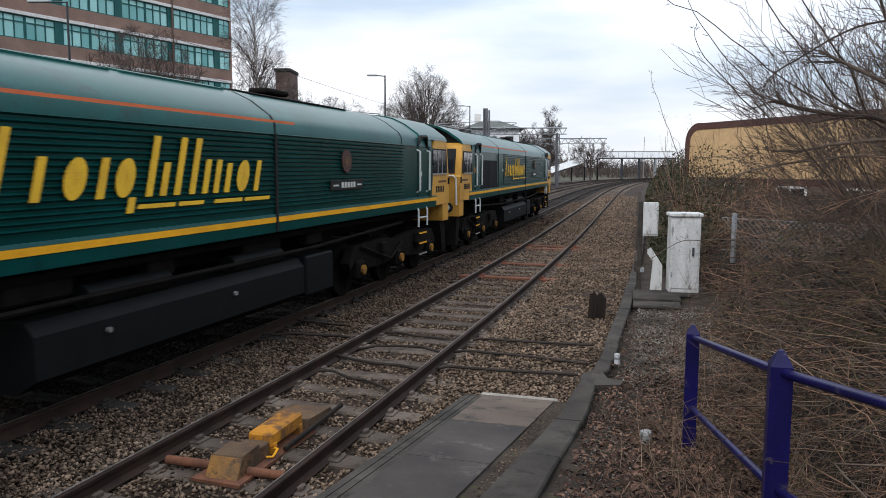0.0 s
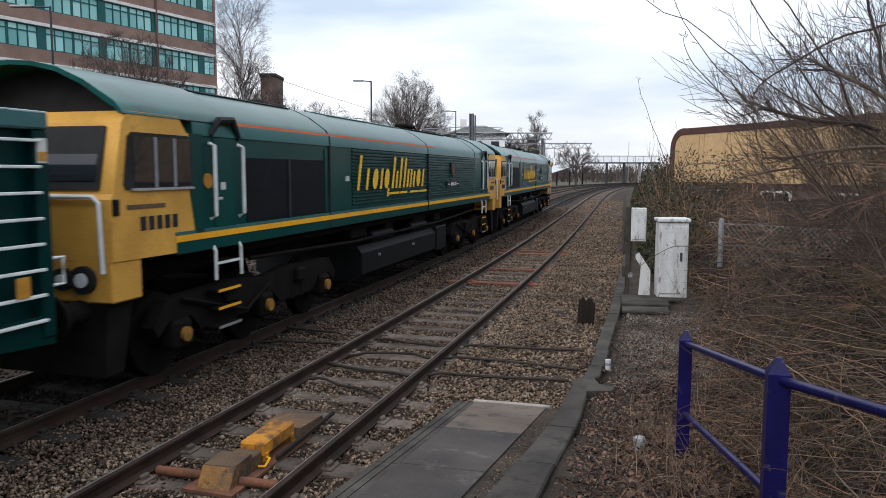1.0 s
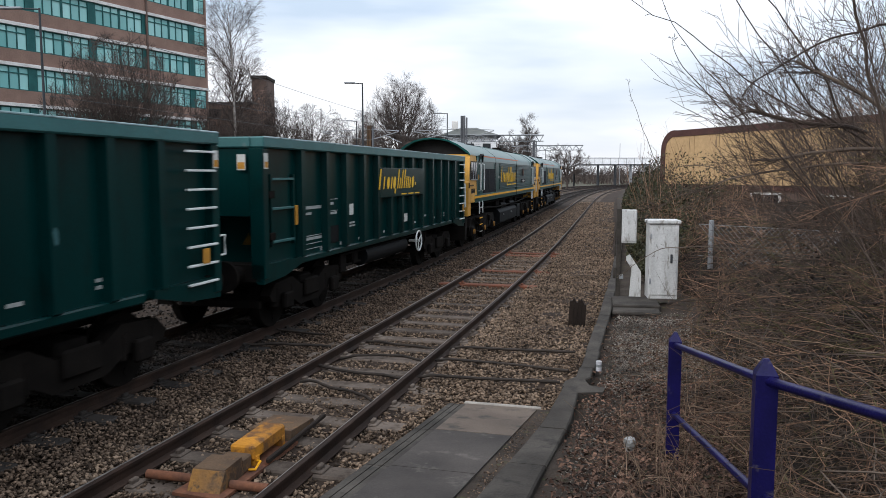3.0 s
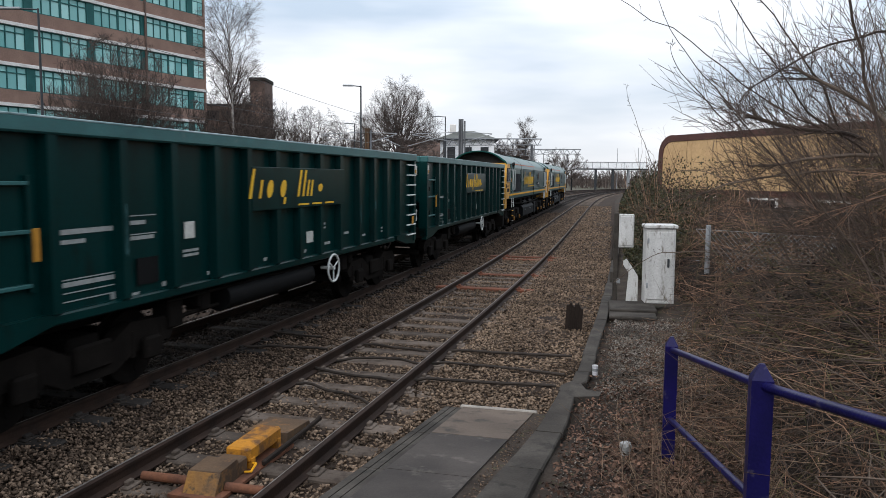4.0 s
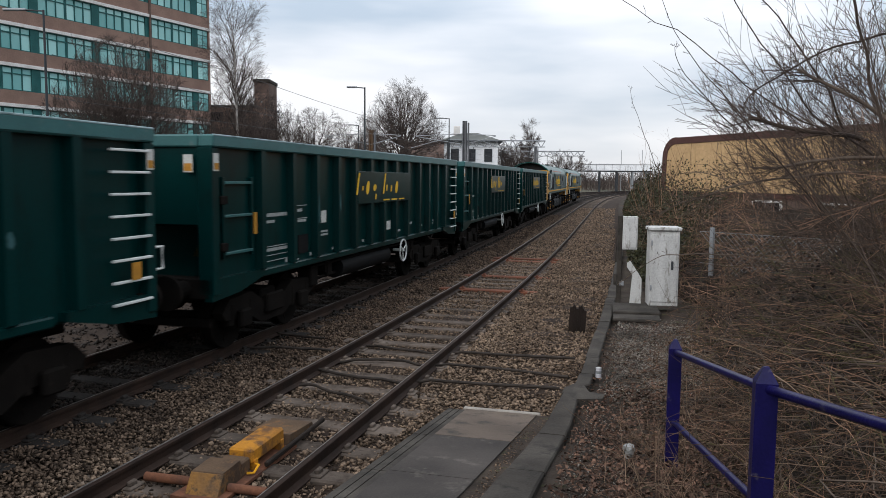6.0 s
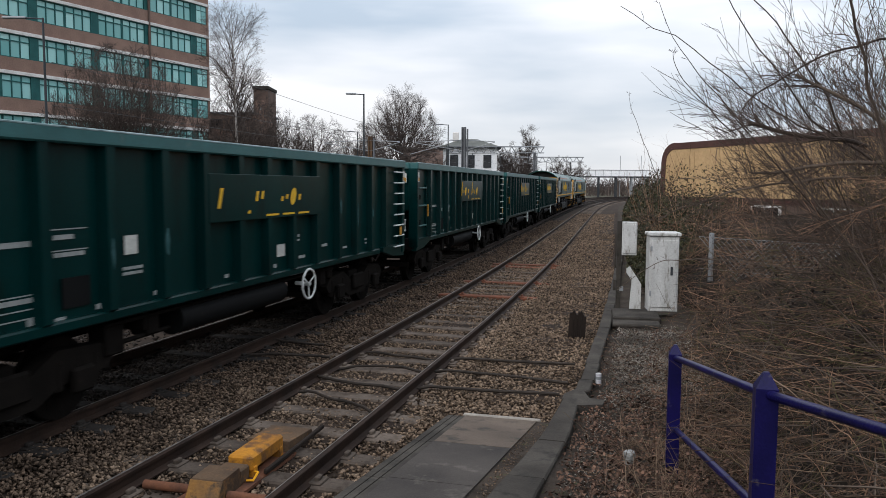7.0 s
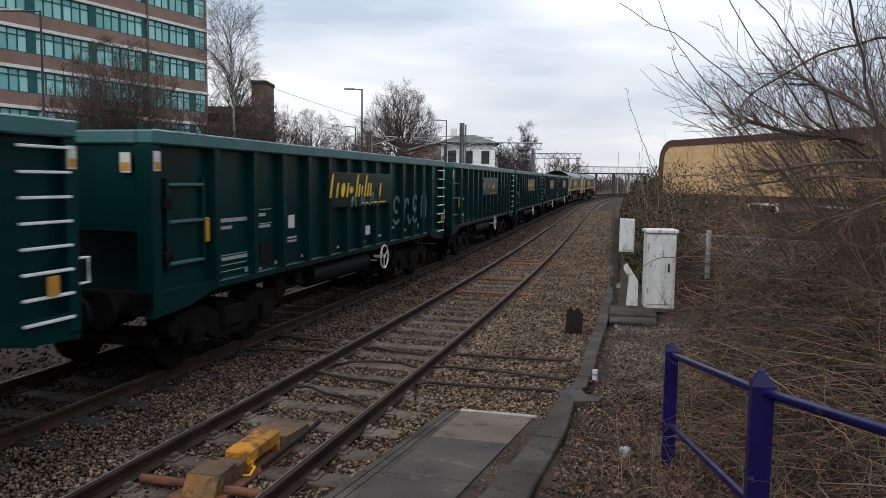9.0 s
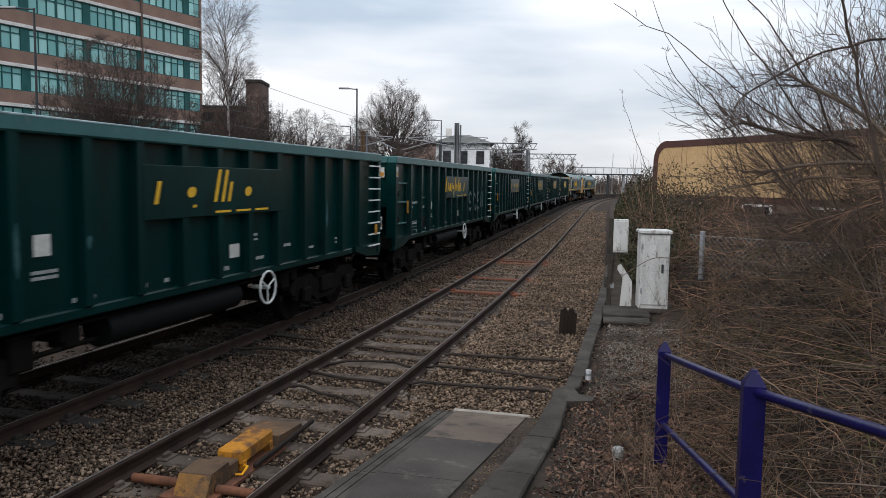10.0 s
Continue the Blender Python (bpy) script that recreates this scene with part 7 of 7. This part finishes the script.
def build_leaf_litter():
    g = np.random.default_rng(9)
    num = 27000
    y = 2.6 * (13.5 / 2.6) ** g.uniform(0, 1, num)
    e = np.array([thicket_edge(q) for q in y])
    x = 3.14 + (e + .45 - 3.14) * g.uniform(0, 1, num) ** .72
    keep = g.uniform(0, 1, num) < np.where(y < 9, .95, .35)
    x, y = x[keep], y[keep]
    num = len(x)
    z = np.array([max(ramp_z(q), .13) for q in y]) - .005 + g.uniform(0, .035, num)
    k = g.uniform(.010, .030, num)[:, None]
    a = g.normal(0, 1, (num, 3)) * [1, 1, .35]
    a /= np.linalg.norm(a, axis=1, keepdims=True)
    b = np.cross(a, g.normal(0, .3, (num, 3)) + [0, 0, 1])
    b /= np.linalg.norm(b, axis=1, keepdims=True)
    c = np.stack([x, y, z], 1)
    up = np.array([0, 0, 1.0]) * k * .5
    V = np.stack([c + a * k, c + b * k * .6 + up, c - a * k, c - b * k * .6 + up], 1).reshape(-1, 3)
    i = np.arange(num)[:, None] * 4
    T = np.concatenate([i + [0, 1, 2], i + [0, 2, 3]])
    tagged(new("fallen_leaves", mesh_np("fallen_leaves", V, T, LITTER)), "curled brown dead leaves scattered on the earth", "leaves", kind="stuff")
    num = 900
    y = g.uniform(2.8, 12, num)
    e = np.array([thicket_edge(q) for q in y])
    x = 3.3 + (e + .3 - 3.3) * g.uniform(0, 1, num) ** .6
    z = np.array([max(ramp_z(q), .13) for q in y])
    P = lines(g, np.stack([x, y, z + .01], 1), g.normal(0, 1, (num, 3)) * [1, 1, .25] + [0, 0, .1], g.uniform(.1, .45, num), 5, .15, -.02)
    P[..., 2] = np.maximum(P[..., 2], z[:, None])
    more = 170
    y = g.uniform(2.6, 7.2, more)
    x = 4.03 + (6.46 - y) * .13 + g.normal(-.12, .22, more)
    z = np.array([max(ramp_z(q), .13) for q in y])
    S = lines(g, np.stack([x, y, z], 1), g.normal(0, .55, (more, 3)) * [1, 1, .2] + [-.15, 0, .9], g.uniform(.2, .75, more), 5, .14, -.10)
    S[..., 2] = np.maximum(S[..., 2], z[:, None])
    V, T = joined([(P, np.full(num, .0030), np.full(num, .0015)), (S, np.full(more, .0030), np.full(more, .0014))])
    canes = 45
    y = g.uniform(3.2, 7.6, canes)
    z = np.array([max(ramp_z(q), .13) for q in y]) + g.uniform(.1, .95, canes)
    C = lines(g, np.stack([4.35 + (6.46 - y) * .13 + g.uniform(.1, .5, canes), y, z], 1), g.normal(0, .5, (canes, 3)) * [.5, 1, .5] + [-1, 0, .15], g.uniform(.5, 1.2, canes), 8, .10, -.06)
    C[..., 2] = np.maximum(C[..., 2], np.array([max(ramp_z(q), .13) for q in C[..., 1].ravel()]).reshape(C.shape[:2]) + .01)
    W, U = joined([(C, np.full(canes, .0030), np.full(canes, .0015))])
    V, T = np.concatenate([V, W]), np.concatenate([T, U + len(V)])
    tagged(new("dead_stalks", mesh_np("dead_stalks", V, T, DRY_STEM)), "thin dry stalks lying over the earth", "stalks", kind="stuff")


def build_far_trees():
    build_round_tree("large round-crowned bare tree beyond the railway", -23.3, 84, 14.8, 5.0, 1, .0085, 38, .26, (8, 8, 5), -.6, .3)
    build_tree("slender silver birch with fine drooping twigs", -28.3, 56, 17.0, 2, limbs=46, first=.14, angle=38, droop=-.08, lift=.04, counts=(7, 6, 4), reach=.25, twig=.0065, trunk=.16, bark=BIRCH)
    build_round_tree("wide bushy bare tree with upswept stems before the offices", -34.8, 50, 14.0, 5.4, 3, .012, 44, .12, (9, 7, 5), -.6, .08)
    build_round_tree("bare tree beside the brick tower", -33.5, 74, 11.6, 4.2, 4, .010, 18)
    build_round_tree("bare tree at the roadside", -30.2, 86, 10.6, 4.6, 5, .010, 18)
    build_round_tree("thin bare tree at the roadside", -25.6, 78, 9.0, 3.2, 6, .009, 12)
    build_round_tree("bare tree behind the white house", -13.2, 101, 9.0, 3.6, 7, .012, 14)
    build_tree("tall narrow bare tree beyond the white house", -14.2, 125, 12.6, 8, limbs=34, first=.2, angle=24, counts=(7, 6, 4), reach=.24, twig=.011, trunk=.18)
    build_round_tree("bare tree beyond the gantries", -17.5, 128, 10.5, 5, 9, .014, 16)
    build_round_tree("bare tree beyond the gantries", -9.0, 140, 8.8, 5, 10, .015, 16)
    build_tree("bare tree near the office block", -36.5, 66, 10.0, 11, stems=5, spread=.25, limbs=24, first=.2, angle=30, counts=(5, 5, 4), reach=.40, twig=.011, trunk=.11)
    build_round_tree("low twiggy bare tree by the birch", -29.6, 62, 11.6, 3.2, 13, .010, 22, .10, (8, 7, 5), -.6, .08)
    build_round_tree("low twiggy bare tree by the birch", -32.6, 62, 11.8, 3.4, 14, .010, 22, .10, (8, 7, 5), -.6, .08)
    build_round_tree("rounded bare tree beside the tower", -32.0, 79, 11.6, 4.0, 15, .010, 16)
    build_tree("dark twiggy bare tree by the railway", -18.5, 70, 7.0, 12, stems=7, spread=.3, limbs=30, first=.15, angle=30, counts=(6, 6, 4), reach=.36, twig=.012, trunk=.08)

    # scrub along the far side of the railway
    g = np.random.default_rng(77)
    num = 5200
    y = g.uniform(22, 150, num)
    x = -15.5 - .12 * y - g.uniform(0, 1, num) ** 1.5 * 7
    P = lines(g, np.stack([x, y, np.full(num, -.6)], 1), g.normal(0, .35, (num, 3)) + [0, 0, 1], g.uniform(1.6, 5.4, num), 6, .12, 0)
    r = .012 * np.maximum(1, y / 60)
    sets = [(P, r * 1.6, r)]
    A, a0, a1 = offshoots(g, P, r * 1.4, r, 5, 1.1, 40, 4, .14, .02, .8, .25, 1)
    r5 = np.repeat(r, 5)
    sets.append((A, np.maximum(a0, r5 * .8), np.maximum(a1, r5 * .6)))
    V, T = joined(sets)
    tagged(new("far_scrub", mesh_np("far_scrub", V, T, FAR_TWIG)), "band of dark leafless scrub beyond the tracks", "scrub", kind="stuff")
    v, f = [], []
    ys = np.arange(16, 170, 2.0)
    ds = np.array([0, .8, 2, 4, 7, 10, 13])
    hs = np.array([-.6, 1.2, 2.2, 2.6, 2.7, 2.4, -.6])
    for y in ys:
        for d, h in zip(ds, hs):
            q = 0 if h < 0 else noise.noise(Vector((d * .5, y * .4, 1))) * .9
            v.append((-15.0 - .12 * y - d, y, h + q))
    n = len(ds)
    for i in range(len(ys) - 1):
        for j in range(n - 1):
            a = i * n + j
            f += [(a, a + 1, a + n + 1), (a, a + n + 1, a + n)]
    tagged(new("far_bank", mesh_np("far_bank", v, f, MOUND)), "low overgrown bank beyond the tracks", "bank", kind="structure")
    # woods on the horizon
    num = 5000
    a = g.uniform(math.radians(-75), math.radians(35), num)
    R = g.uniform(230, 330, num)
    x, y = R * np.sin(a), R * np.cos(a)
    P = lines(g, np.stack([x, y, np.full(num, -.6)], 1), g.normal(0, .3, (num, 3)) + [0, 0, 1], g.uniform(3, 8.5, num) * (1 + .3 * np.sin(a * 31)), 5, .10, 0)
    A, a0, a1 = offshoots(g, P, np.full(num, .14), np.full(num, .05), 6, 2.6, 42, 4, .14, .02, .8, .2, 1)
    V, T = joined([(P, np.full(num, .16), np.full(num, .05)), (A, np.maximum(a0, .06), np.maximum(a1, .04))])
    tagged(new("far_woods", mesh_np("far_woods", V, T, FAR_TWIG)), "distant line of bare winter woods", "woods", kind="stuff")


build_thicket()
build_shrubs()
build_leaf_litter()
build_far_trees()
scatter_stones("ballast_stones", "loose brown crushed stones between and beside the rails",
               [(3.5, 9, -1.5, -.85, 4200, .029, -.174), (3.5, 9, -.85, 1.2, 12000, .029, -.204), (3.5, 9, 1.2, 1.75, 4600, .029, -.168),
                (9, 15, -1.1, -.85, 1900, .030, -.174), (9, 15, -.85, .95, 12000, .030, -.208), (9, 15, .95, 2.95, 17500, .030, -.160), (8, 9, 1.7, 2.95, 2800, .029, -.147),
                (15, 26, -1.1, 1.0, 17000, .032, -.194), (15, 26, 1.0, 2.95, 19000, .032, -.156),
                (26, 44, -1.1, 2.8, 19000, .042, -.160), (44, 75, -1.1, 2.7, 9000, .06, -.165)], STONE, 3)
scatter_stones("cess_stones", "loose grey-brown crushed stones between the two tracks",
               [(4, 10, -2.45, -1.1, 8800, .030, -.195), (10, 17, -2.35, -1.1, 8800, .031, -.195), (17, 30, -2.3, -1.1, 9000, .035, -.19), (30, 60, -2.3, -1.1, 5000, .05, -.19)], GREY_STONE, 4)
scatter_stones("oily_stones", "crushed stones under the train, coloured dark for oil, brake dust and shade",
               [(4, 10, -4.6, -2.35, 8500, .032, -.19), (10, 17, -4.4, -2.3, 7000, .034, -.19), (17, 60, -4.2, -2.25, 7000, .045, -.19), (7, 22, -9.5, -4.6, 5500, .045, -.19)], SHADED_OILY_STONE, 7)
scatter_stones("joint_grit", "dark grit and small stones between the slabs and the kerb",
               [(3.5, 7.9, 2.60, 2.88, 2600, .010, lambda q: ramp_z(q) - .018)], GREY_STONE, 8)
scatter_stones("path_gravel", "small pale gravel on the earth beside the kerb",
               [(8.5, 13.6, 3.28, 4.45, 9000, .011, .118), (8.9, 12.6, 3.36, 4.1, 4500, .011, .120), (8.2, 14.0, 3.2, 4.6, 2500, .011, .118), (3.4, 8.6, 3.15, 3.7, 1800, .011, lambda q: max(ramp_z(q), .13) - .035)], FINE_GRAVEL, 6)

motions()
